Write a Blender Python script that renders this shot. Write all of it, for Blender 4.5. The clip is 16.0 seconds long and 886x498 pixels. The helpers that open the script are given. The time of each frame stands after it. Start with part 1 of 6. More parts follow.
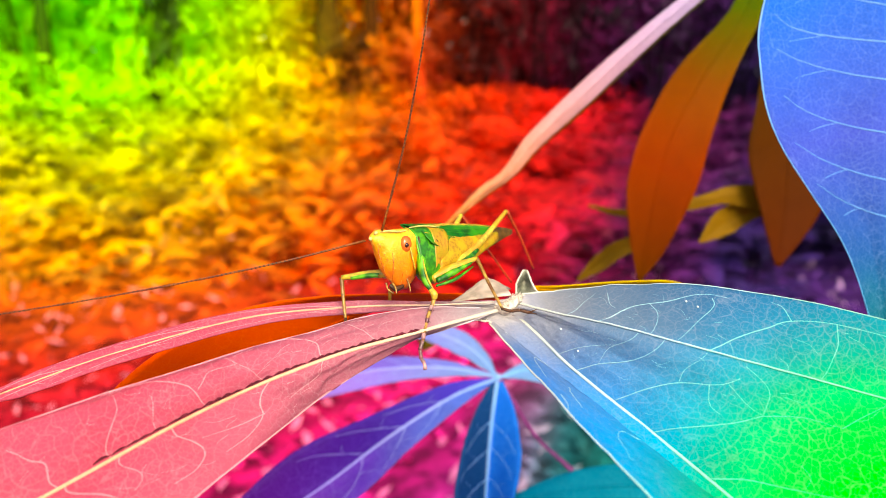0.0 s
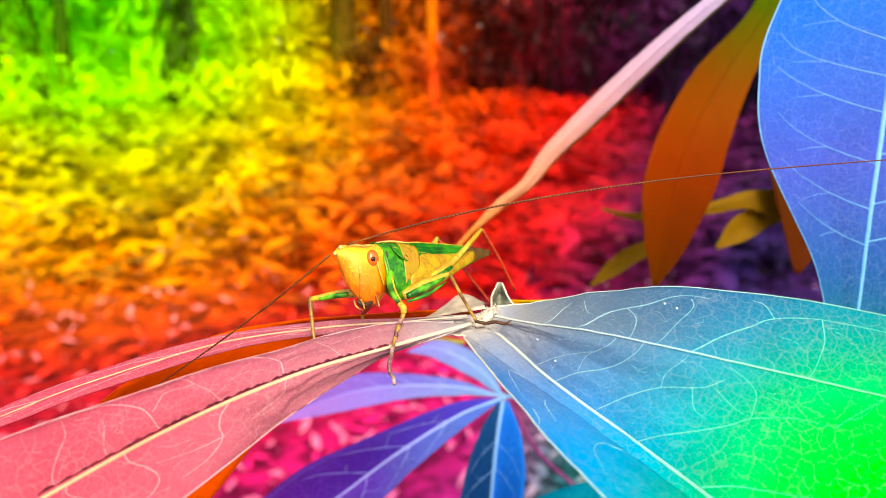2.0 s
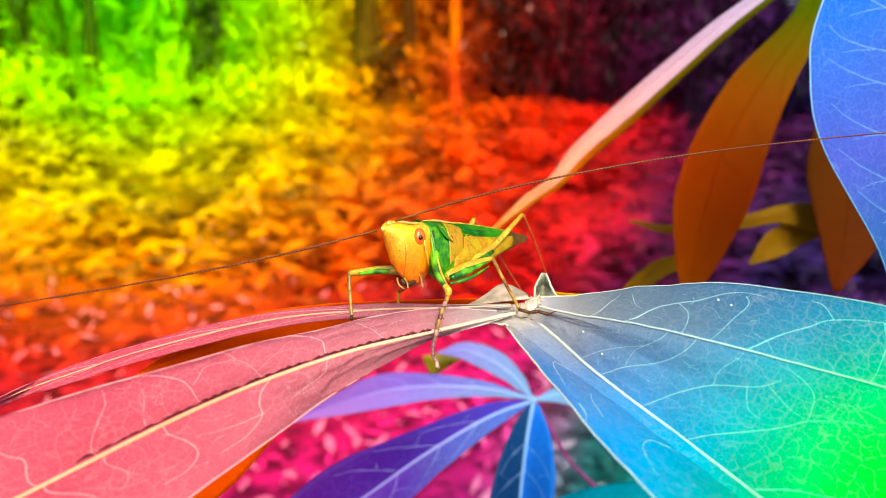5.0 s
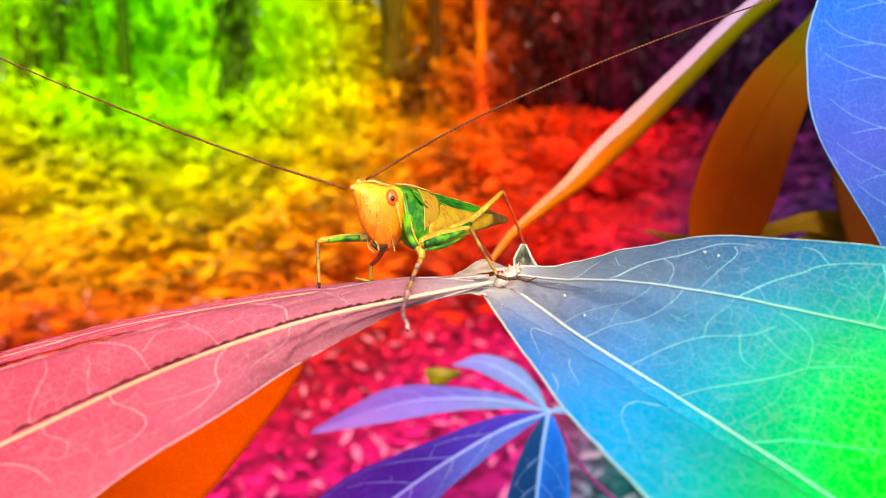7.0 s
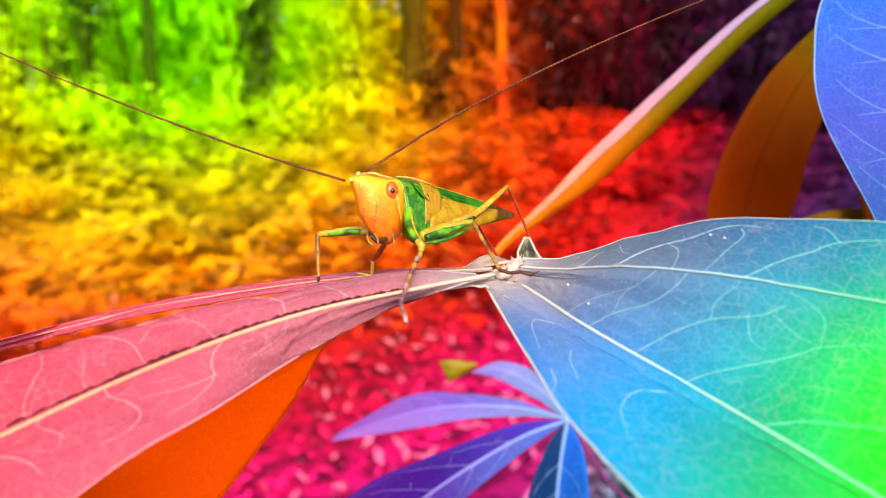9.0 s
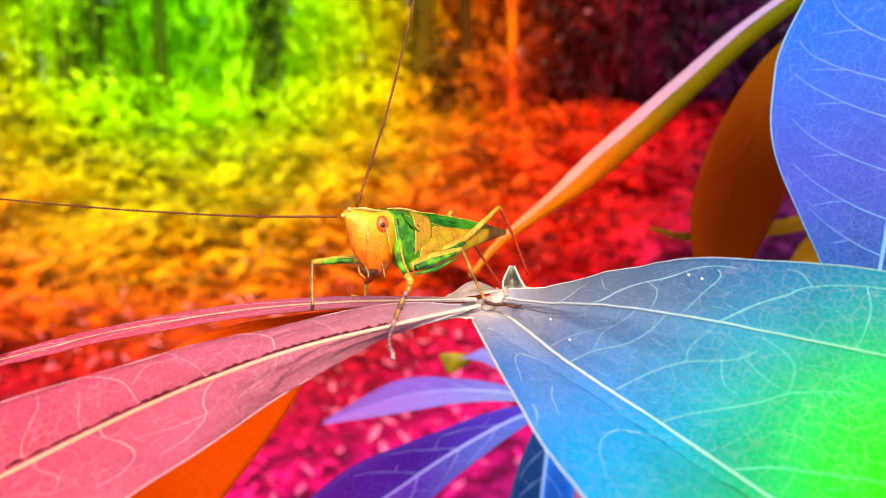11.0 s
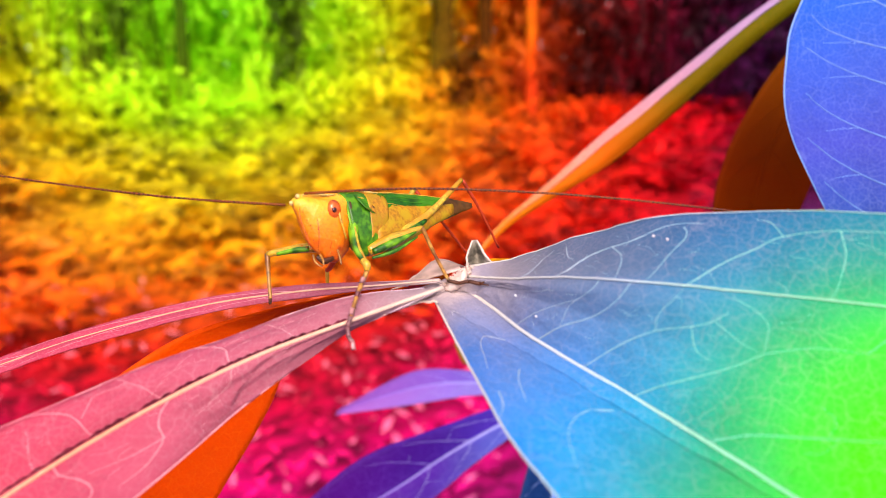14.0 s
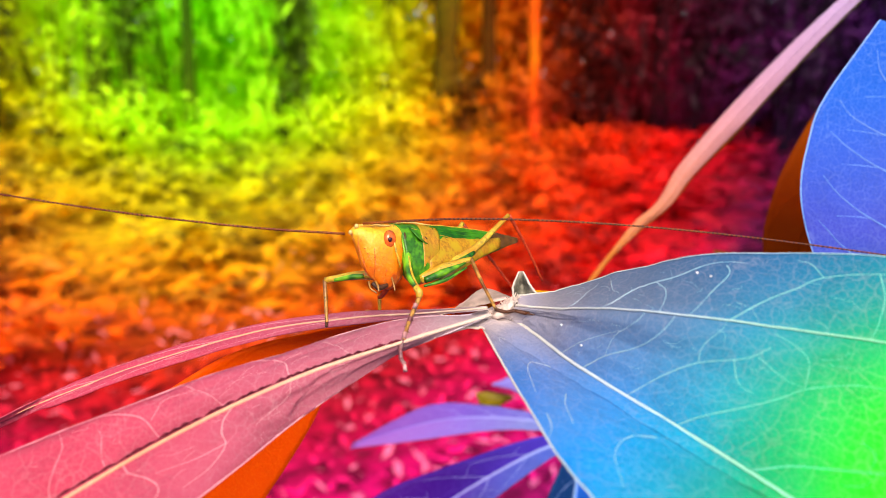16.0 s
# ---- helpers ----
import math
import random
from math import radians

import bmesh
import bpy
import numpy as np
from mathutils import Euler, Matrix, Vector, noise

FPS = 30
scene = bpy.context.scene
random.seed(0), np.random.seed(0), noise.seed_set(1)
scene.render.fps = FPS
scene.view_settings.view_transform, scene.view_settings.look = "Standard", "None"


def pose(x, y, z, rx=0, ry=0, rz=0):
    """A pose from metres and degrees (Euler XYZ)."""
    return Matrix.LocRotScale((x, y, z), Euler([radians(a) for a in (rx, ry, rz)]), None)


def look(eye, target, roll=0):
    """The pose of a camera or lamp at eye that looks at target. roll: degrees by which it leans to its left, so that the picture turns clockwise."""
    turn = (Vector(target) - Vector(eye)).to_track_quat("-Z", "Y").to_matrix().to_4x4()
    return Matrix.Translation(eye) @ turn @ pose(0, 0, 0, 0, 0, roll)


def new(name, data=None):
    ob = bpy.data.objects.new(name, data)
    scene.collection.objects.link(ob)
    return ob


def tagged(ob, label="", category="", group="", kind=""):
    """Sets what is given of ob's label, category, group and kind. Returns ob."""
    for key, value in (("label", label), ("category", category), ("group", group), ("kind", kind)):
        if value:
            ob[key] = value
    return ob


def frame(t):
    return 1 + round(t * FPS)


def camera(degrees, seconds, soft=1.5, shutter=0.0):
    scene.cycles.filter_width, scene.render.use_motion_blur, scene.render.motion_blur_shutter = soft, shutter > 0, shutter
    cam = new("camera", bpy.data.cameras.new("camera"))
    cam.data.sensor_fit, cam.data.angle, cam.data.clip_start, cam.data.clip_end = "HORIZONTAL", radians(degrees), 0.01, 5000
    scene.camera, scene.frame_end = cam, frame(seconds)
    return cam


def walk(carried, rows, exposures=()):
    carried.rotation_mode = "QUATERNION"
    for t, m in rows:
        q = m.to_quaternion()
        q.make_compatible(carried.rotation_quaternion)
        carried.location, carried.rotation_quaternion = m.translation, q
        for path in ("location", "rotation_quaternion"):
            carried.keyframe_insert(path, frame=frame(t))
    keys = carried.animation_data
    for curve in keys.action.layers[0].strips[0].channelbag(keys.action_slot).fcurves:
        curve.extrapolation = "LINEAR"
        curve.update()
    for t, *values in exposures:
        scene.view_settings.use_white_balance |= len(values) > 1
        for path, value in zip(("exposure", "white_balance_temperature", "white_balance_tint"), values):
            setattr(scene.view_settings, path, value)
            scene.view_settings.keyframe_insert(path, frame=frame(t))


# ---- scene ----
LENS = 65.0
EYE = (0.0, 0.0, 0.8)
HUB = Vector((0.0147, 0.1424, 0.7519))

cam = camera(LENS, 16.0, soft=0.75)
cam.data.dof.use_dof = True
cam.data.dof.focus_distance = 0.138
cam.data.dof.aperture_fstop = 15.0
PATH = [
    (0, pose(0.0029, 0.0013, 0.8023, 75.00, 0.00, -0.00)),
    (0.5, pose(0.0037, 0.0019, 0.8024, 74.85, 0.03, 0.62)),
    (1, pose(0.0046, 0.0027, 0.8023, 75.06, 0.08, 0.91)),
    (1.5, pose(0.0055, 0.0036, 0.8018, 75.22, -0.07, 1.15)),
    (2, pose(0.0060, 0.0045, 0.8013, 75.31, -0.38, 1.15)),
    (2.5, pose(0.0060, 0.0053, 0.8007, 75.34, -0.30, 1.51)),
    (3, pose(0.0054, 0.0059, 0.8002, 75.34, -0.92, 1.67)),
    (3.5, pose(0.0045, 0.0062, 0.8000, 75.41, -0.92, 2.00)),
    (4, pose(0.0037, 0.0063, 0.7997, 75.33, -1.07, 2.27)),
    (6.5, pose(0.0128, 0.0113, 0.7872, 76.84, -0.46, 4.45)),
    (7, pose(0.0136, 0.0118, 0.7865, 76.81, -0.04, 5.08)),
    (7.5, pose(0.0143, 0.0122, 0.7860, 76.87, 0.03, 5.48)),
    (8, pose(0.0150, 0.0126, 0.7854, 76.71, 0.43, 6.11)),
    (8.5, pose(0.0156, 0.0129, 0.7850, 76.78, 0.51, 6.48)),
    (9, pose(0.0162, 0.0132, 0.7848, 77.07, 0.70, 6.78)),
    (11.5, pose(0.0260, 0.0135, 0.7934, 76.29, 0.56, 8.24)),
    (12, pose(0.0271, 0.0141, 0.7929, 76.27, 0.62, 9.10)),
    (12.5, pose(0.0281, 0.0149, 0.7918, 76.43, 0.77, 9.47)),
    (13, pose(0.0289, 0.0157, 0.7904, 76.29, 0.79, 9.59)),
    (13.5, pose(0.0292, 0.0163, 0.7890, 76.08, 0.77, 9.26)),
    (14, pose(0.0287, 0.0163, 0.7879, 75.98, 0.36, 9.14)),
    (14.5, pose(0.0277, 0.0157, 0.7874, 76.42, 0.19, 9.54)),
    (15, pose(0.0265, 0.0149, 0.7874, 77.21, -0.11, 9.57)),
    (15.5, pose(0.0255, 0.0140, 0.7876, 77.79, -0.11, 9.61)),
    (16, pose(0.0247, 0.0133, 0.7880, 78.07, -0.21, 9.38)),
]
walk(cam, PATH, [(0.0, 1.14, 7000, -6), (4.0, 1.08, 7000, -13), (9.0, 1.00, 7000, 9), (13.0, 0.90, 6900, 18), (14.0, 0.86, 6900, 30), (16.0, 0.84, 6800, 16)])

# ---- world, sun, exposure ----
SUN_ELEVATION, SUN_TURN = radians(43), radians(162)
world = bpy.data.worlds.new("sky")
scene.world = world
world.use_nodes = True
sky = world.node_tree.nodes.new("ShaderNodeTexSky")
sky.sky_type = "NISHITA"
sky.sun_disc = False
sky.sun_elevation, sky.sun_rotation = SUN_ELEVATION, SUN_TURN
sky.air_density, sky.dust_density, sky.ozone_density = 1.0, 3.0, 0.6
world.node_tree.links.new(sky.outputs[0], world.node_tree.nodes["Background"].inputs[0])
world.node_tree.nodes["Background"].inputs[1].default_value = 0.15
sun_data = bpy.data.lights.new("sun", "SUN")
sun_data.energy, sun_data.angle, sun_data.color = 1.75, radians(30), (1.0, 0.95, 0.86)
sun = new("sun", sun_data)
sun_way = Vector((math.sin(SUN_TURN) * math.cos(SUN_ELEVATION), math.cos(SUN_TURN) * math.cos(SUN_ELEVATION), math.sin(SUN_ELEVATION)))
sun.matrix_world = look(sun_way * 30, (0, 0, 0))


# ---- materials ----
def lin(c):
    """Linear colour from a display colour."""
    return tuple(((v + 0.055) / 1.055) ** 2.4 if v > 0.04045 else v / 12.92 for v in c) + (1.0,)


class Mat:
    """A node material with a few short-hands."""

    def __init__(self, name, rough=0.5, spec=0.3):
        self.mat = bpy.data.materials.new(name)
        self.mat.use_nodes = True
        self.tree = self.mat.node_tree
        self.shader = self.tree.nodes["Principled BSDF"]
        self.shader.inputs["Roughness"].default_value = rough
        self.shader.inputs["Specular IOR Level"].default_value = spec

    def node(self, kind, **values):
        n = self.tree.nodes.new("ShaderNode" + kind)
        for key, value in values.items():
            if key in ("operation", "data_type", "blend_type", "feature", "noise_dimensions"):
                if key == "operation":
                    n.operation = value
                elif key == "data_type":
                    n.data_type = value
                elif key == "blend_type":
                    n.blend_type = value
                elif key == "feature":
                    n.feature = value
        return n

    def link(self, a, b):
        self.tree.links.new(a, b)

    def put(self, socket, value):
        if isinstance(value, bpy.types.NodeSocket):
            self.link(value, socket)
        else:
            socket.default_value = value

    def math(self, op, a, b=0.0, clamp=False):
        n = self.node("Math", operation=op)
        n.use_clamp = clamp
        self.put(n.inputs[0], a)
        self.put(n.inputs[1], b)
        return n.outputs[0]

    def vmath(self, op, a, b=(0, 0, 0)):
        n = self.node("VectorMath", operation=op)
        self.put(n.inputs[0], a)
        self.put(n.inputs[1], b)
        return n

    def ramp(self, value, stops):
        n = self.node("ValToRGB")
        el = n.color_ramp.elements
        while len(el) < len(stops):
            el.new(0.5)
        for e, (at, c) in zip(el, stops):
            e.position, e.color = at, lin(c)
        self.put(n.inputs[0], value)
        return n.outputs[0]

    def mix(self, fac, a, b, blend="MIX"):
        n = self.node("Mix", data_type="RGBA", blend_type=blend)
        self.put(n.inputs[0], fac)
        self.put(n.inputs[6], a)
        self.put(n.inputs[7], b)
        return n.outputs[2]

    def noise(self, scale, detail=3.0, rough=0.55, coords="Object"):
        n = self.node("TexNoise")
        n.inputs["Scale"].default_value, n.inputs["Detail"].default_value, n.inputs["Roughness"].default_value = scale, detail, rough
        if coords == "Position":
            self.link(self.node("NewGeometry").outputs["Position"], n.inputs["Vector"])
        else:
            self.link(self.node("TexCoord").outputs[coords], n.inputs["Vector"])
        return n.outputs["Fac"]

    def cells(self, scale, coords="Object", feature="DISTANCE_TO_EDGE"):
        n = self.node("TexVoronoi", feature=feature)
        n.inputs["Scale"].default_value = scale
        bend = self.node("TexNoise")
        bend.inputs["Scale"].default_value, bend.inputs["Detail"].default_value = scale * 0.7, 2.0
        place = self.node("TexCoord").outputs[coords]
        self.link(place, bend.inputs["Vector"])
        off = self.vmath("SCALE", self.vmath("SUBTRACT", bend.outputs["Color"], (0.5, 0.5, 0.5)).outputs[0])
        off.inputs["Scale"].default_value = 1.1 / scale
        self.link(self.vmath("ADD", place, off.outputs[0]).outputs[0], n.inputs["Vector"])
        return n.outputs["Distance"]

    def spread(self, centre, anchor=None):
        """The angle at EYE, in radians, between a place and a centre of the rainbow, set to fit the camera's view; a
        thing that sways keeps its colours.
        """
        if anchor is None:
            way = self.vmath("SUBTRACT", self.node("NewGeometry").outputs["Position"], EYE).outputs[0]
        else:
            way = self.vmath("ADD", self.node("TexCoord").outputs["Object"], Vector(anchor) - Vector(EYE)).outputs[0]
        way = self.vmath("NORMALIZE", way).outputs[0]
        dot = self.vmath("DOT_PRODUCT", way, Vector(centre).normalized()).outputs["Value"]
        return self.math("ARCCOSINE", dot)

    def finish(self, colour, bump=None, strength=0.3, distance=0.001):
        self.put(self.shader.inputs["Base Color"], colour)
        if bump is not None:
            n = self.node("Bump")
            n.inputs["Strength"].default_value, n.inputs["Distance"].default_value = strength, distance
            self.link(bump, n.inputs["Height"])
            self.link(n.outputs[0], self.shader.inputs["Normal"])
        return self.mat

    def let_through(self, colour, share):
        """Lets light through a thin leaf."""
        t = self.node("BsdfTranslucent")
        self.put(t.inputs["Color"], colour)
        m = self.node("MixShader")
        m.inputs[0].default_value = share
        self.link(self.shader.outputs[0], m.inputs[1])
        self.link(t.outputs[0], m.inputs[2])
        self.link(m.outputs[0], self.tree.nodes["Material Output"].inputs[0])


LOW_AT = Vector((0.0211, 0.2479, 0.6820))
TALL_AT = Vector((0.0974, 0.1811, 0.7804))
BROWN_AT = Vector((0.0901, 0.2788, 0.7585))
STRAP_AT = Vector((0.0304, 0.2415, 0.7739))
STRAP_TOP = Vector((0.1006, 0.2571, 0.8323)) - Vector(EYE)
GREEN_UP = Vector((-0.4519, 0.8817, 0.1353))      # the rainbow's green in the upper left
GREEN_LOW = Vector((0.5312, 0.6635, -0.5269))    # and its green in the lower right
LOW_GREEN = Vector((0.4885, 0.7286, -0.4801))
GREY_SIDE = Vector((0.1575, 0.3323, 0.9299))       # across the broad lobe, from its flap to its upper edge, set to fit the camera's view
GROUND_HUES = [(0.0, (0.25, 0.92, 0.05)), (0.17, (0.50, 0.96, 0.03)), (0.27, (0.88, 0.90, 0.02)), (0.37, (1.0, 0.70, 0.03)),
               (0.44, (1.0, 0.38, 0.03)), (0.52, (0.88, 0.12, 0.09)), (0.61, (0.88, 0.05, 0.26)), (0.71, (0.96, 0.05, 0.46)), (0.80, (0.90, 0.08, 0.52)), (0.98, (0.40, 0.16, 0.52))]
# The dark last stops here and in WOOD_HUES paint the woods' shade.
COVER_HUES = [(0.0, (0.34, 0.97, 0.05)), (0.16, (0.60, 0.99, 0.03)), (0.26, (0.94, 0.92, 0.02)), (0.36, (1.0, 0.72, 0.03)),
              (0.45, (1.0, 0.45, 0.02)), (0.56, (1.0, 0.24, 0.02)), (0.65, (1.0, 0.10, 0.05)), (0.72, (0.90, 0.05, 0.14)), (0.80, (0.50, 0.05, 0.31)), (0.96, (0.22, 0.10, 0.38))]
WOOD_HUES = [(0.0, (0.52, 1.0, 0.05)), (0.18, (0.74, 1.0, 0.04)), (0.28, (0.96, 0.92, 0.02)), (0.37, (1.0, 0.58, 0.03)),
             (0.45, (0.80, 0.28, 0.02)), (0.53, (0.62, 0.10, 0.04)), (0.61, (0.54, 0.05, 0.18)), (0.73, (0.40, 0.09, 0.38)), (0.92, (0.18, 0.11, 0.40))]
UPPER = [(0.0, (0.0, 1.0, 0.02)), (0.095, (0.0, 0.97, 0.03)), (0.145, (0.0, 0.86, 0.22)), (0.21, (0.0, 0.73, 0.48)), (0.285, (0.0, 0.68, 0.80)), (0.37, (0.0, 0.62, 0.94)),
         (0.46, (0.08, 0.53, 0.90)), (0.52, (0.30, 0.48, 0.74)), (0.565, (0.50, 0.48, 0.57)), (0.605, (0.66, 0.52, 0.56)), (0.68, (0.74, 0.43, 0.49)), (0.82, (0.77, 0.35, 0.44)), (0.98, (0.83, 0.29, 0.39))]
LOWER = [(0.0, (0.0, 0.72, 0.40)), (0.30, (0.04, 0.56, 0.62)), (0.42, (0.08, 0.40, 0.80)), (0.51, (0.38, 0.46, 0.88)), (0.62, (0.40, 0.18, 0.72)),
         (0.80, (0.46, 0.08, 0.54)), (1.0, (0.70, 0.10, 0.46))]
TALL = [(0.0, (0.0, 0.66, 0.26)), (0.27, (0.03, 0.47, 0.52)), (0.36, (0.14, 0.37, 0.68)), (0.50, (0.29, 0.35, 0.84)), (0.68, (0.13, 0.45, 0.95))]


def leaf_material(name, stops, anchor, vein=(0.90, 0.82, 0.82), net=330.0, rough=0.5, share=0.25, shade=0.5, spec=0.10, centre=None, far_grey=0.0, pale=0.88):
    m = Mat(name, rough, spec)
    r = m.math("ADD", m.spread(centre or GREEN_LOW, anchor), m.math("MULTIPLY", m.math("SUBTRACT", m.noise(60, 2), 0.5), 0.03))
    base = m.ramp(r, [(at, tuple(v * pale for v in c)) for at, c in stops])
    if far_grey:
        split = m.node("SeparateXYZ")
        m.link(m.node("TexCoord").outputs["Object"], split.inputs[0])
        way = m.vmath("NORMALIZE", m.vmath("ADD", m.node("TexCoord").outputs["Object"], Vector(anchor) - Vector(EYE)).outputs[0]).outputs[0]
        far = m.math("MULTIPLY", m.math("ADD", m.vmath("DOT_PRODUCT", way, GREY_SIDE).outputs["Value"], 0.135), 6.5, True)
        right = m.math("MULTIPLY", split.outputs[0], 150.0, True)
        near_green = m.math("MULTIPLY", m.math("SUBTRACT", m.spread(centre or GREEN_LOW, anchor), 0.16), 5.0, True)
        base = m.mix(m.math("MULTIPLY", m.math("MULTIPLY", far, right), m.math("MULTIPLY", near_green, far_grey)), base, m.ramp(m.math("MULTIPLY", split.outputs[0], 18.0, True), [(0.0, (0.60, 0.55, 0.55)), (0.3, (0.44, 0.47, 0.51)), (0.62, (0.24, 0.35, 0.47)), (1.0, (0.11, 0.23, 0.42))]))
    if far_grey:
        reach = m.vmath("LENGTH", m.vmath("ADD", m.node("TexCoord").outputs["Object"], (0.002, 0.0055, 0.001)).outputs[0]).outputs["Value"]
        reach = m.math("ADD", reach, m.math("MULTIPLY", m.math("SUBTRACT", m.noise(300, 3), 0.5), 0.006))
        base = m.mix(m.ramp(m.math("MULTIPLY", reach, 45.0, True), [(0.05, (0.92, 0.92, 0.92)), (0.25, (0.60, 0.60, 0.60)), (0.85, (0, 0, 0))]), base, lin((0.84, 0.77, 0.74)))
    blotch = m.noise(90, 4)
    grain = m.noise(1400, 3)
    tone = m.math("ADD", shade, m.math("MULTIPLY", m.math("ADD", m.math("MULTIPLY", blotch, 0.6), m.math("MULTIPLY", grain, 0.4)), 2 * (1 - shade)))
    base = m.mix(1.0, base, m.ramp(tone, [(0.0, (0, 0, 0)), (1.0, (1, 1, 1))]), "MULTIPLY")
    line = m.math("SUBTRACT", 1.0, m.math("MULTIPLY", m.cells(net), 22.0, True), True)
    fine = m.math("SUBTRACT", 1.0, m.math("MULTIPLY", m.cells(net * 3.1), 12.0, True), True)
    lines = m.math("ADD", m.math("MULTIPLY", line, 0.16), m.math("MULTIPLY", fine, 0.14))
    colour = m.mix(m.math("MULTIPLY", lines, m.math("ADD", 0.1, m.math("MULTIPLY", m.noise(70, 3), 1.3))), base, m.mix(0.6, base, lin(vein)))
    if share:
        m.let_through(colour, share)
    return m.finish(colour, m.math("ADD", grain, m.math("MULTIPLY", blotch, 0.8)), 0.5, 0.0004)


def plain(name, colour, rough=0.5, spec=0.3, vary=0.25, scale=900.0, second=None, share=0.0):
    m = Mat(name, rough, spec)
    n = m.noise(scale, 4)
    colour = tuple(v * 0.9 for v in colour)
    dark = tuple(v * (1 - vary) for v in colour)
    c = m.ramp(n, [(0.3, dark), (0.62, colour)])
    if second:
        c = m.mix(m.ramp(m.noise(scale * 0.25, 2), [(0.45, (0, 0, 0)), (0.6, (1, 1, 1))]), c, lin(second))
    if share:
        m.let_through(c, share)
    return m.finish(c, n, 0.25, 0.0002)


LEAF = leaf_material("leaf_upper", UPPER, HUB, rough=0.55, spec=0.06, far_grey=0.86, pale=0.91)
PALE_LEAF = leaf_material("pale_leaf", [(0.0, (0.92, 0.86, 0.82)), (0.55, (0.94, 0.86, 0.80)), (0.75, (0.96, 0.80, 0.70))], HUB, (1.0, 0.95, 0.92), 500.0, 0.5, 0.3, 0.85, pale=1.0)
LEAF_RIB = leaf_material("leaf_rib", [(0.0, (0.25, 1.0, 0.3)), (0.2, (0.55, 0.92, 0.74)), (0.36, (0.74, 0.84, 0.88)), (0.55, (0.86, 0.82, 0.76)), (0.66, (0.94, 0.76, 0.64)), (0.9, (0.96, 0.68, 0.52))],
                         HUB, rough=0.38, share=0.0, shade=0.7)
LEAF_VEIN = leaf_material("leaf_vein", [(0.0, (0.1, 0.98, 0.15)), (0.2, (0.40, 0.90, 0.74)), (0.36, (0.58, 0.80, 0.86)), (0.55, (0.76, 0.76, 0.80)), (0.66, (0.88, 0.66, 0.68)), (0.9, (0.94, 0.58, 0.62))],
                          HUB, rough=0.45, share=0.0, shade=0.7)
UNDER = leaf_material("leaf_under", [(0.0, (0.62, 0.60, 0.02)), (0.5, (0.86, 0.68, 0.05)), (0.62, (0.90, 0.31, 0.005)), (1.0, (0.90, 0.28, 0.005))],
                      HUB, (1.0, 0.60, 0.10), 300.0, 0.5, 0.12, 0.95, 0.05, pale=1.0)
LOW_LEAF = leaf_material("low_leaf", LOWER, LOW_AT, (0.7, 0.7, 0.95), 200.0, 0.45, 0.2, 0.55, centre=LOW_GREEN)
LOW_PURPLE = leaf_material("low_purple", [(0.0, (0.10, 0.20, 0.66)), (0.48, (0.30, 0.24, 0.80)), (0.62, (0.26, 0.06, 0.58)), (0.80, (0.36, 0.02, 0.52)), (1.0, (0.62, 0.06, 0.46))], LOW_AT, (0.6, 0.4, 0.9), 200.0, 0.45, 0.15, 0.75, centre=LOW_GREEN)
LOW_LAVENDER = leaf_material("low_lavender", [(0.0, (0.30, 0.62, 0.86)), (0.48, (0.46, 0.54, 0.90)), (0.62, (0.52, 0.38, 0.84)), (0.85, (0.72, 0.34, 0.70))], LOW_AT, (0.8, 0.7, 0.95), 200.0, 0.5, 0.2, 0.8, centre=LOW_GREEN)
LOW_PALE = leaf_material("low_pale", [(0.0, (0.30, 0.66, 0.84)), (0.48, (0.52, 0.66, 0.90)), (0.62, (0.66, 0.52, 0.95)), (0.85, (0.86, 0.42, 0.82))], LOW_AT, (0.8, 0.8, 0.95), 200.0, 0.5, 0.25, 0.85, centre=LOW_GREEN)
# Dark half of the folded blue lobe: its shade is put into the colour.
LOW_SHADED = leaf_material("low_shaded", [(0.0, (0.02, 0.34, 0.40)), (0.5, (0.05, 0.22, 0.46)), (0.7, (0.10, 0.12, 0.42))], LOW_AT, (0.3, 0.5, 0.7), 200.0, 0.5, 0.1, 0.8, centre=LOW_GREEN)
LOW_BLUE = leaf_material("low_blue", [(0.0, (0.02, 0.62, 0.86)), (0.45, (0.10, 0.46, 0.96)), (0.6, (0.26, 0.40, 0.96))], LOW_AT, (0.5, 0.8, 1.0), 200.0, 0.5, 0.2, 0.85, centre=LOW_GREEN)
LOW_RIB = leaf_material("low_rib", [(0.0, (0.1, 0.75, 0.75)), (0.42, (0.50, 0.74, 0.96)), (0.55, (0.70, 0.72, 0.98)), (0.75, (0.60, 0.40, 0.90))], LOW_AT, share=0.0, shade=0.8, centre=LOW_GREEN)
TALL_LEAF = leaf_material("tall_leaf", TALL, TALL_AT, (0.70, 0.80, 1.0), 260.0, 0.5, 0.2, 0.6, 0.06, pale=0.82)
TALL_RIB = leaf_material("tall_rib", [(0.0, (0.3, 0.8, 0.8)), (0.36, (0.42, 0.68, 0.92)), (0.7, (0.56, 0.74, 1.0))], TALL_AT, share=0.0, shade=0.8)
BROWN_TOP = BROWN_AT + Vector((0.046, 0.036, 0.100)) - Vector(EYE)
BROWN_LEAF = leaf_material("brown_leaf", [(0.0, (0.26, 0.42, 0.0)), (0.10, (0.32, 0.38, 0.0)), (0.20, (0.54, 0.27, 0.0)), (0.32, (0.68, 0.22, 0.0)), (0.42, (0.66, 0.25, 0.0)), (0.52, (0.50, 0.28, 0.0))],
                           BROWN_AT, (0.60, 0.30, 0.02), 120.0, 0.6, 0.2, 0.75, 0.03, pale=0.90, centre=BROWN_TOP)
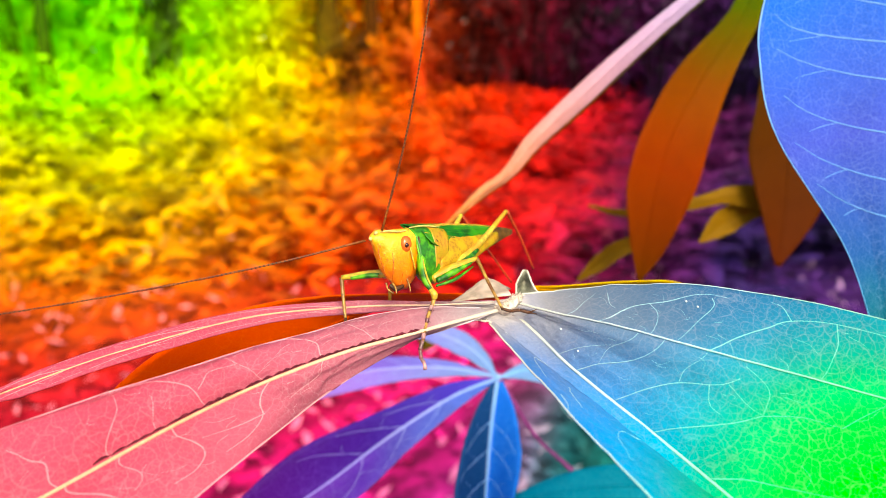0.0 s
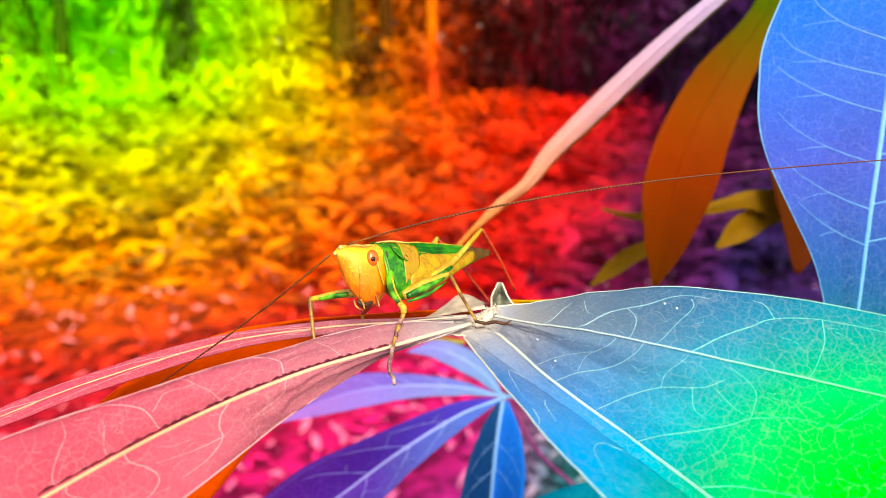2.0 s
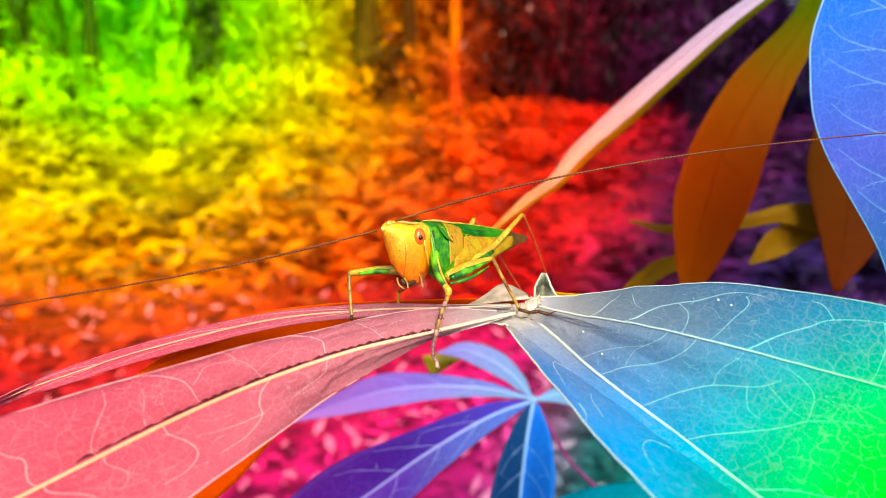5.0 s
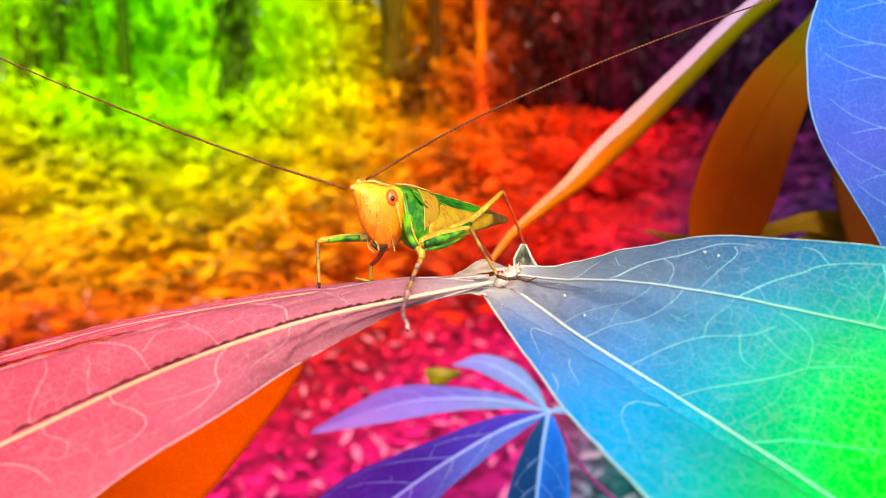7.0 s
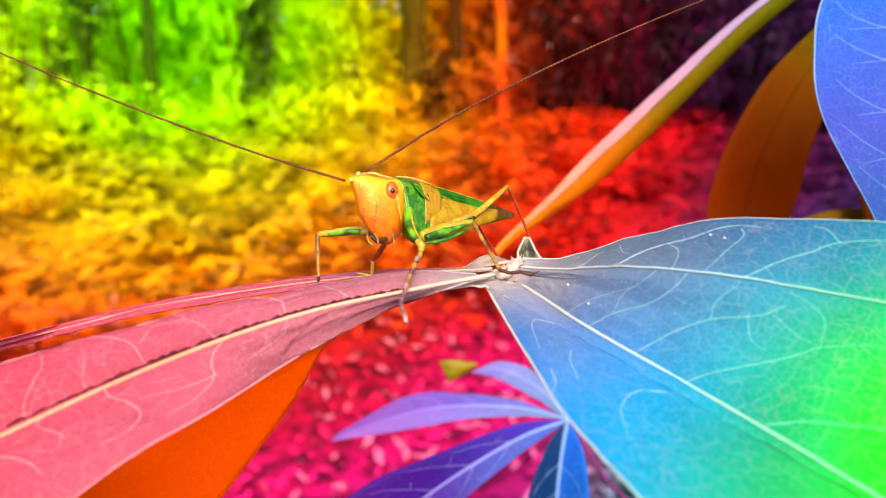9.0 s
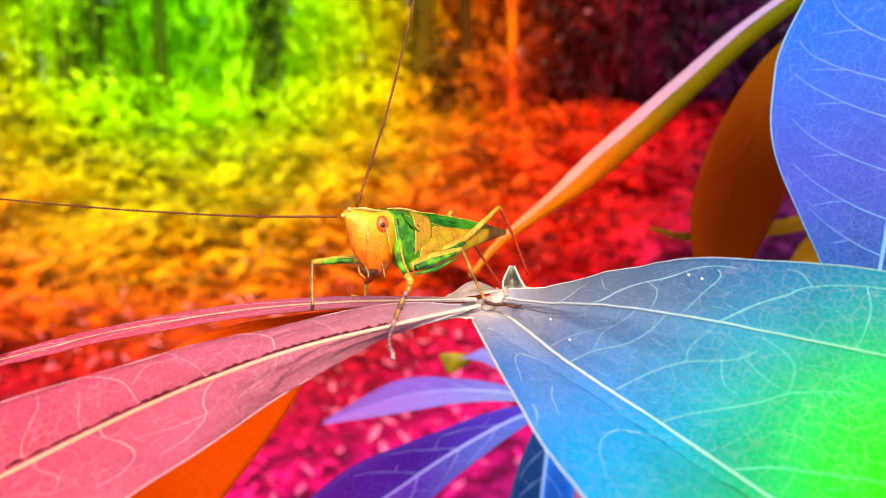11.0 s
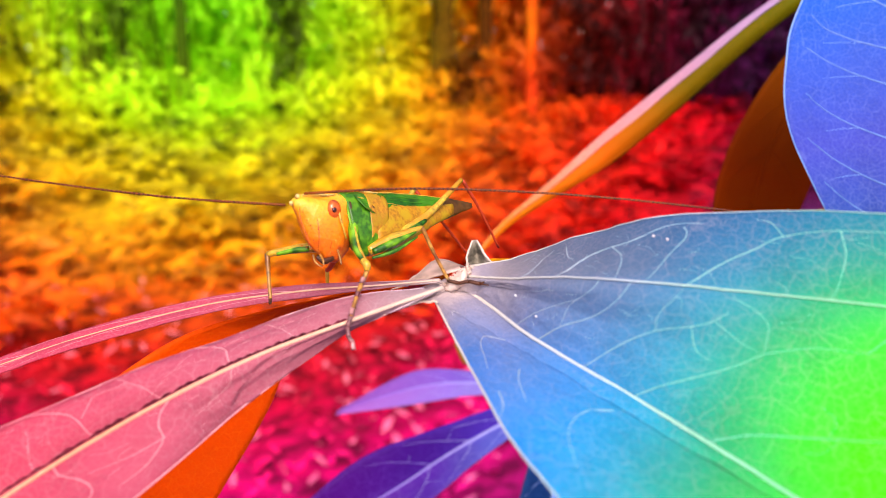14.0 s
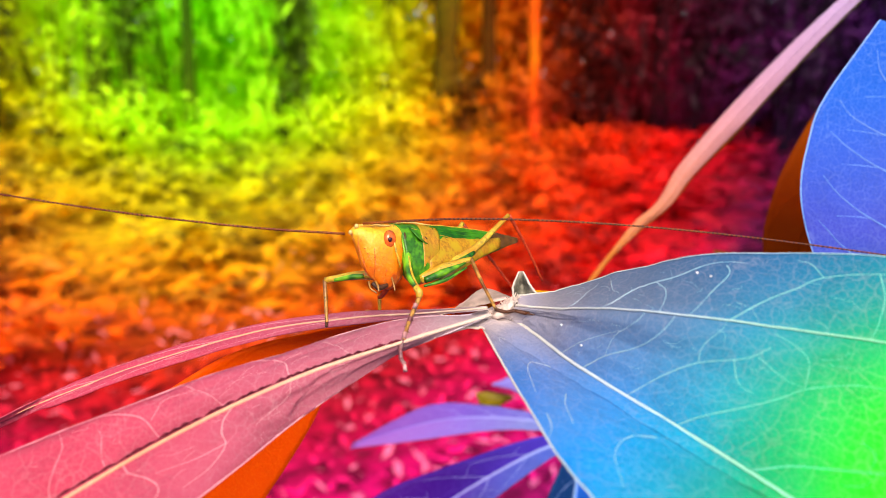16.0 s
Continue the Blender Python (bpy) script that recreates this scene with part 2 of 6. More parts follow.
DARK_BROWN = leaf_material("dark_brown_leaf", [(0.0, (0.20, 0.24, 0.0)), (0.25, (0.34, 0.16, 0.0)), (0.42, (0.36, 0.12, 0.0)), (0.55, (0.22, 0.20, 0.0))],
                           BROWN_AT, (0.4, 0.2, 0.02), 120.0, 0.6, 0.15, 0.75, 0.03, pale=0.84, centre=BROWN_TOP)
OCHRE_LEAF = leaf_material("ochre_leaf", [(0.0, (0.6, 0.42, 0.02)), (1.0, (0.66, 0.46, 0.03))], BROWN_AT, (0.6, 0.4, 0.05), 120.0, 0.6, 0.3, 0.7)
TEAL_LEAF = leaf_material("teal_leaf", [(0.0, (0.0, 0.62, 0.55)), (1.0, (0.02, 0.50, 0.74))], LOW_AT, (0.4, 0.8, 0.85), 200.0, 0.5, 0.2, 0.6)
STALK_LEAF = leaf_material("stalk_leaf", [(0.0, (0.74, 0.66, 0.86)), (0.16, (0.84, 0.64, 0.76)), (0.34, (0.96, 0.62, 0.54)), (0.50, (0.98, 0.58, 0.20))], STRAP_AT, (1, 0.85, 0.85), 200.0, 0.5, 0.2, 0.75, centre=STRAP_TOP)

FOLD_LEAF = leaf_material("fold_leaf", [(0.0, (0.36, 0.42, 0.0)), (0.20, (0.52, 0.42, 0.01)), (0.34, (0.92, 0.42, 0.03)), (0.5, (0.96, 0.50, 0.04))], STRAP_AT, (0.8, 0.5, 0.1), 200.0, 0.55, 0.2, 0.85, 0.05, centre=STRAP_TOP)

# ---- shapes ----
def part(name, bm, material, parent=None, label="", smooth=True):
    """Links a bmesh as one mesh object under a thing or a part."""
    me = bpy.data.meshes.new(name)
    bm.to_mesh(me)
    bm.free()
    if smooth:
        me.polygons.foreach_set("use_smooth", [True] * len(me.polygons))
    for m in material if isinstance(material, (list, tuple)) else [material]:
        me.materials.append(m)
    ob = new(name, me)
    if parent:
        ob.parent = parent
    if label:
        tagged(ob, label)
    return ob


def thing(name, label, category, at=(0, 0, 0), group="", kind=""):
    ob = new(name)
    ob.empty_display_size = 0.01
    ob.location = at
    return tagged(ob, label, category, group, kind)


def spline(points, f):
    """A smooth curve through points, at f from 0 to 1."""
    n = len(points) - 1
    x = min(max(f, 0.0), 1.0) * n
    i = min(int(x), n - 1)
    u = x - i
    p = [Vector(points[min(max(k, 0), n)]) for k in (i - 1, i, i + 1, i + 2)]
    if i == 0:
        p[0] = 2 * p[1] - p[2]
    if i == n - 1:
        p[3] = 2 * p[2] - p[1]
    return 0.5 * (2 * p[1] + (p[2] - p[0]) * u + (2 * p[0] - 5 * p[1] + 4 * p[2] - p[3]) * u * u + (3 * p[1] - p[0] - 3 * p[2] + p[3]) * u ** 3)


def tube(bm, points, radii, sides=8, steps=10, flat=1.0):
    """A tapered round bar along a smooth curve, closed at both ends."""
    rings = []
    last = Vector((0, 0, 1))
    for k in range(steps + 1):
        f = k / steps
        c = spline(points, f)
        d = (spline(points, min(f + 0.01, 1)) - spline(points, max(f - 0.01, 0))).normalized()
        side = d.cross(last)
        if side.length < 1e-4:
            side = d.cross(Vector((1, 0, 0)))
        side.normalize()
        up = side.cross(d).normalized()
        x = f * (len(radii) - 1)
        i = min(int(x), len(radii) - 2)
        r = radii[i] + (radii[i + 1] - radii[i]) * (x - i)
        rings.append([bm.verts.new(c + r * (math.cos(a) * side + flat * math.sin(a) * up)) for a in (2 * math.pi * s / sides for s in range(sides))])
    for a, b in zip(rings, rings[1:]):
        for s in range(sides):
            bm.faces.new((a[s], a[(s + 1) % sides], b[(s + 1) % sides], b[s]))
    bm.faces.new(rings[0][::-1])
    bm.faces.new(rings[-1])


def mm(points):
    return [Vector(p) * 0.001 for p in points]


class Blade:
    """A leaf blade lofted over a few long curves (in millimetres), with its own thickness; at(u, v) is a place on it."""

    def __init__(self, curves, quilt=0.0, folds=5, seed=0, ruffle=0.0):
        self.curves = [mm(c) for c in curves]
        self.quilt, self.folds, self.seed, self.ruffle = quilt * 0.001, folds, seed, ruffle * 0.001

    def flat(self, u, v):
        return spline([spline(c, u) for c in self.curves], v)

    def normal(self, u, v):
        e = 0.01
        a = self.flat(min(u + e, 1), v) - self.flat(max(u - e, 0), v)
        b = self.flat(u, min(v + e, 1)) - self.flat(u, max(v - e, 0))
        n = a.cross(b)
        n = n.normalized() if n.length > 1e-12 else Vector((0, 0, 1))
        return n if n.z >= 0 else -n

    def at(self, u, v, lift=0.0):
        p, n = self.flat(u, v), self.normal(u, v)
        k = len(self.curves) - 1
        across = abs(math.sin(math.pi * v * k))
        along = abs(math.sin(math.pi * (u * self.folds + 0.35 * abs(v - 0.5))))
        bump = self.quilt * across * (0.35 + 0.65 * along ** 0.7) * min(1, 2.2 * u, 6 * (1 - u))
        edge = (abs(v - 0.5) * 2) ** 4 * self.ruffle * noise.noise(Vector((u * 9, self.seed, v * 2)))
        rough = 0.0002 * noise.noise(Vector((u * 30, v * 14, self.seed))) * min(1, 4 * u)
        return p + n * (bump + edge + rough + lift)

    def mesh(self, nu=60, nv=24, thick=0.00022, halves=False):
        bm = bmesh.new()
        top = [[bm.verts.new(self.at(i / nu, j / nv)) for j in range(nv + 1)] for i in range(nu + 1)]
        low = [[bm.verts.new(self.at(i / nu, j / nv, -thick)) for j in range(nv + 1)] for i in range(nu + 1)]
        for i in range(nu):
            for j in range(nv):
                bm.faces.new((top[i][j], top[i + 1][j], top[i + 1][j + 1], top[i][j + 1])).material_index = int(halves and 2 * j >= nv)
                bm.faces.new((low[i][j], low[i][j + 1], low[i + 1][j + 1], low[i + 1][j])).material_index = int(halves and 2 * j >= nv)
            for j in (0, nv):
                bm.faces.new((top[i][j], low[i][j], low[i + 1][j], top[i + 1][j]))
        for j in range(nv):
            for i in (0, nu):
                bm.faces.new((top[i][j], top[i][j + 1], low[i][j + 1], low[i][j]))
        bmesh.ops.recalc_face_normals(bm, faces=bm.faces)
        return bm

    def vein(self, path, radii, steps=16, sides=6, lift=0.0):
        """A raised vein along places (u, v) of the blade."""
        bm = bmesh.new()
        pts = [self.at(*(spline([(u, v, 0) for u, v in path], k / steps))[:2], lift) for k in range(steps + 1)]
        tube(bm, pts, [r * 0.001 for r in radii], sides, steps * 2, 0.7)
        return bm


def side_veins(blade, parent, material, rib, edges, starts, radius=0.16, reach=0.2, curl=0.5, rng=None, fork=True):
    """Arched side veins from the rib (v) towards an edge (v), each a part of its own."""
    rng = rng or random.Random(5)
    for edge in edges:
        for s in starts:
            u0 = s + rng.uniform(-0.012, 0.012)
            far = rib + (edge - rib) * rng.uniform(0.80, 0.90)
            path = [(u0, rib), (u0 + reach * 0.30, rib + (far - rib) * 0.42), (u0 + reach * 0.75, rib + (far - rib) * 0.80), (min(u0 + reach * 1.25, 0.99), far)]
            part("side_vein", blade.vein(path, [radius * 1.3, radius, radius * 0.7, radius * 0.4]), material, parent)
            if fork:
                mid = (u0 + reach * 0.38, rib + (far - rib) * 0.50)
                path = [mid, (mid[0] - reach * 0.10, rib + (far - rib) * 0.66), (mid[0] - reach * 0.25, rib + (far - rib) * 0.84)]
                part("small_vein", blade.vein(path, [radius * 0.6, radius * 0.5, radius * 0.3], 8, 5), material, parent)


def veins(blade, parent, radius, *paths, name="side_vein"):
    """Single veins along places (u, v) of a blade, tapering away from the rib."""
    for path in paths:
        part(name, blade.vein(path, [radius * 1.15, radius, radius * 0.8, radius * 0.45], 10, 5), LEAF_VEIN, parent)


def lobe(parent, curves, mats, rib, starts, nu=60, nv=24, quilt=0.0, folds=5, seed=0, ruffle=0.0, rib_radius=(0.7, 0.45, 0.15), edges=(0.0, 1.0), label="", vein=0.16, reach=0.2, rim=True):
    """One lobe of a palmate leaf: the blade with midrib, side veins and rim."""
    b = Blade(curves, quilt, folds, seed, ruffle)
    ob = part("lobe", b.mesh(nu, nv, halves=isinstance(mats[0], tuple)), mats[0], parent, label)
    if rib_radius:
        part("midrib", b.vein([(u, rib) for u in (0.0, 0.25, 0.5, 0.75, 1.0)], rib_radius, 30, 8), mats[1], ob)
    if starts:
        side_veins(b, ob, mats[2], rib, edges, starts, vein, reach, rng=random.Random(seed))
    if rim:
        for v in (0.0, 1.0):
            part("rim", b.vein([(u, v) for u in (0.0, 0.25, 0.5, 0.75, 1.0)], (0.22, 0.2, 0.15), 30, 6), mats[2], ob)
    return ob, b


# ---- ground, litter and trees ----
def wild_material(name, low, high, share=0.3, rough=0.6, spec=0.2, stops=GROUND_HUES, grey=0.0, scale=9.0, near=False):
    """Foliage, soil and bark in the colours of the rainbow, light and dark by leaf and by patch."""
    m = Mat(name, rough, spec)
    r = m.math("ADD", m.spread(GREEN_UP), m.math("MULTIPLY", m.math("SUBTRACT", m.noise(2.2, 2, coords="Position"), 0.5), 0.10))
    base = m.ramp(r, stops)
    if near:
        place = m.node("SeparateXYZ")
        m.link(m.node("NewGeometry").outputs["Position"], place.inputs[0])
        base = m.mix(m.math("SUBTRACT", 3.0, place.outputs[1], True), m.ramp(r, COVER_HUES), base)
    leaf = m.node("NewGeometry").outputs["Random Per Island"]
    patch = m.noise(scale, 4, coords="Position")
    # Patch noise paints dark, shaded gaps and bright tufts into the colour.
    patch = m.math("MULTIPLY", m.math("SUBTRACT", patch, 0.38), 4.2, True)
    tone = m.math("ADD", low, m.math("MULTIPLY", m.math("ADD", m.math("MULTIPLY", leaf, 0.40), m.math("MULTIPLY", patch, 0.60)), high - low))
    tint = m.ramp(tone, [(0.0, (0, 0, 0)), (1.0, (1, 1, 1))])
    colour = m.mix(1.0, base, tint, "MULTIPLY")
    if near:
        s = m.spread(GREEN_LOW)
        split = m.node("SeparateXYZ")
        m.link(m.node("NewGeometry").outputs["Position"], split.inputs[0])
        close = m.math("MULTIPLY", m.math("SUBTRACT", 2.0, split.outputs[1]), 2.0, True)
        fac = m.math("MULTIPLY", m.math("MULTIPLY", m.math("SUBTRACT", 0.56, s), 7.0, True), close)
        cool = m.ramp(s, [(0.25, (0.05, 0.55, 0.40)), (0.40, (0.16, 0.50, 0.52)), (0.48, (0.40, 0.46, 0.56)), (0.56, (0.66, 0.30, 0.58))])
        colour = m.mix(fac, colour, m.mix(1.0, cool, tint, "MULTIPLY"))
    if grey:
        colour = m.mix(grey, colour, lin((0.72, 0.55, 0.62)))
    if share:
        m.let_through(colour, share)
    return m.finish(colour, patch, 0.3, 0.01)


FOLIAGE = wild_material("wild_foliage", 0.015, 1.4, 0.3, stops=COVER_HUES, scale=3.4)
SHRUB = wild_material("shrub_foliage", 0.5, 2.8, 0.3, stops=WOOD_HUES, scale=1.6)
FAR_LEAF = wild_material("far_foliage", 0.45, 4.0, 0.2, stops=WOOD_HUES, scale=0.8)
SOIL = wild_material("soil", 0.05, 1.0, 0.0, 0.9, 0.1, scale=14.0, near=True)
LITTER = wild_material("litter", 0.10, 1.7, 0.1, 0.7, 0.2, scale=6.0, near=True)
PALE = wild_material("pale_litter", 0.8, 1.5, 0.0, 0.6, 0.3, grey=0.4, near=True)
# Dark copy of the foliage; shade on some shrubs is put into the colour.
SHADED_LEAF = wild_material("shaded_foliage", 0.02, 0.34, 0.3, stops=WOOD_HUES, scale=2.0)
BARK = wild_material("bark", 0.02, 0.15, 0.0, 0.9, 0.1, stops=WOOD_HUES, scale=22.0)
# Brighter copy of bark; the sun on one trunk is put into colour.
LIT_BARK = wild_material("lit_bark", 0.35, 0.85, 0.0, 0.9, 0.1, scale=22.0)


def leaf_cloud(name, places, sizes, material, rng, parent=None, droop=0.3, slim=0.4, flat=0.6, toss=0.5):
    """Many single leaves, each two folded halves, at the given places."""
    n = len(places)
    yaw, tip = rng.uniform(0, 2 * np.pi, n), rng.normal(-droop, toss, n)
    out = np.stack([np.cos(yaw) * np.cos(tip), np.sin(yaw) * np.cos(tip), np.sin(tip)], 1)
    side = np.stack([-np.sin(yaw), np.cos(yaw), rng.normal(0, flat, n)], 1)
    side /= np.linalg.norm(side, axis=1, keepdims=True)
    up = np.cross(out, side)
    s = sizes[:, None]
    base, end = places - out * s * 0.5, places + out * s * 0.5
    bow = places + up * s * 0.10
    a, b = bow + side * s * slim * 0.5 - up * s * 0.08, bow - side * s * slim * 0.5 - up * s * 0.08
    verts = np.stack([base, a, end, b, bow], 1).reshape(-1, 3)
    i = (np.arange(n) * 5)[:, None]
    faces = np.concatenate([i + [0, 4, 1], i + [4, 2, 1], i + [0, 3, 4], i + [4, 3, 2]], 0)
    me = bpy.data.meshes.new(name)
    me.from_pydata(verts.tolist(), [], faces.tolist())
    me.materials.append(material)
    ob = new(name, me)
    if parent:
        ob.parent = parent
    return ob


RNG = np.random.default_rng(11)


def ground_height(x, y):
    return 0.05 * math.sin(x * 0.9 + 1.0) * math.cos(y * 0.7) + 0.03 * math.sin(x * 2.3) * math.sin(y * 1.9)


def build_ground():
    bm = bmesh.new()
    rows = [-3000, -300, -40] + [-12 + 0.5 * k for k in range(73)] + [40, 300, 3000]
    cols = [-3000, -300, -40] + [-18 + 0.5 * k for k in range(73)] + [40, 300, 3000]
    grid = [[bm.verts.new((x, y, ground_height(x, y) if abs(x) < 30 and abs(y) < 30 else 0.0)) for x in cols] for y in rows]
    for a, b in zip(grid, grid[1:]):
        for k in range(len(cols) - 1):
            bm.faces.new((a[k], a[k + 1], b[k + 1], b[k]))
    tagged(part("ground", bm, SOIL), "forest floor of dark soil tinted red, magenta and purple", "ground", kind="structure")


def on_ground(n, near, far, left, right, low, high, power=1.0):
    """Places over the ground between two distances and two bearings in degrees."""
    far_of = near + (far - near) * RNG.uniform(0, 1, n) ** power
    turn = np.radians(RNG.uniform(left, right, n))
    x, y = far_of * np.sin(turn), far_of * np.cos(turn)
    z = np.array([ground_height(a, b) for a, b in zip(x, y)]) + RNG.uniform(low, high, n)
    return np.stack([x, y, z], 1)


def build_cover():
    p = on_ground(5000, 0.7, 4.5, -55, 48, 0.005, 0.03)
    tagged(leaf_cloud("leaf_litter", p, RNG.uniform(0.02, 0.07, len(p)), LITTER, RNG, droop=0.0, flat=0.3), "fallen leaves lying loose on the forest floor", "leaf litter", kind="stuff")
    p = on_ground(1100, 0.7, 3.8, -50, 45, 0.02, 0.05)
    tagged(leaf_cloud("pale_litter", p, RNG.uniform(0.02, 0.06, len(p)), PALE, RNG, droop=0.0, flat=0.3), "pale dry leaves and twigs on the forest floor", "leaf litter", kind="stuff")
    tufts = on_ground(1150, 2.2, 10.5, -56, 46, 0.0, 0.0, 0.8)
    kept = []
    for x, y, z in tufts:
        turn = math.degrees(math.atan2(x, y))
        thick = 1.0 if turn < 0 else max(0.62, 1 - turn / 30)
        if RNG.uniform() < thick and noise.noise(Vector((x * 0.8, y * 0.8, 3))) > -0.16:
            kept.append((x, y, z))
    places, sizes = [], []
    for x, y, z in kept:
        high = RNG.uniform(0.14, 0.42) * (0.7 + 0.06 * y)
        n = int(RNG.integers(24, 46))
        q = RNG.normal(0, 1, (n, 3)) * (0.13, 0.13, 0.0) + (x, y, z)
        q[:, 2] += high * RNG.uniform(0.15, 1.0, n) ** 0.6
        places.append(q)
        sizes.append(RNG.uniform(0.06, 0.19, n) * (0.8 + 0.05 * y))
    p, s = np.concatenate(places), np.concatenate(sizes)
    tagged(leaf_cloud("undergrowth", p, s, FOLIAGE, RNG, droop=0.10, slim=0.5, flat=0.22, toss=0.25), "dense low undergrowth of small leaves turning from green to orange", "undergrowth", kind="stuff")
    bm = bmesh.new()
    for x, y, z in kept[::2]:
        top = Vector((x + RNG.uniform(-0.1, 0.1), y + RNG.uniform(-0.1, 0.1), z + RNG.uniform(0.15, 0.4)))
        tube(bm, [(x, y, z - 0.02), (Vector((x, y, z)) + top) / 2 + Vector((0.02, 0, 0)), top], [0.006, 0.004, 0.002], 4, 3)
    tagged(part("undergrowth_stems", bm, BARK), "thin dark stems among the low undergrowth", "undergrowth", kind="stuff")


def build_tree(turn, far, radius, high, lean, lit, seed):
    """A tapered trunk with limbs and a loose crown of single leaves."""
    rng = np.random.default_rng(seed)
    x, y = far * math.sin(radians(turn)), far * math.cos(radians(turn))
    tree = thing("tree", "slender forest tree with sunlight painted into its pale bark" if lit else "forest tree with dark bark and a loose leafy crown", "tree", (x, y, ground_height(x, y) - 0.05), "trees round the clearing")
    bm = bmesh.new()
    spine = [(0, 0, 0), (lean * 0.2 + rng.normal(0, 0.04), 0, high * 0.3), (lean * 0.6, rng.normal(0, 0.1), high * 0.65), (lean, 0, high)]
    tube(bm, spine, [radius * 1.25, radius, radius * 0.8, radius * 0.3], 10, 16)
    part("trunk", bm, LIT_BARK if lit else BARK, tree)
    leaves = []
    for k in range(8):
        f = 0.42 + 0.55 * k / 8
        a = rng.uniform(0, 2 * math.pi)
        reach = high * 0.26 * (1.3 - f)
        start = spline(spine, f)
        tipp = start + Vector((math.cos(a) * reach, math.sin(a) * reach, reach * rng.uniform(0.1, 0.7)))
        bm = bmesh.new()
        tube(bm, [start, (start + tipp) / 2 + Vector((0, 0, 0.1)), tipp], [radius * 0.4, radius * 0.25, radius * 0.08], 6, 6)
        part("limb", bm, BARK, tree)
        n = 60
        q = np.array(tipp) + rng.normal(0, 1, (n, 3)) * (0.55, 0.55, 0.38)
        leaves.append(q)
    p = np.concatenate(leaves)
    leaf_cloud("crown", p, rng.uniform(0.12, 0.3, len(p)), SHRUB, rng, tree, 0.5)


def build_shrub(turn, far, high, wide, leaf, slim, count, seed, droop=0.5, dark=False):
    rng = np.random.default_rng(seed)
    x, y = far * math.sin(radians(turn)), far * math.cos(radians(turn))
    shrub = thing("shrub", "forest shrub with drooping leaves, shade painted into their colour" if dark else "leafy forest shrub with arching stems", "shrub", (x, y, ground_height(x, y) - 0.03), "shrubs at the edge of the clearing")
    tips = []
    for k in range(7):
        a = rng.uniform(0, 2 * math.pi)
        r = wide * rng.uniform(0.2, 0.8)
        top = Vector((math.cos(a) * r, math.sin(a) * r, high * rng.uniform(0.55, 1.0)))
        bm = bmesh.new()
        tube(bm, [(0, 0, 0), top * 0.55 + Vector((0, 0, high * 0.15)), top], [0.022, 0.014, 0.005], 5, 6)
        part("stem", bm, BARK, shrub)
        for f in rng.uniform(0.25, 1.05, count // 7):
            c = spline([(0, 0, 0), top * 0.55 + Vector((0, 0, high * 0.15)), top], f)
            tips.append(np.array(c) + rng.normal(0, 1, 3) * (wide * 0.24, wide * 0.24, high * 0.07))
    p = np.array(tips)
    leaf_cloud("foliage", p, rng.uniform(0.6, 1.3, len(p)) * leaf, SHADED_LEAF if dark else SHRUB, rng, shrub, droop, slim)


def build_woods():
    p, s = [], []
    for k in range(1150):
        turn, far = RNG.uniform(-62, 60), RNG.uniform(13.5, 18)
        x, y = far * math.sin(radians(turn)), far * math.cos(radians(turn))
        c = np.array((x, y, RNG.uniform(0.0, 8.5)))
        n = 42
        p.append(c + RNG.normal(0, 1, (n, 3)) * (0.55, 0.4, 0.45))
        s.append(RNG.uniform(0.2, 0.6, n))
    for k in range(900):
        turn, far = RNG.uniform(-64, 62), RNG.uniform(19, 23)
        x, y = far * math.sin(radians(turn)), far * math.cos(radians(turn))
        p.append(np.array((x, y, RNG.uniform(0.0, 12))) + RNG.normal(0, 1, (26, 3)) * (0.9, 0.5, 0.8))
        s.append(RNG.uniform(0.6, 1.4, 26))
    tagged(leaf_cloud("far_woods", np.concatenate(p), np.concatenate(s), FAR_LEAF, RNG, droop=0.6, slim=0.38), "far wall of forest foliage behind the clearing", "woods", kind="stuff")


build_ground()
build_cover()
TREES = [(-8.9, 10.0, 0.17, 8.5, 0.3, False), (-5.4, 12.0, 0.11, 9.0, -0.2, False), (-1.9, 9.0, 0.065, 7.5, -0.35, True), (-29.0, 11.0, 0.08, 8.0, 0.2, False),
         (-35.0, 13.0, 0.16, 9.0, 0.1, False), (-20.5, 12.5, 0.12, 9.0, 0.4, False), (2.5, 12.5, 0.12, 9.5, 0.2, False), (7.6, 11.5, 0.12, 9.0, -0.2, False),
         (13.4, 13.0, 0.17, 9.0, 0.1, False), (18.5, 10.5, 0.14, 8.0, 0.3, False), (26.0, 12.0, 0.16, 9.0, -0.3, False), (-42.0, 11.5, 0.13, 8.5, 0.3, False),
         (33.0, 13.0, 0.15, 9.0, 0.2, False), (-13.5, 14.0, 0.09, 9.0, -0.3, False)]
for k, row in enumerate(TREES):
    build_tree(*row, 100 + k)
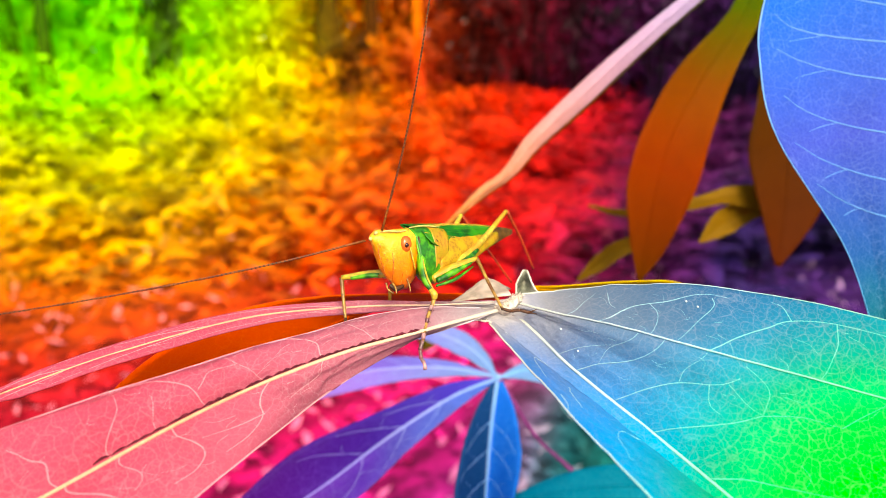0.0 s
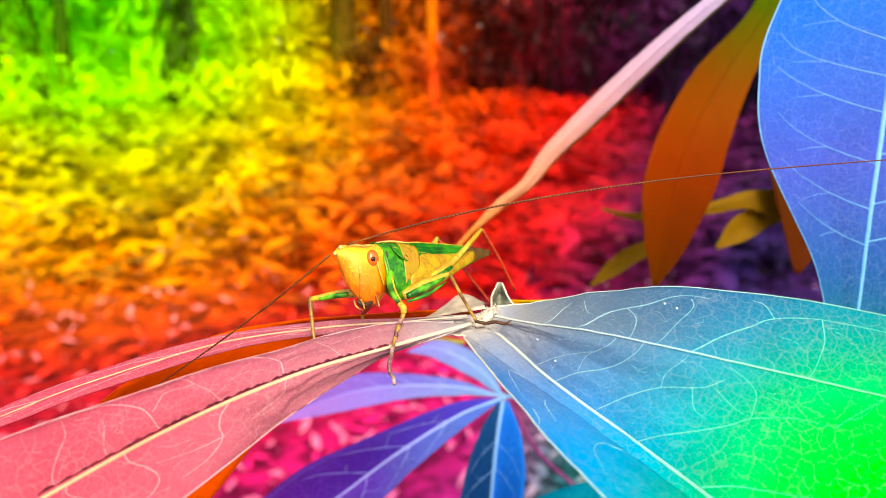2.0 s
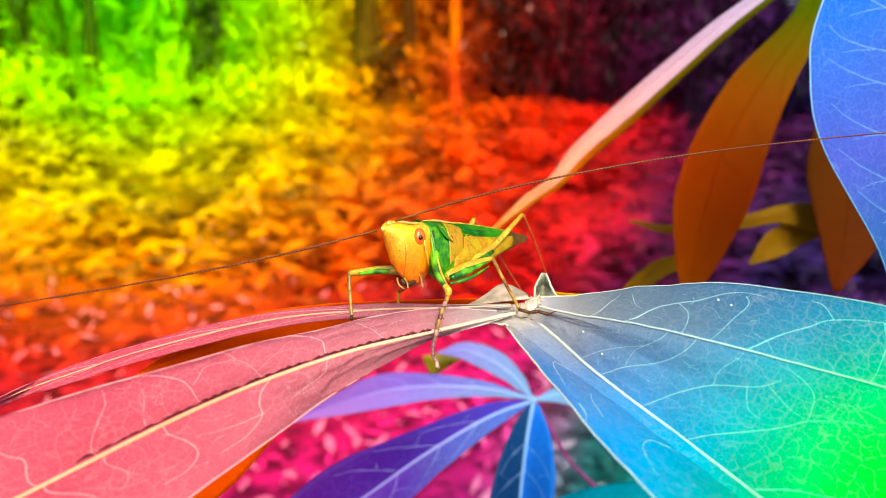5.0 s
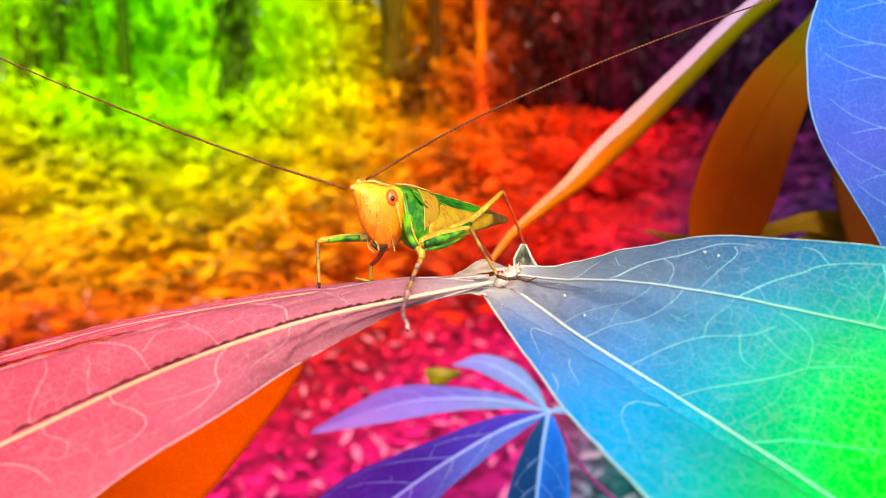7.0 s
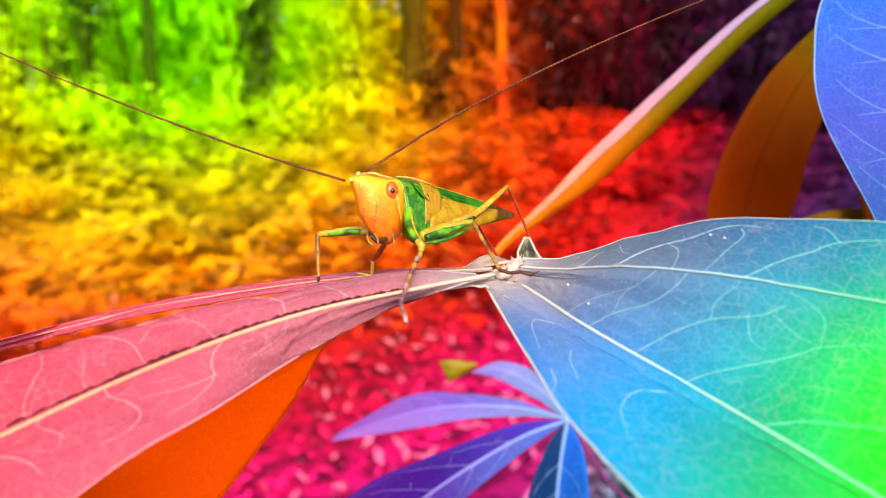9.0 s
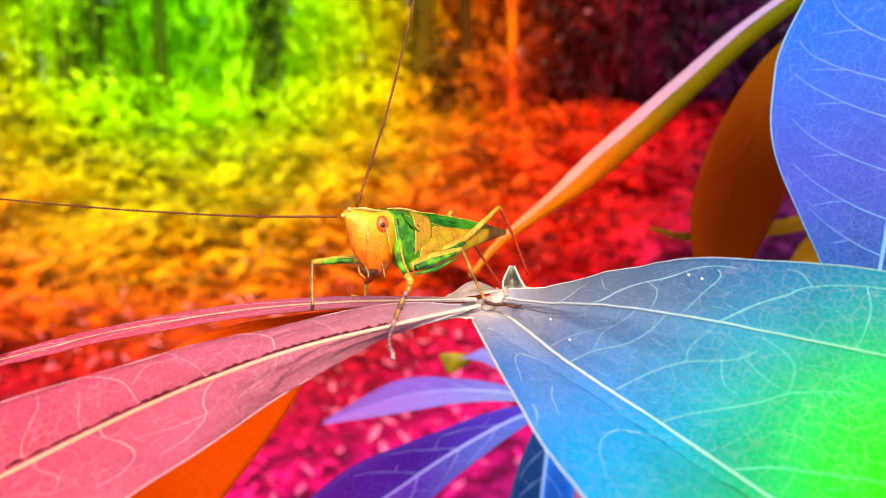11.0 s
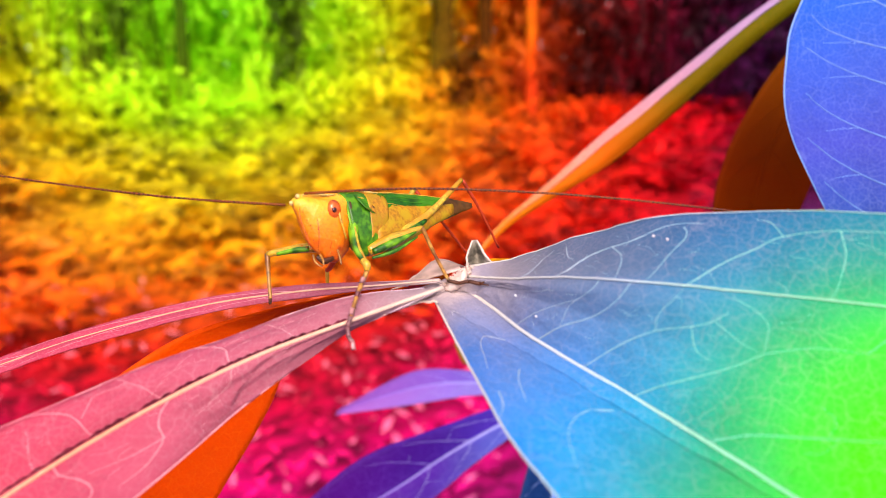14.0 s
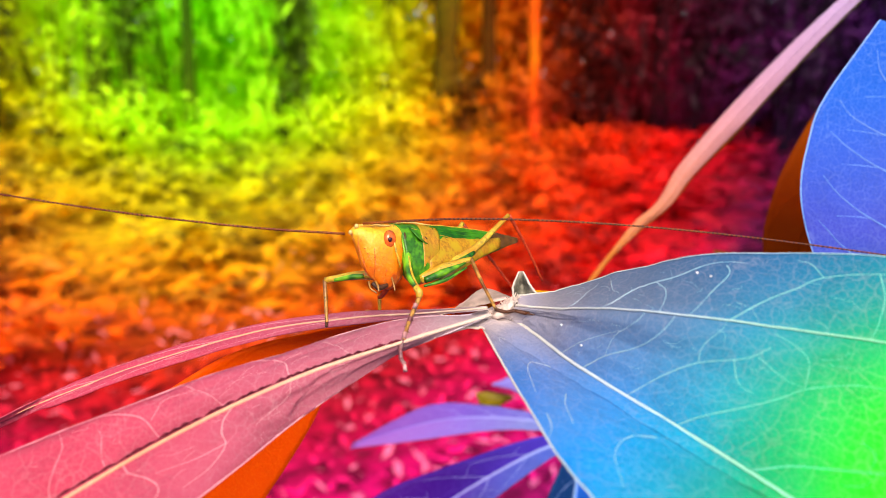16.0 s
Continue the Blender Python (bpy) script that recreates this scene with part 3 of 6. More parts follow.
SHRUBS = [(-22, 9.5, 3.0, 0.9, 0.34, 0.16, 420, 0.9), (-38, 10.0, 2.6, 1.1, 0.22, 0.3, 480, 0.5), (-30, 12.0, 3.4, 1.2, 0.24, 0.3, 480, 0.6), (-15, 12.0, 2.6, 1.2, 0.24, 0.35, 520, 0.3),
          (-11, 9.6, 1.3, 0.9, 0.16, 0.45, 420, 0.1), (-3, 9.5, 1.2, 0.9, 0.17, 0.4, 380, 0.1), (1.5, 10.5, 1.8, 1.0, 0.2, 0.35, 380, 0.3), (6, 12.0, 2.6, 1.2, 0.2, 0.35, 420, 0.4),
          (11, 10.5, 1.6, 1.1, 0.2, 0.35, 380, 0.4), (17, 9.5, 1.8, 1.0, 0.18, 0.35, 380, 0.4), (23, 11.0, 2.4, 1.2, 0.2, 0.35, 420, 0.4), (-46, 9.0, 2.6, 1.2, 0.24, 0.3, 420, 0.5),
          (-26, 8.0, 0.9, 0.8, 0.15, 0.45, 380, 0.1), (-34, 7.5, 0.9, 0.8, 0.15, 0.45, 380, 0.1), (-18, 8.3, 0.9, 0.8, 0.15, 0.45, 380, 0.1), (31, 10.0, 2.2, 1.2, 0.2, 0.35, 380, 0.4)]
for k, (turn, far, high, wide, leaf, slim, count, droop) in enumerate(SHRUBS):
    build_shrub(turn, far, high, wide, leaf, slim, count, 300 + k, droop)
SHADED_SHRUBS = [(-20.8, 9.0, 3.3, 0.42, 0.42, 0.20, 300, 0.9), (-33.0, 10.5, 3.6, 0.50, 0.30, 0.30, 260, 0.7), (-42.0, 9.5, 3.2, 0.55, 0.30, 0.30, 300, 0.7), (-7.4, 9.6, 1.5, 0.40, 0.20, 0.35, 150, 0.4),
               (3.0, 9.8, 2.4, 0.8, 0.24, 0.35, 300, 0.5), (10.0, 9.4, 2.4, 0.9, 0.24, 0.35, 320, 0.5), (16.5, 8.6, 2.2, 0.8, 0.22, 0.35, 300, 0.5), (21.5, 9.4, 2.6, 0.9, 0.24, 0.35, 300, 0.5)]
for k, (turn, far, high, wide, leaf, slim, count, droop) in enumerate(SHADED_SHRUBS):
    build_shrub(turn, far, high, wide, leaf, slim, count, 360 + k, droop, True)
build_woods()

def head_material():
    """Pale yellow brow passing into mottled orange cheeks."""
    m = Mat("face_orange", 0.38, 0.45)
    split = m.node("SeparateXYZ")
    m.link(m.node("TexCoord").outputs["Object"], split.inputs[0])
    up = m.math("MULTIPLY", m.math("SUBTRACT", split.outputs[2], 0.004), 83.0)
    up = m.math("ADD", up, m.math("MULTIPLY", m.math("SUBTRACT", m.noise(420, 4), 0.5), 0.9))
    c = m.ramp(up, [(0.0, (0.64, 0.24, 0.03)), (0.16, (0.84, 0.38, 0.03)), (0.42, (0.92, 0.50, 0.03)), (0.70, (0.95, 0.60, 0.05)), (1.0, (0.98, 0.74, 0.18))])
    spots = m.ramp(m.noise(1500, 3), [(0.60, (0, 0, 0)), (0.72, (1, 1, 1))])
    c = m.mix(m.math("MULTIPLY", spots, 0.6), c, lin((0.80, 0.34, 0.05)))
    pale = m.ramp(m.noise(800, 3), [(0.58, (0, 0, 0)), (0.75, (1, 1, 1))])
    c = m.mix(m.math("MULTIPLY", pale, 0.3), c, lin((0.98, 0.82, 0.40)))
    m.let_through(c, 0.15)
    return m.finish(c, m.noise(1200, 4), 0.6, 0.0004)


SKIN = head_material()
GREEN = plain("body_green", (0.18, 0.48, 0.03), 0.35, 0.4, 0.3, 1800, (0.30, 0.56, 0.04), 0.05)
TAN = plain("collar_tan", (0.84, 0.58, 0.12), 0.40, 0.35, 0.28, 1500, (0.66, 0.52, 0.07), 0.08)
FLANK = plain("flank_olive", (0.82, 0.58, 0.10), 0.45, 0.3, 0.25, 1600, (0.70, 0.58, 0.08), 0.1)
WING = plain("wing_green", (0.10, 0.46, 0.03), 0.4, 0.4, 0.4, 400, (0.24, 0.54, 0.05), 0.1)
WING_EDGE = plain("wing_edge", (0.92, 0.68, 0.20), 0.4, 0.4, 0.3, 600)
WING_TIP = plain("wing_tip", (0.46, 0.30, 0.08), 0.45, 0.35, 0.4, 500)
CREAM = plain("brow_cream", (0.96, 0.82, 0.46), 0.32, 0.5, 0.2, 900)
LIMB = plain("limb_yellow", (0.94, 0.78, 0.22), 0.32, 0.5, 0.45, 1200, (0.70, 0.50, 0.08))
LIMB_GREEN = plain("limb_green", (0.14, 0.46, 0.02), 0.35, 0.45, 0.6, 900, (0.40, 0.64, 0.06))
LIMB_TAN = plain("limb_tan", (0.84, 0.60, 0.24), 0.35, 0.5, 0.6, 900, (0.40, 0.22, 0.08))
LIMB_PINK = plain("limb_pink", (0.90, 0.64, 0.62), 0.35, 0.5, 0.6, 700, (0.34, 0.12, 0.16))
LIMB_DARK = plain("limb_dark", (0.34, 0.18, 0.08), 0.5, 0.3, 0.4, 900)
LIMB_RED = plain("limb_red", (0.80, 0.26, 0.10), 0.5, 0.3, 0.3, 800)
EYE_ORANGE = plain("eye_orange", (0.96, 0.42, 0.12), 0.16, 0.6, 0.2, 900)
PUPIL = plain("eye_dark", (0.22, 0.07, 0.04), 0.15, 0.6, 0.2, 900)
ANTENNA = plain("antenna_brown", (0.60, 0.30, 0.07), 0.5, 0.2, 0.4, 500, (0.42, 0.17, 0.05))
CREASE_SHADE = plain("crease_shade", (0.42, 0.12, 0.18), 0.7, 0.1, 0.5, 900)
BAND = plain("antenna_band", (0.24, 0.09, 0.04), 0.5, 0.3, 0.4, 500)


# ---- the large palmate leaf that carries the insect ----
def build_main_leaf():
    leaf = thing("palmate_leaf", "large palmate leaf with pale ribs, rose, blue and green", "leaf", HUB)
    mats = (LEAF, LEAF_RIB, LEAF_VEIN)
    # the broad lobes towards the viewer, grown together along two ribs
    edge_low = [(-8.4, -6.2, -3.6), (-4.7, -10.1, -3.6), (0.8, -25.8, -5.4), (7.3, -43.1, -7.6), (15.1, -57.2, -11.6), (22.8, -72.4, -17.6)]
    rib_low = [(-2.8, -5.5, -1.6), (2.4, -6.8, -4.1), (10.0, -17.9, -8.8), (21.6, -29.5, -15.3), (33.4, -42.3, -22.0), (46.4, -57.4, -29.9)]
    rib_high = [(1.2, -5.8, -0.3), (7.1, -10.0, -0.6), (18.8, -20.2, 0.1), (32.5, -27.3, -1.5), (55.9, -31.3, -6.9), (90.4, -39.1, -14.6)]
    rib_mid = [tuple((Vector(p) + Vector(q)) / 2 + Vector((0, 0, 0.5))) for p, q in zip(rib_low, rib_high)]
    edge_high = [(2.0, -3.7, 1.2), (9.8, 0.2, 0.6), (20.8, -6.2, 3.8), (32.9, -14.3, 6.7), (52.4, -21.3, 5.6), (82.7, -33.0, 0.5)]
    b = Blade([rib_low, rib_mid, rib_high, edge_high], 0.35, 7, 3, 0.5)
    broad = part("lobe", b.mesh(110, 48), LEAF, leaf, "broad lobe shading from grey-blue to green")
    for v, radii in ((0.003, (0.42, 0.36, 0.34, 0.32)), (0.667, (0.34, 0.23, 0.21, 0.18))):
        part("midrib", b.vein([(u, v) for u in (0, 0.2, 0.4, 0.6, 0.8, 1.0)], radii, 44, 8, 0.0002), LEAF_RIB, broad)
    part("rim", b.vein([(u, 1.0) for u in (0, 0.2, 0.4, 0.6, 0.8, 1.0)], (0.26, 0.14, 0.10), 44, 6), LEAF_RIB, broad)
    veins(b, broad, 0.125, [(0.337, 0.667), (0.418, 0.823), (0.534, 0.892), (0.617, 0.949), (0.671, 0.951)], [(0.599, 0.660), (0.650, 0.763), (0.719, 0.851), (0.760, 0.898), (0.822, 0.928), (0.9, 0.93)],
          [(0.418, 0.006), (0.444, 0.183), (0.494, 0.365), (0.506, 0.584), (0.511, 0.66)], [(0.523, 0.01), (0.556, 0.203), (0.599, 0.364), (0.650, 0.460), (0.668, 0.551)],
          [(0.619, 0.005), (0.651, 0.114), (0.719, 0.289), (0.744, 0.384)], [(0.749, 0.01), (0.79, 0.095), (0.843, 0.161), (0.92, 0.25)])
    veins(b, broad, 0.085, [(0.487, 0.867), (0.500, 0.804), (0.473, 0.667)], [(0.637, 0.936), (0.632, 0.894), (0.583, 0.793), (0.535, 0.667)], [(0.760, 0.898), (0.758, 0.951), (0.744, 0.965)],
          [(0.822, 0.928), (0.808, 0.847), (0.788, 0.766), (0.768, 0.667)], [(0.250, 0.667), (0.294, 0.825), (0.338, 0.937)], [(0.372, 0.933), (0.373, 0.844), (0.387, 0.813)], [(0.354, 0.004), (0.382, 0.235), (0.430, 0.439)])
    veins(b, broad, 0.07, [(0.639, 0.443), (0.668, 0.324), (0.694, 0.297)], [(0.662, 0.489), (0.710, 0.412), (0.744, 0.384)], [(0.744, 0.384), (0.782, 0.452), (0.826, 0.469)],
          [(0.666, 0.632), (0.714, 0.540), (0.744, 0.384)], [(0.444, 0.653), (0.430, 0.382), (0.444, 0.183)], [(0.826, 0.469), (0.83, 0.56), (0.845, 0.66)], [(0.599, 0.364), (0.585, 0.5), (0.60, 0.65)])
    # fine cross veins that tie the larger ones together
    fine = random.Random(12)
    for k in range(46):
        u, v = fine.uniform(0.22, 0.88), fine.choice((fine.uniform(0.05, 0.62), fine.uniform(0.70, 0.95)))
        du, dv = fine.uniform(0.012, 0.035), fine.uniform(-0.09, 0.09)
        veins(b, broad, 0.035, [(u, v), (u + du * 0.6, v + dv * 0.3), (u + du * 0.8, v + dv)], name="small_vein")
    # its lower flap, which swings about the rib
    root, end = Vector((-4.4, -8.9, -3.15)), Vector(rib_low[-1])
    hinge = [tuple(root.lerp(end, f)) for f in (0.0, 0.03, 0.25, 0.48, 0.70, 0.97)]
    free = [(-4.9, -9.0, -3.2)] + edge_low[1:]
    mid_low = [tuple((Vector(p) + Vector(q)) / 2 + Vector((0, 0, 0.3 * min(k, 2)))) for k, (p, q) in enumerate(zip(free, hinge))]
    f = Blade([free, mid_low, hinge], 0.1, 7, 5, 0.3)
    flap = part("lobe", f.mesh(100, 24), LEAF, leaf, "blue flap of the broad lobe with a pale rim")
    part("rim", f.vein([(u, 0.0) for u in (0, 0.2, 0.4, 0.6, 0.8, 1.0)], (0.30, 0.17, 0.13), 44, 6), LEAF_RIB, flap)
    outer = [(-13.9, -13.2, -2.8), (-8.5, -9.0, -2.7), (-6.2, -8.7, -3.0)] + [tuple(root.lerp(end, f) + Vector((-0.3, -0.3, -0.12))) for f in (0.0, 0.12, 0.35, 0.65, 1.0)]
    inner = [(-3.5, -6.3, -1.9), (-2.8, -4.9, -2.1), (-1.5, -5.6, -2.3), (2.6, -6.7, -4.1), (6.3, -11.0, -6.3), (16.9, -24.0, -12.4), (31.2, -38.8, -20.5), (46.8, -57.2, -30.1)]
    web = Blade([outer, [tuple((Vector(p) + Vector(q)) / 2 + Vector((0, 0, 0.35))) for p, q in zip(outer, inner)], inner], 0.05, 3, 17, 0.1)
    ob = part("web", web.mesh(80, 14), LEAF, leaf, "arched web of the blade between two lobes")
    part("rim", web.vein([(u, 0.0) for u in (0, 0.1, 0.2, 0.3, 0.42)], (0.2, 0.34, 0.36, 0.30), 36, 6), LEAF_RIB, ob)
    veins(f, flap, 0.10, [(0.36, 0.99), (0.345, 0.70), (0.37, 0.42), (0.44, 0.22)], [(0.62, 0.99), (0.60, 0.70), (0.63, 0.42), (0.70, 0.24)], [(0.46, 0.6), (0.49, 0.45), (0.54, 0.34)], [(0.24, 0.99), (0.235, 0.70), (0.26, 0.45)], [(0.50, 0.16), (0.53, 0.12), (0.55, 0.03)])
    for u, v in ((0.385, 0.18), (0.60, 0.88), (0.58, 0.90), (0.30, 0.30)):
        bm = bmesh.new()
        bmesh.ops.create_icosphere(bm, subdivisions=2, radius=0.00021)
        for w in bm.verts:
            w.co *= 1 + 0.3 * noise.noise(w.co * 4000)
        bmesh.ops.translate(bm, verts=bm.verts, vec=b.at(u, v, 0.0002))
        part("speck", bm, SPECK, broad, "white speck")
    # the rose lobe, folded along its rib
    high = [(-7.0, -6.8, -0.8), (-19.5, -11.2, 0.7), (-33.7, -15.2, -0.7), (-50.8, -26.0, -2.2), (-70.7, -34.6, -5.7), (-89.7, -42.1, -10.2), (-116.5, -52.0, -16.3)]
    puff = [(-5.9, -7.2, -1.0), (-19.1, -14.0, 0.3), (-34.1, -20.2, -1.2), (-50.6, -30.7, -3.1), (-72.1, -40.2, -7.9), (-89.5, -45.6, -11.8), (-113.6, -55.4, -17.6)]
    rib = [(-3.6, -7.8, -1.0), (-18.7, -16.6, -2.0), (-35.8, -24.9, -4.0), (-54.8, -34.5, -8.9), (-77.4, -48.1, -17.4), (-90.5, -55.6, -22.2), (-110.8, -65.0, -30.1)]
    puff_low = [(-5.1, -9.2, -1.2), (-19.4, -16.4, -3.1), (-34.6, -25.0, -6.4), (-49.8, -35.1, -11.8), (-65.8, -47.7, -17.7), (-79.7, -56.1, -23.8), (-106.7, -66.6, -32.2)]
    low = [(-8.6, -11.5, -1.8), (-20.2, -15.3, -4.5), (-34.0, -24.3, -9.7), (-45.5, -34.6, -15.3), (-55.0, -46.2, -19.4), (-70.3, -56.1, -27.8), (-103.7, -67.2, -34.4)]
    ob, b = lobe(leaf, [high, puff, rib, puff_low, low], mats, 0.5, (), 110, 44, 0.7, 7, 8, 0.4,
                 (0.55, 0.46, 0.40, 0.25), (0.0, 1.0), "rose lobe puffed up between its side veins", 0.11, 0.12)
    veins(b, ob, 0.13, [(0.340, 0.49), (0.371, 0.298), (0.419, 0.130), (0.464, 0.03)], [(0.500, 0.49), (0.528, 0.366), (0.577, 0.205), (0.626, 0.08), (0.680, 0.03)], [(0.647, 0.49), (0.680, 0.378), (0.725, 0.334), (0.776, 0.28)],
          [(0.420, 0.51), (0.455, 0.688), (0.468, 0.797), (0.506, 0.874), (0.550, 0.886)], [(0.540, 0.51), (0.556, 0.775), (0.593, 0.869), (0.632, 0.875)], [(0.64, 0.51), (0.66, 0.72), (0.69, 0.86)])
    veins(b, ob, 0.085, [(0.596, 0.49), (0.629, 0.295), (0.656, 0.115)], [(0.425, 0.49), (0.457, 0.369), (0.501, 0.225), (0.531, 0.054)], [(0.537, 0.321), (0.538, 0.211), (0.501, 0.225)], [(0.250, 0.48), (0.288, 0.289), (0.344, 0.06)],
          [(0.26, 0.52), (0.275, 0.8), (0.306, 0.871), (0.364, 0.90)], [(0.590, 0.52), (0.613, 0.699), (0.650, 0.775)], [(0.34, 0.52), (0.36, 0.7), (0.42, 0.79)], [(0.550, 0.49), (0.571, 0.381), (0.603, 0.230)], [(0.462, 0.786), (0.50, 0.76), (0.54, 0.70)])
    fine = random.Random(13)
    for k in range(40):
        u, v = fine.uniform(0.2, 0.72), fine.choice((fine.uniform(0.06, 0.42), fine.uniform(0.58, 0.92)))
        du, dv = fine.uniform(0.012, 0.035), fine.uniform(-0.12, 0.12)
        veins(b, ob, 0.04, [(u, v), (u + du * 0.6, v + dv * 0.3), (u + du * 0.8, v + dv)], name="small_vein")
    # Dark strips on the blade stand in for the shaded gap beside the rib.
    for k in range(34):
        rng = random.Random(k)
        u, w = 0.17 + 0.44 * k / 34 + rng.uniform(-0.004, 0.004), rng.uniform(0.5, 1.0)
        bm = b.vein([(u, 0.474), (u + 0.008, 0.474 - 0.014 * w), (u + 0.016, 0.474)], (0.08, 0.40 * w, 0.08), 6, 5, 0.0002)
        part("crease", bm, CREASE_SHADE, ob, "dark strips painting the shade along the rib" if k == 0 else "")
    # the narrow lobe behind it
    a = [(-4.3, -4.6, 0.0), (-17.6, -4.9, -0.1), (-34.4, -2.5, -0.8), (-58.5, -3.0, -3.0), (-80.6, -11.0, -6.7), (-94.1, -18.4, -10.0), (-102.3, -27.0, -12.7), (-114.0, -43.0, -17.6), (-124.0, -60.0, -23.6)]
    c = [(-4.1, -4.6, -0.3), (-17.6, -4.8, -0.9), (-33.2, -3.5, -1.8), (-56.0, -3.7, -4.1), (-79.1, -13.3, -7.7), (-93.5, -19.8, -11.2), (-102.9, -26.2, -13.8), (-115.0, -42.2, -18.6), (-124.3, -60.0, -23.8)]
    d = [(-3.7, -5.1, -0.5), (-17.0, -4.8, -1.6), (-30.7, -4.4, -2.8), (-52.1, -4.9, -5.0), (-77.7, -15.5, -8.9), (-93.1, -22.3, -12.5), (-103.6, -25.2, -15.2), (-116.0, -41.4, -19.6), (-124.6, -60.0, -24.0)]
    narrow, _ = lobe(leaf, [a, c, d], mats, 0.5, (0.25, 0.42, 0.58), 80, 20, 0.4, 5, 9, 0.3, (0.34, 0.26, 0.12), (0.0, 1.0), "narrow rose lobe seen nearly edge-on", 0.08, 0.14, False)
    # a lobe that hangs down behind; light through it is put into its orange
    a = [(-3.0, 0.0, 0.0), (-25.7, 9.5, -3.3), (-44.6, 13.1, -5.3), (-60.3, 11.5, -7.4), (-72.5, 7.1, -12.0), (-82.9, 2.4, -18.0), (-90.8, -1.8, -25.9), (-94.6, -5.0, -38.1)]
    c = [(-2.8, -0.1, -0.5), (-20.5, 11.0, -5.4), (-33.3, 21.5, -11.5), (-48.9, 20.0, -18.1), (-64.2, 17.3, -27.0), (-76.9, 14.8, -36.0), (-84.5, 12.5, -46.3), (-91.3, 11.0, -58.3)]
    d = [(-2.5, 0.7, -1.3), (-22.8, 20.3, -9.3), (-33.7, 23.4, -13.1), (-43.3, 24.3, -19.3), (-50.9, 23.8, -30.9), (-61.8, 21.0, -44.2), (-71.1, 18.6, -54.1), (-86.2, 14.8, -64.5)]
    lobe(leaf, [a, c, d], (UNDER, UNDER, UNDER), 0.5, (0.3, 0.45, 0.6), 60, 24, 0.2, 5, 10, 0.3, (0.5, 0.4, 0.2), (0.0, 1.0), "orange lobe hanging down, light through it painted into its colour", 0.12, 0.15)
    # a lobe on the far side, of which the rim shows
    a = [(3.3, 2.3, 0.8), (14.2, 14.7, -3.0), (29.4, 21.6, -4.2), (43.3, 25.5, -5.4), (54.1, 26.6, -9.0)]
    c = [(3.7, 3.1, -0.0), (14.7, 17.3, -4.9), (31.5, 28.8, -8.5), (45.1, 34.2, -11.5), (55.6, 29.6, -13.1)]
    d = [(4.0, 3.9, -0.8), (15.1, 18.6, -7.8), (32.3, 33.2, -15.2), (47.0, 38.7, -18.0), (57.5, 33.2, -15.2)]
    lobe(leaf, [a, c, d], (UNDER, UNDER, UNDER), 0.5, (), 30, 12, 0.2, 4, 12, 0.2, (0.4, 0.2), label="olive lobe turned away")
    plate = Blade([[(-14.1, -8.7, -3.2), (-8.2, -7.5, -2.6), (-2.8, -5.2, -2.7), (0.2, -6.2, -2.6)], [(-14.0, -5.5, -2.6), (-8.1, -4.8, -2.0), (-2.4, -4.4, -1.5), (1.4, -5.2, -0.9)],
                   [(-14.0, -2.2, -2.5), (-7.9, -0.9, -1.9), (-2.0, -2.6, -0.4), (2.6, -3.4, 0.6)]], 0.0, 3, 18)
    part("hub_blade", plate.mesh(24, 12), LEAF, leaf, "blade grown together under the knot")
    # the knot where the ribs meet, with a curled ear and a low crest
    bm = bmesh.new()
    tube(bm, mm([(-3.9, -5.2, -2.0), (-1.9, -5.7, -1.2), (-0.2, -5.5, -0.2), (1.6, -4.5, 0.8)]), [0.0006, 0.0016, 0.0018, 0.0008], 14, 18, 0.6)
    for v in bm.verts:
        v.co += 0.0007 * noise.noise_vector(v.co * 900) + 0.0003 * noise.noise_vector(v.co * 2600)
    part("knot", bm, PALE_LEAF, leaf, "pale knot where the ribs meet")
    fuzz = random.Random(9)
    bm = bmesh.new()
    for k in range(220):
        c = spline(mm([(-3.4, -5.6, -1.7), (-1.2, -6.2, -0.5), (1.5, -4.9, 0.9)]), fuzz.random()) + Vector((fuzz.uniform(-1, 1), fuzz.uniform(-1, 1), 0.2)) * 0.0009
        tube(bm, [c, c + Vector((fuzz.uniform(-1, 1), fuzz.uniform(-1, 1), fuzz.uniform(0.3, 1.2))) * 0.0009], [0.00006, 0.00003], 4, 1)
    part("fuzz", bm, PALE_LEAF, leaf, "fine pale hairs on the knot")
    ear = Blade([[(1.0, -0.1, -0.2), (1.3, 0.6, 2.4), (2.7, 1.8, 4.8)], [(2.7, 1.1, -0.6), (3.0, 2.5, 1.5), (3.1, 2.1, 4.8)],
                 [(5.7, 0.1, 0.2), (4.6, 0.5, 2.0), (3.5, 1.9, 4.7)]], 0.1, 2, 15, 0.1)
    ob = part("ear", ear.mesh(16, 12), EAR, leaf, "small curled grey-green ear beside the knot")
    part("rim", ear.vein([(u, 1.0) for u in (0, 0.5, 1.0)], (0.3, 0.3, 0.2), 12, 6), LEAF_RIB, ob)
    part("rim", ear.vein([(u, 0.0) for u in (0, 0.5, 1.0)], (0.2, 0.25, 0.2), 12, 6), LEAF_RIB, ob)
    crest = Blade([[(-13.4, -2.9, -1.0), (-9.2, -2.4, -0.5), (-4.7, -2.6, 0.1), (-0.3, -3.0, 0.8)], [(-12.0, 1.6, -1.8), (-8.5, 3.1, -0.0), (-4.7, 4.5, 1.5), (-0.4, 2.2, 0.3)],
                   [(-11.2, 5.4, -2.9), (-7.9, 7.0, -0.8), (-4.5, 8.5, 0.8), (0.6, 6.0, -0.9)]], 0.1, 3, 16, 0.2)
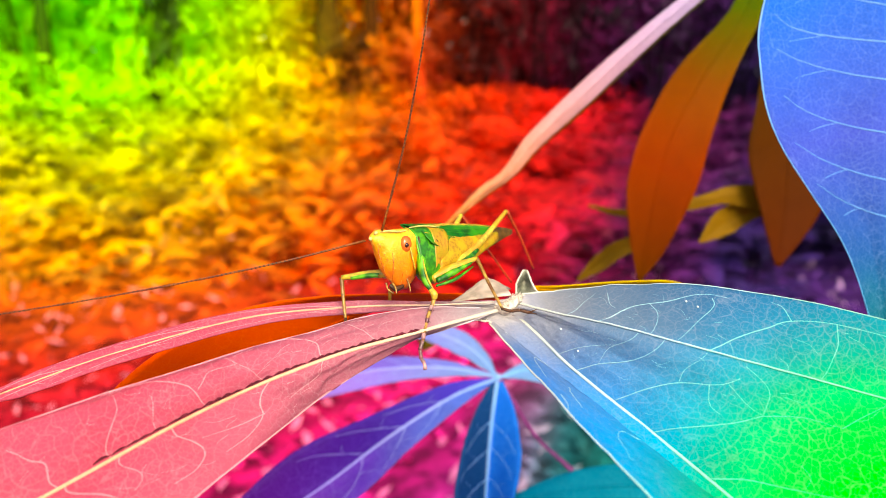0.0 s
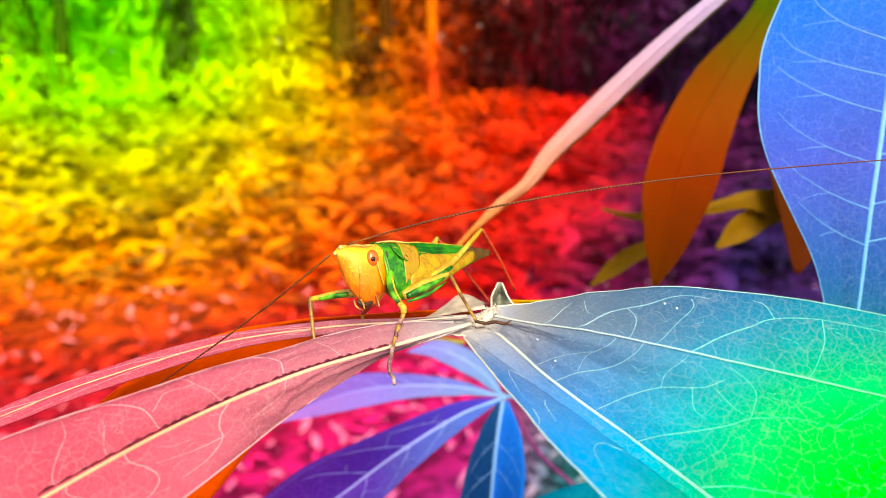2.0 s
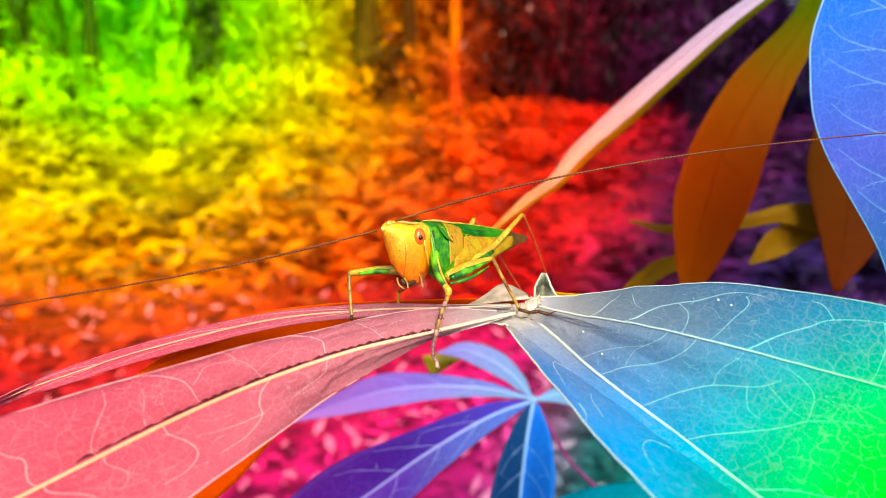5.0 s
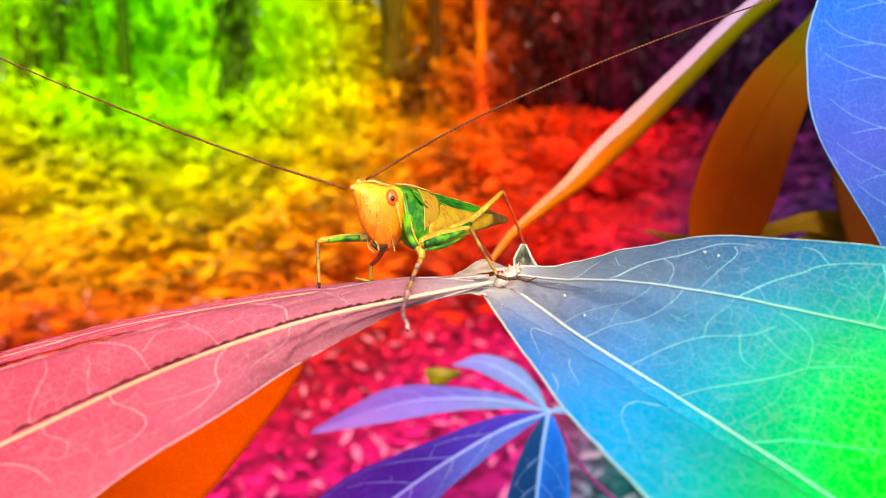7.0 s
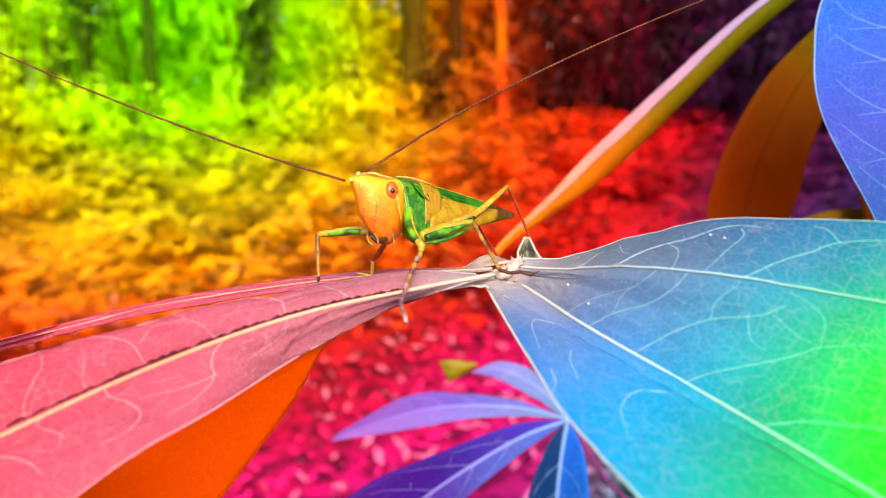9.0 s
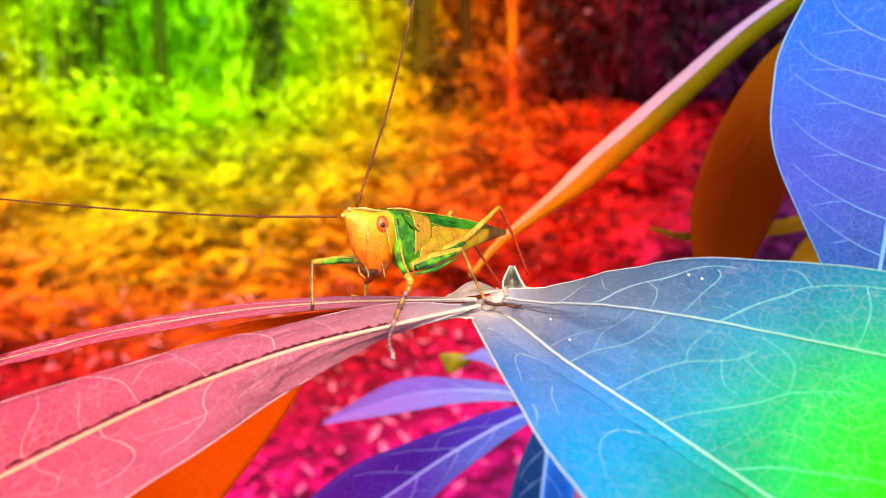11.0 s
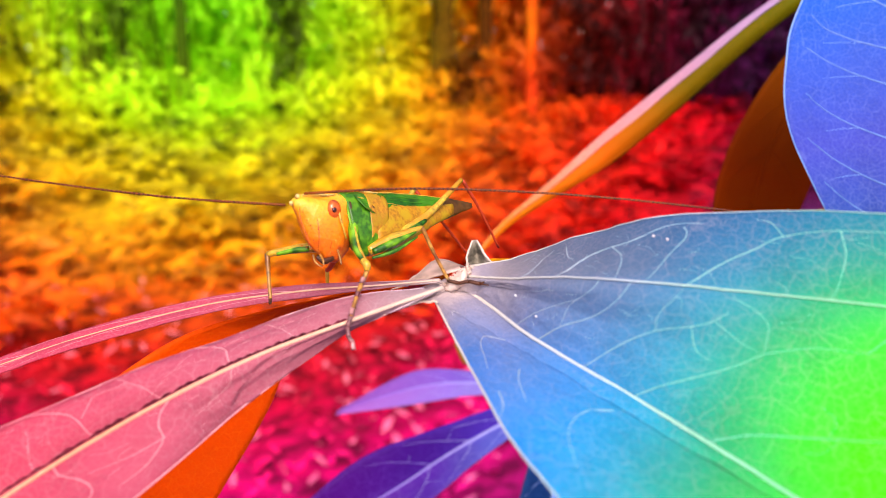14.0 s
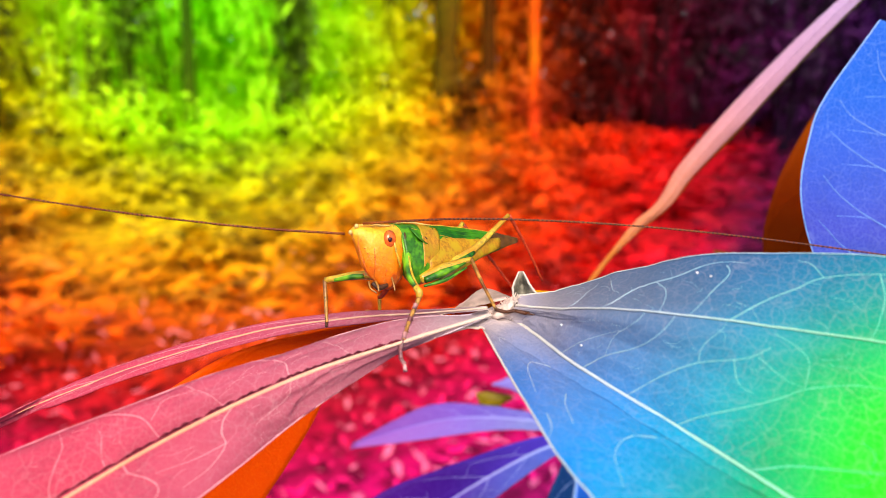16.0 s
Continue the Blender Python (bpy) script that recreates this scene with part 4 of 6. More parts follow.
    part("crest", crest.mesh(24, 12), CREST, leaf, "low pale crest of the blade behind the knot")
    bm = bmesh.new()
    tube(bm, mm([(1.9, 0.6, -1.5), (7.8, 6.3, -7.5), (35.8, 28.6, -28.7), (91.7, 73.3, -74.1), (150.0, 110.0, -90.0), (247.0, 160.0, -130.0)]), [0.0016, 0.0014, 0.0015, 0.0017, 0.002], 10, 22)
    part("leaf_stalk", bm, LEAF_RIB, leaf, "pale stalk going down under the leaf")
    return leaf, flap, narrow


CREST = plain("crest_beige", (0.94, 0.82, 0.74), 0.6, 0.1, 0.2, 400, (0.98, 0.88, 0.82), 0.4)
EAR = plain("ear_grey", (0.60, 0.58, 0.50), 0.6, 0.2, 0.45, 700, (0.74, 0.70, 0.62), 0.2)
SPECK = plain("speck_white", (0.95, 0.97, 0.98), 0.6, 0.2, 0.1)
main_leaf, flap_lobe, narrow_lobe = build_main_leaf()


# ---- the insect ----
def body_loft(rows, side, sides=20, power=0.85, taper=0.0, lumps=1.0):
    """A closed body over upright rings: the top, the foot and the half width in millimetres of each."""
    bm = bmesh.new()
    rings = []
    n = (len(rows) - 1) * 5
    for k in range(n + 1):
        f = k / n
        top, low = spline(mm([r[0] for r in rows]), f), spline(mm([r[1] for r in rows]), f)
        half = spline([(r[2] * 0.001, 0, 0) for r in rows], f).x
        mid, up = (top + low) / 2, (top - low) / 2
        ring = []
        for s in range(sides):
            a = 2 * math.pi * s / sides
            c, d = math.cos(a), math.sin(a)
            ring.append(bm.verts.new(mid + side * half * (1 + taper * d) * math.copysign(abs(c) ** power, c) + up * math.copysign(abs(d) ** power, d)))
        rings.append(ring)
    for a, b in zip(rings, rings[1:]):
        for s in range(sides):
            bm.faces.new((a[s], a[(s + 1) % sides], b[(s + 1) % sides], b[s]))
    bm.faces.new(rings[0][::-1])
    bm.faces.new(rings[-1])
    for v in bm.verts:
        v.co += 0.00009 * lumps * noise.noise_vector(v.co * 900 / lumps)
    bmesh.ops.recalc_face_normals(bm, faces=bm.faces)
    return bm


def limb(name, points, radii, material, parent, label="", flat=1.0, steps=14):
    bm = bmesh.new()
    tube(bm, mm(points), [r * 0.001 for r in radii], 10, steps, flat)
    return part(name, bm, material, parent, label)


def build_insect():
    bug = thing("bush_cricket", "green and orange bush cricket standing on the palmate leaf", "insect", HUB)
    front, tail = Vector((-28.8, -8.1, 12.3)), Vector((-0.5, 18.0, 9.2))
    axis = (front - tail).normalized()
    side = axis.cross(Vector((0, 0, 1))).normalized()
    side = side if side.y < 0 else -side
    head = part("head", body_loft([((-29.1, -8.8, 15.2), (-28.8, -9.1, 13.9), 0.8), ((-28.3, -8.0, 15.8), (-27.8, -9.2, 11.2), 1.9), ((-27.2, -7.1, 16.0), (-26.7, -9.5, 8.0), 2.8),
                                   ((-24.9, -5.6, 15.7), (-24.3, -9.0, 5.0), 3.3), ((-22.6, -3.6, 15.4), (-22.1, -7.4, 3.5), 3.5), ((-20.8, -2.2, 15.1), (-20.6, -4.9, 4.9), 3.2)], side, 28, 0.9, 0.42, 2.2),
                SKIN, bug, "orange head with a steep face")
    for k, (x, z) in enumerate(((1, 0), (-1, 0))):
        bm = bmesh.new()
        bmesh.ops.create_uvsphere(bm, u_segments=18, v_segments=12, radius=0.00160)
        centre = Vector((-23.4, -5.7, 12.9)) * 0.001 if x > 0 else Vector((-23.4, -5.7, 12.9)) * 0.001 - side * 0.0068
        centre += side * x * 0.0027
        bmesh.ops.scale(bm, verts=bm.verts, vec=(0.85, 1.0, 1.15))
        bmesh.ops.translate(bm, verts=bm.verts, vec=centre)
        eye = part("eye", bm, EYE_ORANGE, head, "orange-red domed eye")
        if x > 0:
            bm = bmesh.new()
            bmesh.ops.create_uvsphere(bm, u_segments=10, v_segments=8, radius=0.0005)
            bmesh.ops.translate(bm, verts=bm.verts, vec=centre + side * 0.00125 + axis * 0.0005 + Vector((0, 0, 0.00015)))
            part("pupil", bm, PUPIL, eye, "dark pupil spot")
    for p in ((-27.7, -9.2, 15.9), (-28.9, -9.5, 14.8)):
        bm = bmesh.new()
        bmesh.ops.create_uvsphere(bm, u_segments=12, v_segments=8, radius=0.00042)
        bmesh.ops.translate(bm, verts=bm.verts, vec=Vector(p) * 0.001)
        part("antenna_socket", bm, CREAM, head)
    bm = bmesh.new()
    bmesh.ops.create_uvsphere(bm, u_segments=12, v_segments=8, radius=0.00042)
    bmesh.ops.translate(bm, verts=bm.verts, vec=Vector((-27.9, -9.0, 15.8)) * 0.001)
    part("brow_knob", bm, CREAM, head, "pale knob between the antennae")
    # Cream bar that paints the highlight on top of the head.
    limb("crown_patch", [(-27.0, -9.0, 16.0), (-25.0, -8.5, 16.1), (-23.3, -7.2, 15.6), (-21.8, -5.4, 15.4)], (0.12, 0.34, 0.34, 0.12), CREAM, head, "pale cream highlight painted over the eye", 0.6)
    limb("cheek_line", [(-22.4, -8.5, 11.7), (-21.8, -9.0, 9.0), (-22.5, -9.3, 5.5)], (0.12, 0.22, 0.1), WING_EDGE, head, "yellow line down the cheek")
    for rows in ([(-27.1, -10.5, 14.0), (-26.7, -11.3, 11.8), (-25.2, -11.7, 7.5)], [(-24.1, -10.0, 12.3), (-23.7, -10.9, 9.5), (-24.1, -11.1, 6.4)], [(-21.8, -7.8, 12.6), (-21.5, -8.9, 9.9), (-22.2, -9.7, 6.4)]):
        limb("face_seam", rows, (0.05, 0.09, 0.05), EYE_ORANGE, head, steps=8)
    for k in range(9):
        spot = random.Random(40 + k)
        c = Vector((-25.2, -11.5, 9.7)) + Vector((spot.uniform(-2, 2), spot.uniform(-0.2, 0.2), spot.uniform(-3, 3)))
        limb("face_spot", [c, c + Vector((0.15, 0, 0.1))], (0.10, 0.10), LIMB_RED, head, steps=2)
    limb("jaw", [(-24.9, -9.8, 5.2), (-23.5, -9.8, 4.3), (-22.1, -8.7, 4.6)], (0.4, 0.6, 0.4), LIMB_DARK, head, "brown jaw tip")
    for a, b, c in (((-24.2, -9.9, 5.5), (-23.3, -11.3, 4.8), (-23.0, -11.9, 3.9)), ((-21.4, -8.2, 6.1), (-20.6, -9.5, 4.9), (-20.2, -10.2, 3.6)), ((-25.9, -8.9, 5.4), (-25.4, -9.3, 4.1), (-24.1, -9.7, 3.3))):
        limb("palp", [a, b, c], (0.22, 0.18, 0.14), LIMB_TAN, head)
    part("pronotum", body_loft([((-22.0, -2.9, 15.4), (-20.1, -5.9, 7.1), 3.4), ((-20.2, -1.1, 15.3), (-18.7, -5.0, 4.4), 3.9), ((-18.1, 0.9, 14.8), (-17.1, -3.2, 3.6), 3.9), ((-15.7, 2.7, 14.1), (-15.7, 0.1, 6.3), 3.3)], side),
         GREEN, bug, "green collar plate behind the head")
    part("collar_rear", body_loft([((-18.6, 0.3, 15.1), (-17.7, -3.8, 3.8), 4.0), ((-17.2, 1.6, 14.6), (-16.7, -2.0, 4.2), 3.9), ((-15.2, 3.1, 13.9), (-15.2, 0.5, 6.5), 3.4)], side),
         TAN, bug, "tan rear half of the collar")
    limb("collar_ridge", [(-21.7, -3.7, 15.7), (-19.0, -1.4, 15.5), (-15.5, 1.8, 14.5)], (0.10, 0.18, 0.10), CREAM, bug, "cream ridge along the collar")
    for rows, m in (([(-21.9, -3.6, 15.5), (-21.2, -6.9, 13.7), (-20.3, -8.3, 10.9), (-19.6, -8.3, 7.8)], LIMB), ([(-15.7, 1.5, 14.3), (-16.6, -2.7, 12.3), (-17.3, -4.8, 9.9), (-16.8, -5.4, 6.2)], LIMB), ([(-20.5, -2.5, 15.4), (-19.5, -6.3, 12.9), (-18.7, -7.8, 10.3), (-18.4, -7.9, 6.8)], LIMB_GREEN)):
        limb("collar_rim", rows, (0.16, 0.22, 0.16), m, bug, steps=12)
    for a, b in (((-19.7, -4.7, 14.0), (-19.2, -5.7, 12.8)), ((-17.5, -3.1, 13.3), (-16.9, -2.9, 12.3)), ((-16.9, -2.8, 12.5), (-16.5, -3.0, 11.1)), ((-16.2, -2.0, 12.8), (-15.5, -1.8, 11.8)), ((-15.5, -1.4, 11.9), (-15.2, -1.5, 10.7)), ((-18.0, -4.8, 11.4), (-17.9, -5.5, 8.9))):
        a, b = Vector(a) + side * 0.6, Vector(b) + side * 0.6
        limb("collar_mark", [a, b], (0.12, 0.22, 0.08), LIMB_DARK, bug, "dark mark on the collar", steps=6)
    part("abdomen", body_loft([((-17.4, 1.0, 13.5), (-16.7, -2.6, 3.7), 2.8), ((-14.0, 3.9, 12.6), (-13.5, 1.0, 3.8), 2.6), ((-10.5, 7.7, 11.4), (-10.0, 5.4, 4.8), 2.1), ((-6.5, 12.1, 10.3), (-6.2, 10.5, 6.2), 1.5), ((-2.0, 17.1, 9.7), (-2.0, 16.5, 7.4), 0.6)], side),
         FLANK, bug, "olive-yellow abdomen")
    for x, z in ((1, 0.0), (-1, 0.0)):
        shift = (side * (x - 1) * 3.1)
        rows = [[(-20.2, 0.1, 14.9), (-14.0, 6.8, 13.8), (-6.8, 14.6, 11.9), (2.0, 22.8, 8.7)], [(-19.4, -2.2, 15.0), (-13.8, 4.1, 13.4), (-6.7, 12.3, 11.1), (2.1, 22.8, 8.4)],
                [(-18.5, -3.6, 14.4), (-13.5, 1.6, 12.0), (-6.8, 9.9, 9.2), (2.0, 22.5, 8.1)], [(-16.8, -4.1, 12.6), (-13.1, 0.5, 9.0), (-6.8, 9.0, 6.6), (1.6, 22.0, 7.7)]]
        fixed = [[Vector(p) + shift * (0.0 if r == 0 else 1.0) for p in row] for r, row in enumerate(rows)]
        wing = Blade(fixed, 0.12, 9, 20, 0.0)
        ob = part("wing", wing.mesh(48, 18, 0.00015), WING, bug, "green folded forewing")
        for v, r, m in ((0.05, 0.24, WING_EDGE), (0.30, 0.09, GREEN), (0.45, 0.08, GREEN), (0.60, 0.10, WING_EDGE), (0.78, 0.08, GREEN), (0.97, 0.12, WING_TIP)):
            part("wing_vein", wing.vein([(u, v) for u in (0.02, 0.35, 0.7, 0.97)], (r, r * 0.8, r * 0.4), 18, 5), m, ob)
        part("wing_end", Blade([[spline(r, f) + side * 0.25 * x + Vector((0, 0, 0.15)) for f in (0.78, 0.9, 1.0)] for r in fixed], 0, 3, 22).mesh(14, 10, 0.00030), WING_TIP, ob, "brown wing end")
    for ob in bug.children:
        if ob.name.split(".")[0] in ("head", "pronotum", "collar_rear", "collar_ridge", "collar_rim", "collar_mark"):
            middle = Vector((-25.4, -6.7, 0)) if ob == head else Vector((-17.8, -1.6, 0))
            for o in (ob, *ob.children_recursive):
                for v in o.data.vertices:
                    v.co -= side * (v.co - middle * 0.001).dot(side) * 0.24
    # near legs
    leg = thing_part("foreleg", bug)
    limb("femur", [(-19.4, -5.0, 10.5), (-18.4, -8.6, 6.5), (-16.7, -10.8, 4.1)], (1.0, 0.85, 0.5), LIMB_GREEN, leg, "green thigh")
    limb("streak", [(-18.9, -6.1, 10.3), (-17.8, -9.5, 6.8), (-16.5, -11.2, 4.7)], (0.12, 0.22, 0.12), LIMB, leg, "pale streak along the thigh")
    limb("tibia", [(-16.7, -10.8, 4.1), (-16.5, -11.5, 2.7), (-17.8, -14.6, -0.3), (-18.6, -18.2, -3.2)], (0.58, 0.44, 0.36, 0.36), LIMB_TAN, leg, "tan shin with brown spots and spines")
    for k in range(7):
        c = spline([(-16.5, -11.7, 2.8), (-17.8, -14.8, -0.2), (-18.6, -18.4, -3.1)], (k + 0.5) / 7)
        limb("spine", [c, c + Vector((0.7 if k % 2 else -0.7, -0.3, -0.5))], (0.09, 0.03), LIMB_DARK, leg, steps=2)
    limb("knee", [(-17.1, -10.8, 4.6), (-16.4, -11.4, 3.8), (-16.4, -11.7, 2.9)], (0.6, 0.72, 0.55), LIMB, leg)
    for a, b in (((-16.9, -12.9, 1.9), (-17.2, -13.6, 1.2)), ((-17.7, -14.7, -0.0), (-17.9, -15.3, -0.7)), ((-18.4, -17.5, -2.1), (-18.5, -18.4, -2.9))):
        limb("shin_band", [a, b], (0.42, 0.40), LIMB_PINK, leg, steps=3)
    for a, b in (((-18.6, -18.2, -3.2), (-19.1, -19.3, -4.6)), ((-19.1, -19.3, -4.6), (-18.9, -20.1, -6.1)), ((-18.9, -20.1, -6.1), (-18.3, -20.4, -6.8)), ((-18.3, -20.4, -6.8), (-18.1, -21.0, -8.0))):
        limb("tarsus", [a, b], (0.34, 0.40), LIMB_PINK, leg, steps=4)
    leg = thing_part("middle_leg", bug)
    limb("femur", [(-17.0, -4.9, 4.9), (-12.8, -2.2, 6.4), (-7.4, 1.0, 7.7)], (1.1, 1.05, 0.45), LIMB, leg, "yellow-green thigh")
    limb("stripe", [(-15.9, -5.9, 4.9), (-12.5, -3.4, 5.9), (-8.5, -0.2, 7.1)], (0.6, 0.75, 0.25), LIMB_GREEN, leg, "green stripe")
    limb("under_edge", [(-16.1, -6.0, 3.8), (-12.2, -3.8, 4.5), (-8.2, -0.2, 6.2)], (0.25, 0.4, 0.15), GREEN, leg, "paler green lower edge")
    limb("tibia", [(-7.4, 1.0, 7.7), (-5.1, -4.2, 3.7), (-2.6, -8.6, -0.3)], (0.42, 0.33, 0.3), LIMB_TAN, leg)
    for a, b in (((2.9, -9.2, -1.0), (4.3, -9.2, -0.3)), ((2.9, -9.2, -1.0), (4.4, -9.6, -1.2))):
        limb("claw", [a, b], (0.2, 0.08), LIMB_DARK, leg, steps=3)
    for a, b in (((-2.8, -8.6, -0.3), (-0.8, -8.9, -0.8)), ((-0.8, -8.9, -0.8), (0.9, -9.0, -0.5)), ((0.9, -9.0, -0.5), (2.9, -9.2, -1.0))):
        limb("tarsus", [a, b], (0.32, 0.36), LIMB_DARK, leg, steps=4)
    leg = thing_part("hind_leg", bug)
    limb("femur", [(-14.6, -0.9, 4.4), (-11.0, 2.3, 6.7), (-6.4, 8.6, 9.1), (0.2, 17.3, 14.5)], (1.4, 1.3, 0.7, 0.5), LIMB, leg, "yellow hind thigh")
    limb("stripe", [(-13.8, -2.2, 5.0), (-10.6, 0.5, 6.5), (-7.0, 5.9, 8.2)], (0.9, 0.9, 0.4), LIMB_GREEN, leg, "green stripe")
    limb("tibia", [(0.4, 17.5, 14.5), (4.1, 20.6, 7.1), (7.7, 23.4, -1.4)], (0.42, 0.3, 0.25), LIMB_RED, leg, "thin reddish shin")
    # far legs
    leg = thing_part("foreleg", bug)
    limb("femur", [(-26.1, -3.2, 5.6), (-30.0, -2.9, 5.5), (-36.0, -2.7, 4.7)], (0.95, 0.85, 0.55), LIMB, leg, "yellow-green thigh")
    limb("stripe", [(-27.9, -4.0, 5.6), (-30.5, -3.8, 5.4), (-33.9, -3.6, 4.8)], (0.5, 0.55, 0.35), LIMB_GREEN, leg, "green stripe")
    limb("tibia", [(-36.0, -2.7, 4.7), (-35.5, -4.9, 1.0), (-34.9, -7.3, -2.7)], (0.46, 0.36, 0.32), LIMB_TAN, leg)
    limb("tarsus", [(-34.9, -7.3, -2.7), (-34.7, -8.5, -3.1)], (0.34, 0.28), LIMB_DARK, leg, steps=4)
    leg = thing_part("middle_leg", bug)
    limb("femur", [(-23.5, -0.0, 3.8), (-25.1, 1.3, 1.1), (-26.4, 3.0, -0.2)], (0.6, 0.5, 0.45), LIMB_RED, leg)
    limb("tibia", [(-26.4, 3.1, -0.0), (-26.5, 2.7, -3.5)], (0.42, 0.34), LIMB, leg, steps=5)
    limb("tarsus", [(-26.5, 2.7, -3.5), (-28.3, 3.3, -3.2), (-29.5, 3.3, -3.0)], (0.34, 0.3, 0.25), LIMB, leg, steps=5)
    leg = thing_part("hind_leg", bug)
    limb("femur", [(-15.9, 9.3, 3.6), (-13.3, 15.6, 8.0), (-10.2, 24.0, 12.3)], (1.1, 0.8, 0.5), LIMB, leg)
    limb("tibia", [(-10.2, 24.0, 12.3), (-3.7, 26.7, 3.0), (2.9, 29.2, -6.8)], (0.4, 0.3, 0.25), LIMB_RED, leg, "thin reddish shin")
    return bug


def thing_part(name, parent):
    """A leg: its coxa carries the other pieces."""
    bm = bmesh.new()
    bmesh.ops.create_icosphere(bm, subdivisions=2, radius=0.0011)
    spot = {"foreleg": (-19.2, -3.9, 8.5), "middle_leg": (-16.2, -2.6, 4.9), "hind_leg": (-14.0, 1.4, 5.2)}[name]
    bmesh.ops.translate(bm, verts=bm.verts, vec=Vector(spot) * 0.001)
    return part(name, bm, GREEN, parent)


def build_antenna(length, bow):
    bm = bmesh.new()
    pts = [(length * f, 0, bow * length * math.sin(math.pi * f ** 0.8)) for f in (0, 0.15, 0.3, 0.45, 0.6, 0.75, 0.9, 1.0)]
    tube(bm, pts, [0.00024, 0.00019, 0.00017, 0.00015, 0.00013, 0.00010], 7, 70)
    ob = part("antenna", bm, ANTENNA, insect, "very long thread-like antenna ringed brown and yellow")
    n = int(length / 0.00075)
    rings = bmesh.new()
    for k in range(3, n):
        f = k / n
        p, q = spline(pts, f), spline(pts, min(f + 0.0026, 1))
        r = 0.00012 * (1 - f) ** 1.1 + 0.00012
        tube(rings, [p, q], [r, r], 6, 1)
    part("banding", rings, BAND, ob, smooth=False)
    return ob


insect = build_insect()
antenna_left = build_antenna(0.100, -0.018)
antenna_right = build_antenna(0.115, 0.030)


# ---- the leaf below ----


def build_low_leaf():
    leaf = thing("palmate_leaf", "smaller palmate leaf lower down, violet and blue", "leaf", LOW_AT)
    def one(rows, seed, faces, label=""):
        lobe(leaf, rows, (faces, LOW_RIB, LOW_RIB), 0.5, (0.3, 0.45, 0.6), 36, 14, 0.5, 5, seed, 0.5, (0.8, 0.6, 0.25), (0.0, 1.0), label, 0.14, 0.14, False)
    one([[(-0.4, 0.0, 0.0), (-19.8, -8.0, 1.0), (-48.1, -23.9, -4.0), (-71.7, -37.8, -9.6), (-91.3, -52.5, -22.2)],
         [(-0.0, -0.1, -0.2), (-17.6, -8.3, -4.0), (-40.2, -22.9, -12.2), (-62.8, -37.3, -23.4), (-88.5, -52.6, -33.9)],
         [(0.4, -0.2, -0.6), (-15.1, -12.1, -6.7), (-32.9, -27.7, -14.6), (-52.4, -43.1, -25.7), (-84.8, -54.0, -39.3)]], 31, (LOW_PURPLE, LOW_LEAF), "deep purple lobe with a paler half")
    one([[(-0.9, 0.2, 0.8), (-17.4, 10.8, 1.8), (-40.7, 18.8, 0.7), (-67.1, 21.9, -3.2), (-98.5, 19.1, -21.3)],
         [(-0.7, 0.1, 0.4), (-17.5, 7.4, 0.4), (-40.4, 12.9, -2.1), (-64.0, 15.6, -7.4), (-99.1, 17.0, -21.5)],
         [(-0.4, 0.0, 0.0), (-17.5, 2.9, -0.9), (-40.0, 6.0, -4.8), (-65.4, 8.2, -11.9), (-99.3, 14.7, -22.4)]], 32, (LOW_LAVENDER, LOW_PALE), "arched lavender lobe")
    one([[(-0.2, 0.3, 1.3), (-3.5, 16.5, 3.7), (-12.3, 30.8, 6.9), (-27.0, 38.3, 7.7), (-39.1, 39.9, 2.3)],
         [(-0.7, 0.2, 0.8), (-6.4, 13.3, 3.2), (-16.1, 25.2, 5.1), (-28.2, 34.6, 5.5), (-39.5, 38.9, 2.1)],
         [(-1.1, 0.1, 0.4), (-9.5, 9.9, 2.2), (-19.7, 19.6, 3.4), (-30.5, 30.9, 3.3), (-40.0, 37.8, 2.0)]], 33, LOW_PALE, "short grey-blue lobe turned back")
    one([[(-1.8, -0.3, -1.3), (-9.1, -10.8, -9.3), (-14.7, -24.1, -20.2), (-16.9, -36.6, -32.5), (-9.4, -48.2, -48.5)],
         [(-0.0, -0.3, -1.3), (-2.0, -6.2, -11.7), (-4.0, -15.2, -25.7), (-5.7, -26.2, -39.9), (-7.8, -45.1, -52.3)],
         [(2.2, -0.3, -1.3), (6.2, -10.8, -9.3), (7.2, -24.1, -20.2), (2.8, -36.6, -32.5), (-6.5, -48.7, -50.3)]], 34, (LOW_SHADED, LOW_BLUE), "blue lobe folded along its rib, half painted dark teal as shade")
    one([[(1.3, 0.2, 0.8), (12.2, 10.8, 1.8), (26.0, 18.2, -1.5), (42.5, 22.2, -9.8), (55.5, 23.7, -19.7)],
         [(1.5, 0.1, 0.2), (12.3, 7.2, -0.2), (25.3, 13.3, -4.3), (39.3, 17.6, -11.5), (54.7, 22.5, -20.2)],
         [(1.5, -0.1, -0.4), (11.4, 3.4, -2.6), (23.4, 7.3, -7.4), (37.3, 12.9, -13.7), (54.0, 21.4, -20.7)]], 35, LOW_PALE)
    bm = bmesh.new()
    tube(bm, mm([(0.4, -0.1, -0.4), (6.5, 7.0, -12.5), (19.4, 20.8, -38.3), (39.5, 43.8, -68.2), (86.0, 60.5, -121.8), tuple((Vector((0.265, 0.305, 0.40)) - LOW_AT) * 1000)]), [0.0011, 0.0009, 0.0009, 0.0010, 0.0012], 8, 16)
    part("leaf_stalk", bm, STALK, leaf, "thin purple stalk")
    bm = bmesh.new()
    bmesh.ops.create_icosphere(bm, subdivisions=2, radius=0.0016)
    part("knot", bm, LOW_RIB, leaf, "pale knot where the ribs meet")
    return leaf


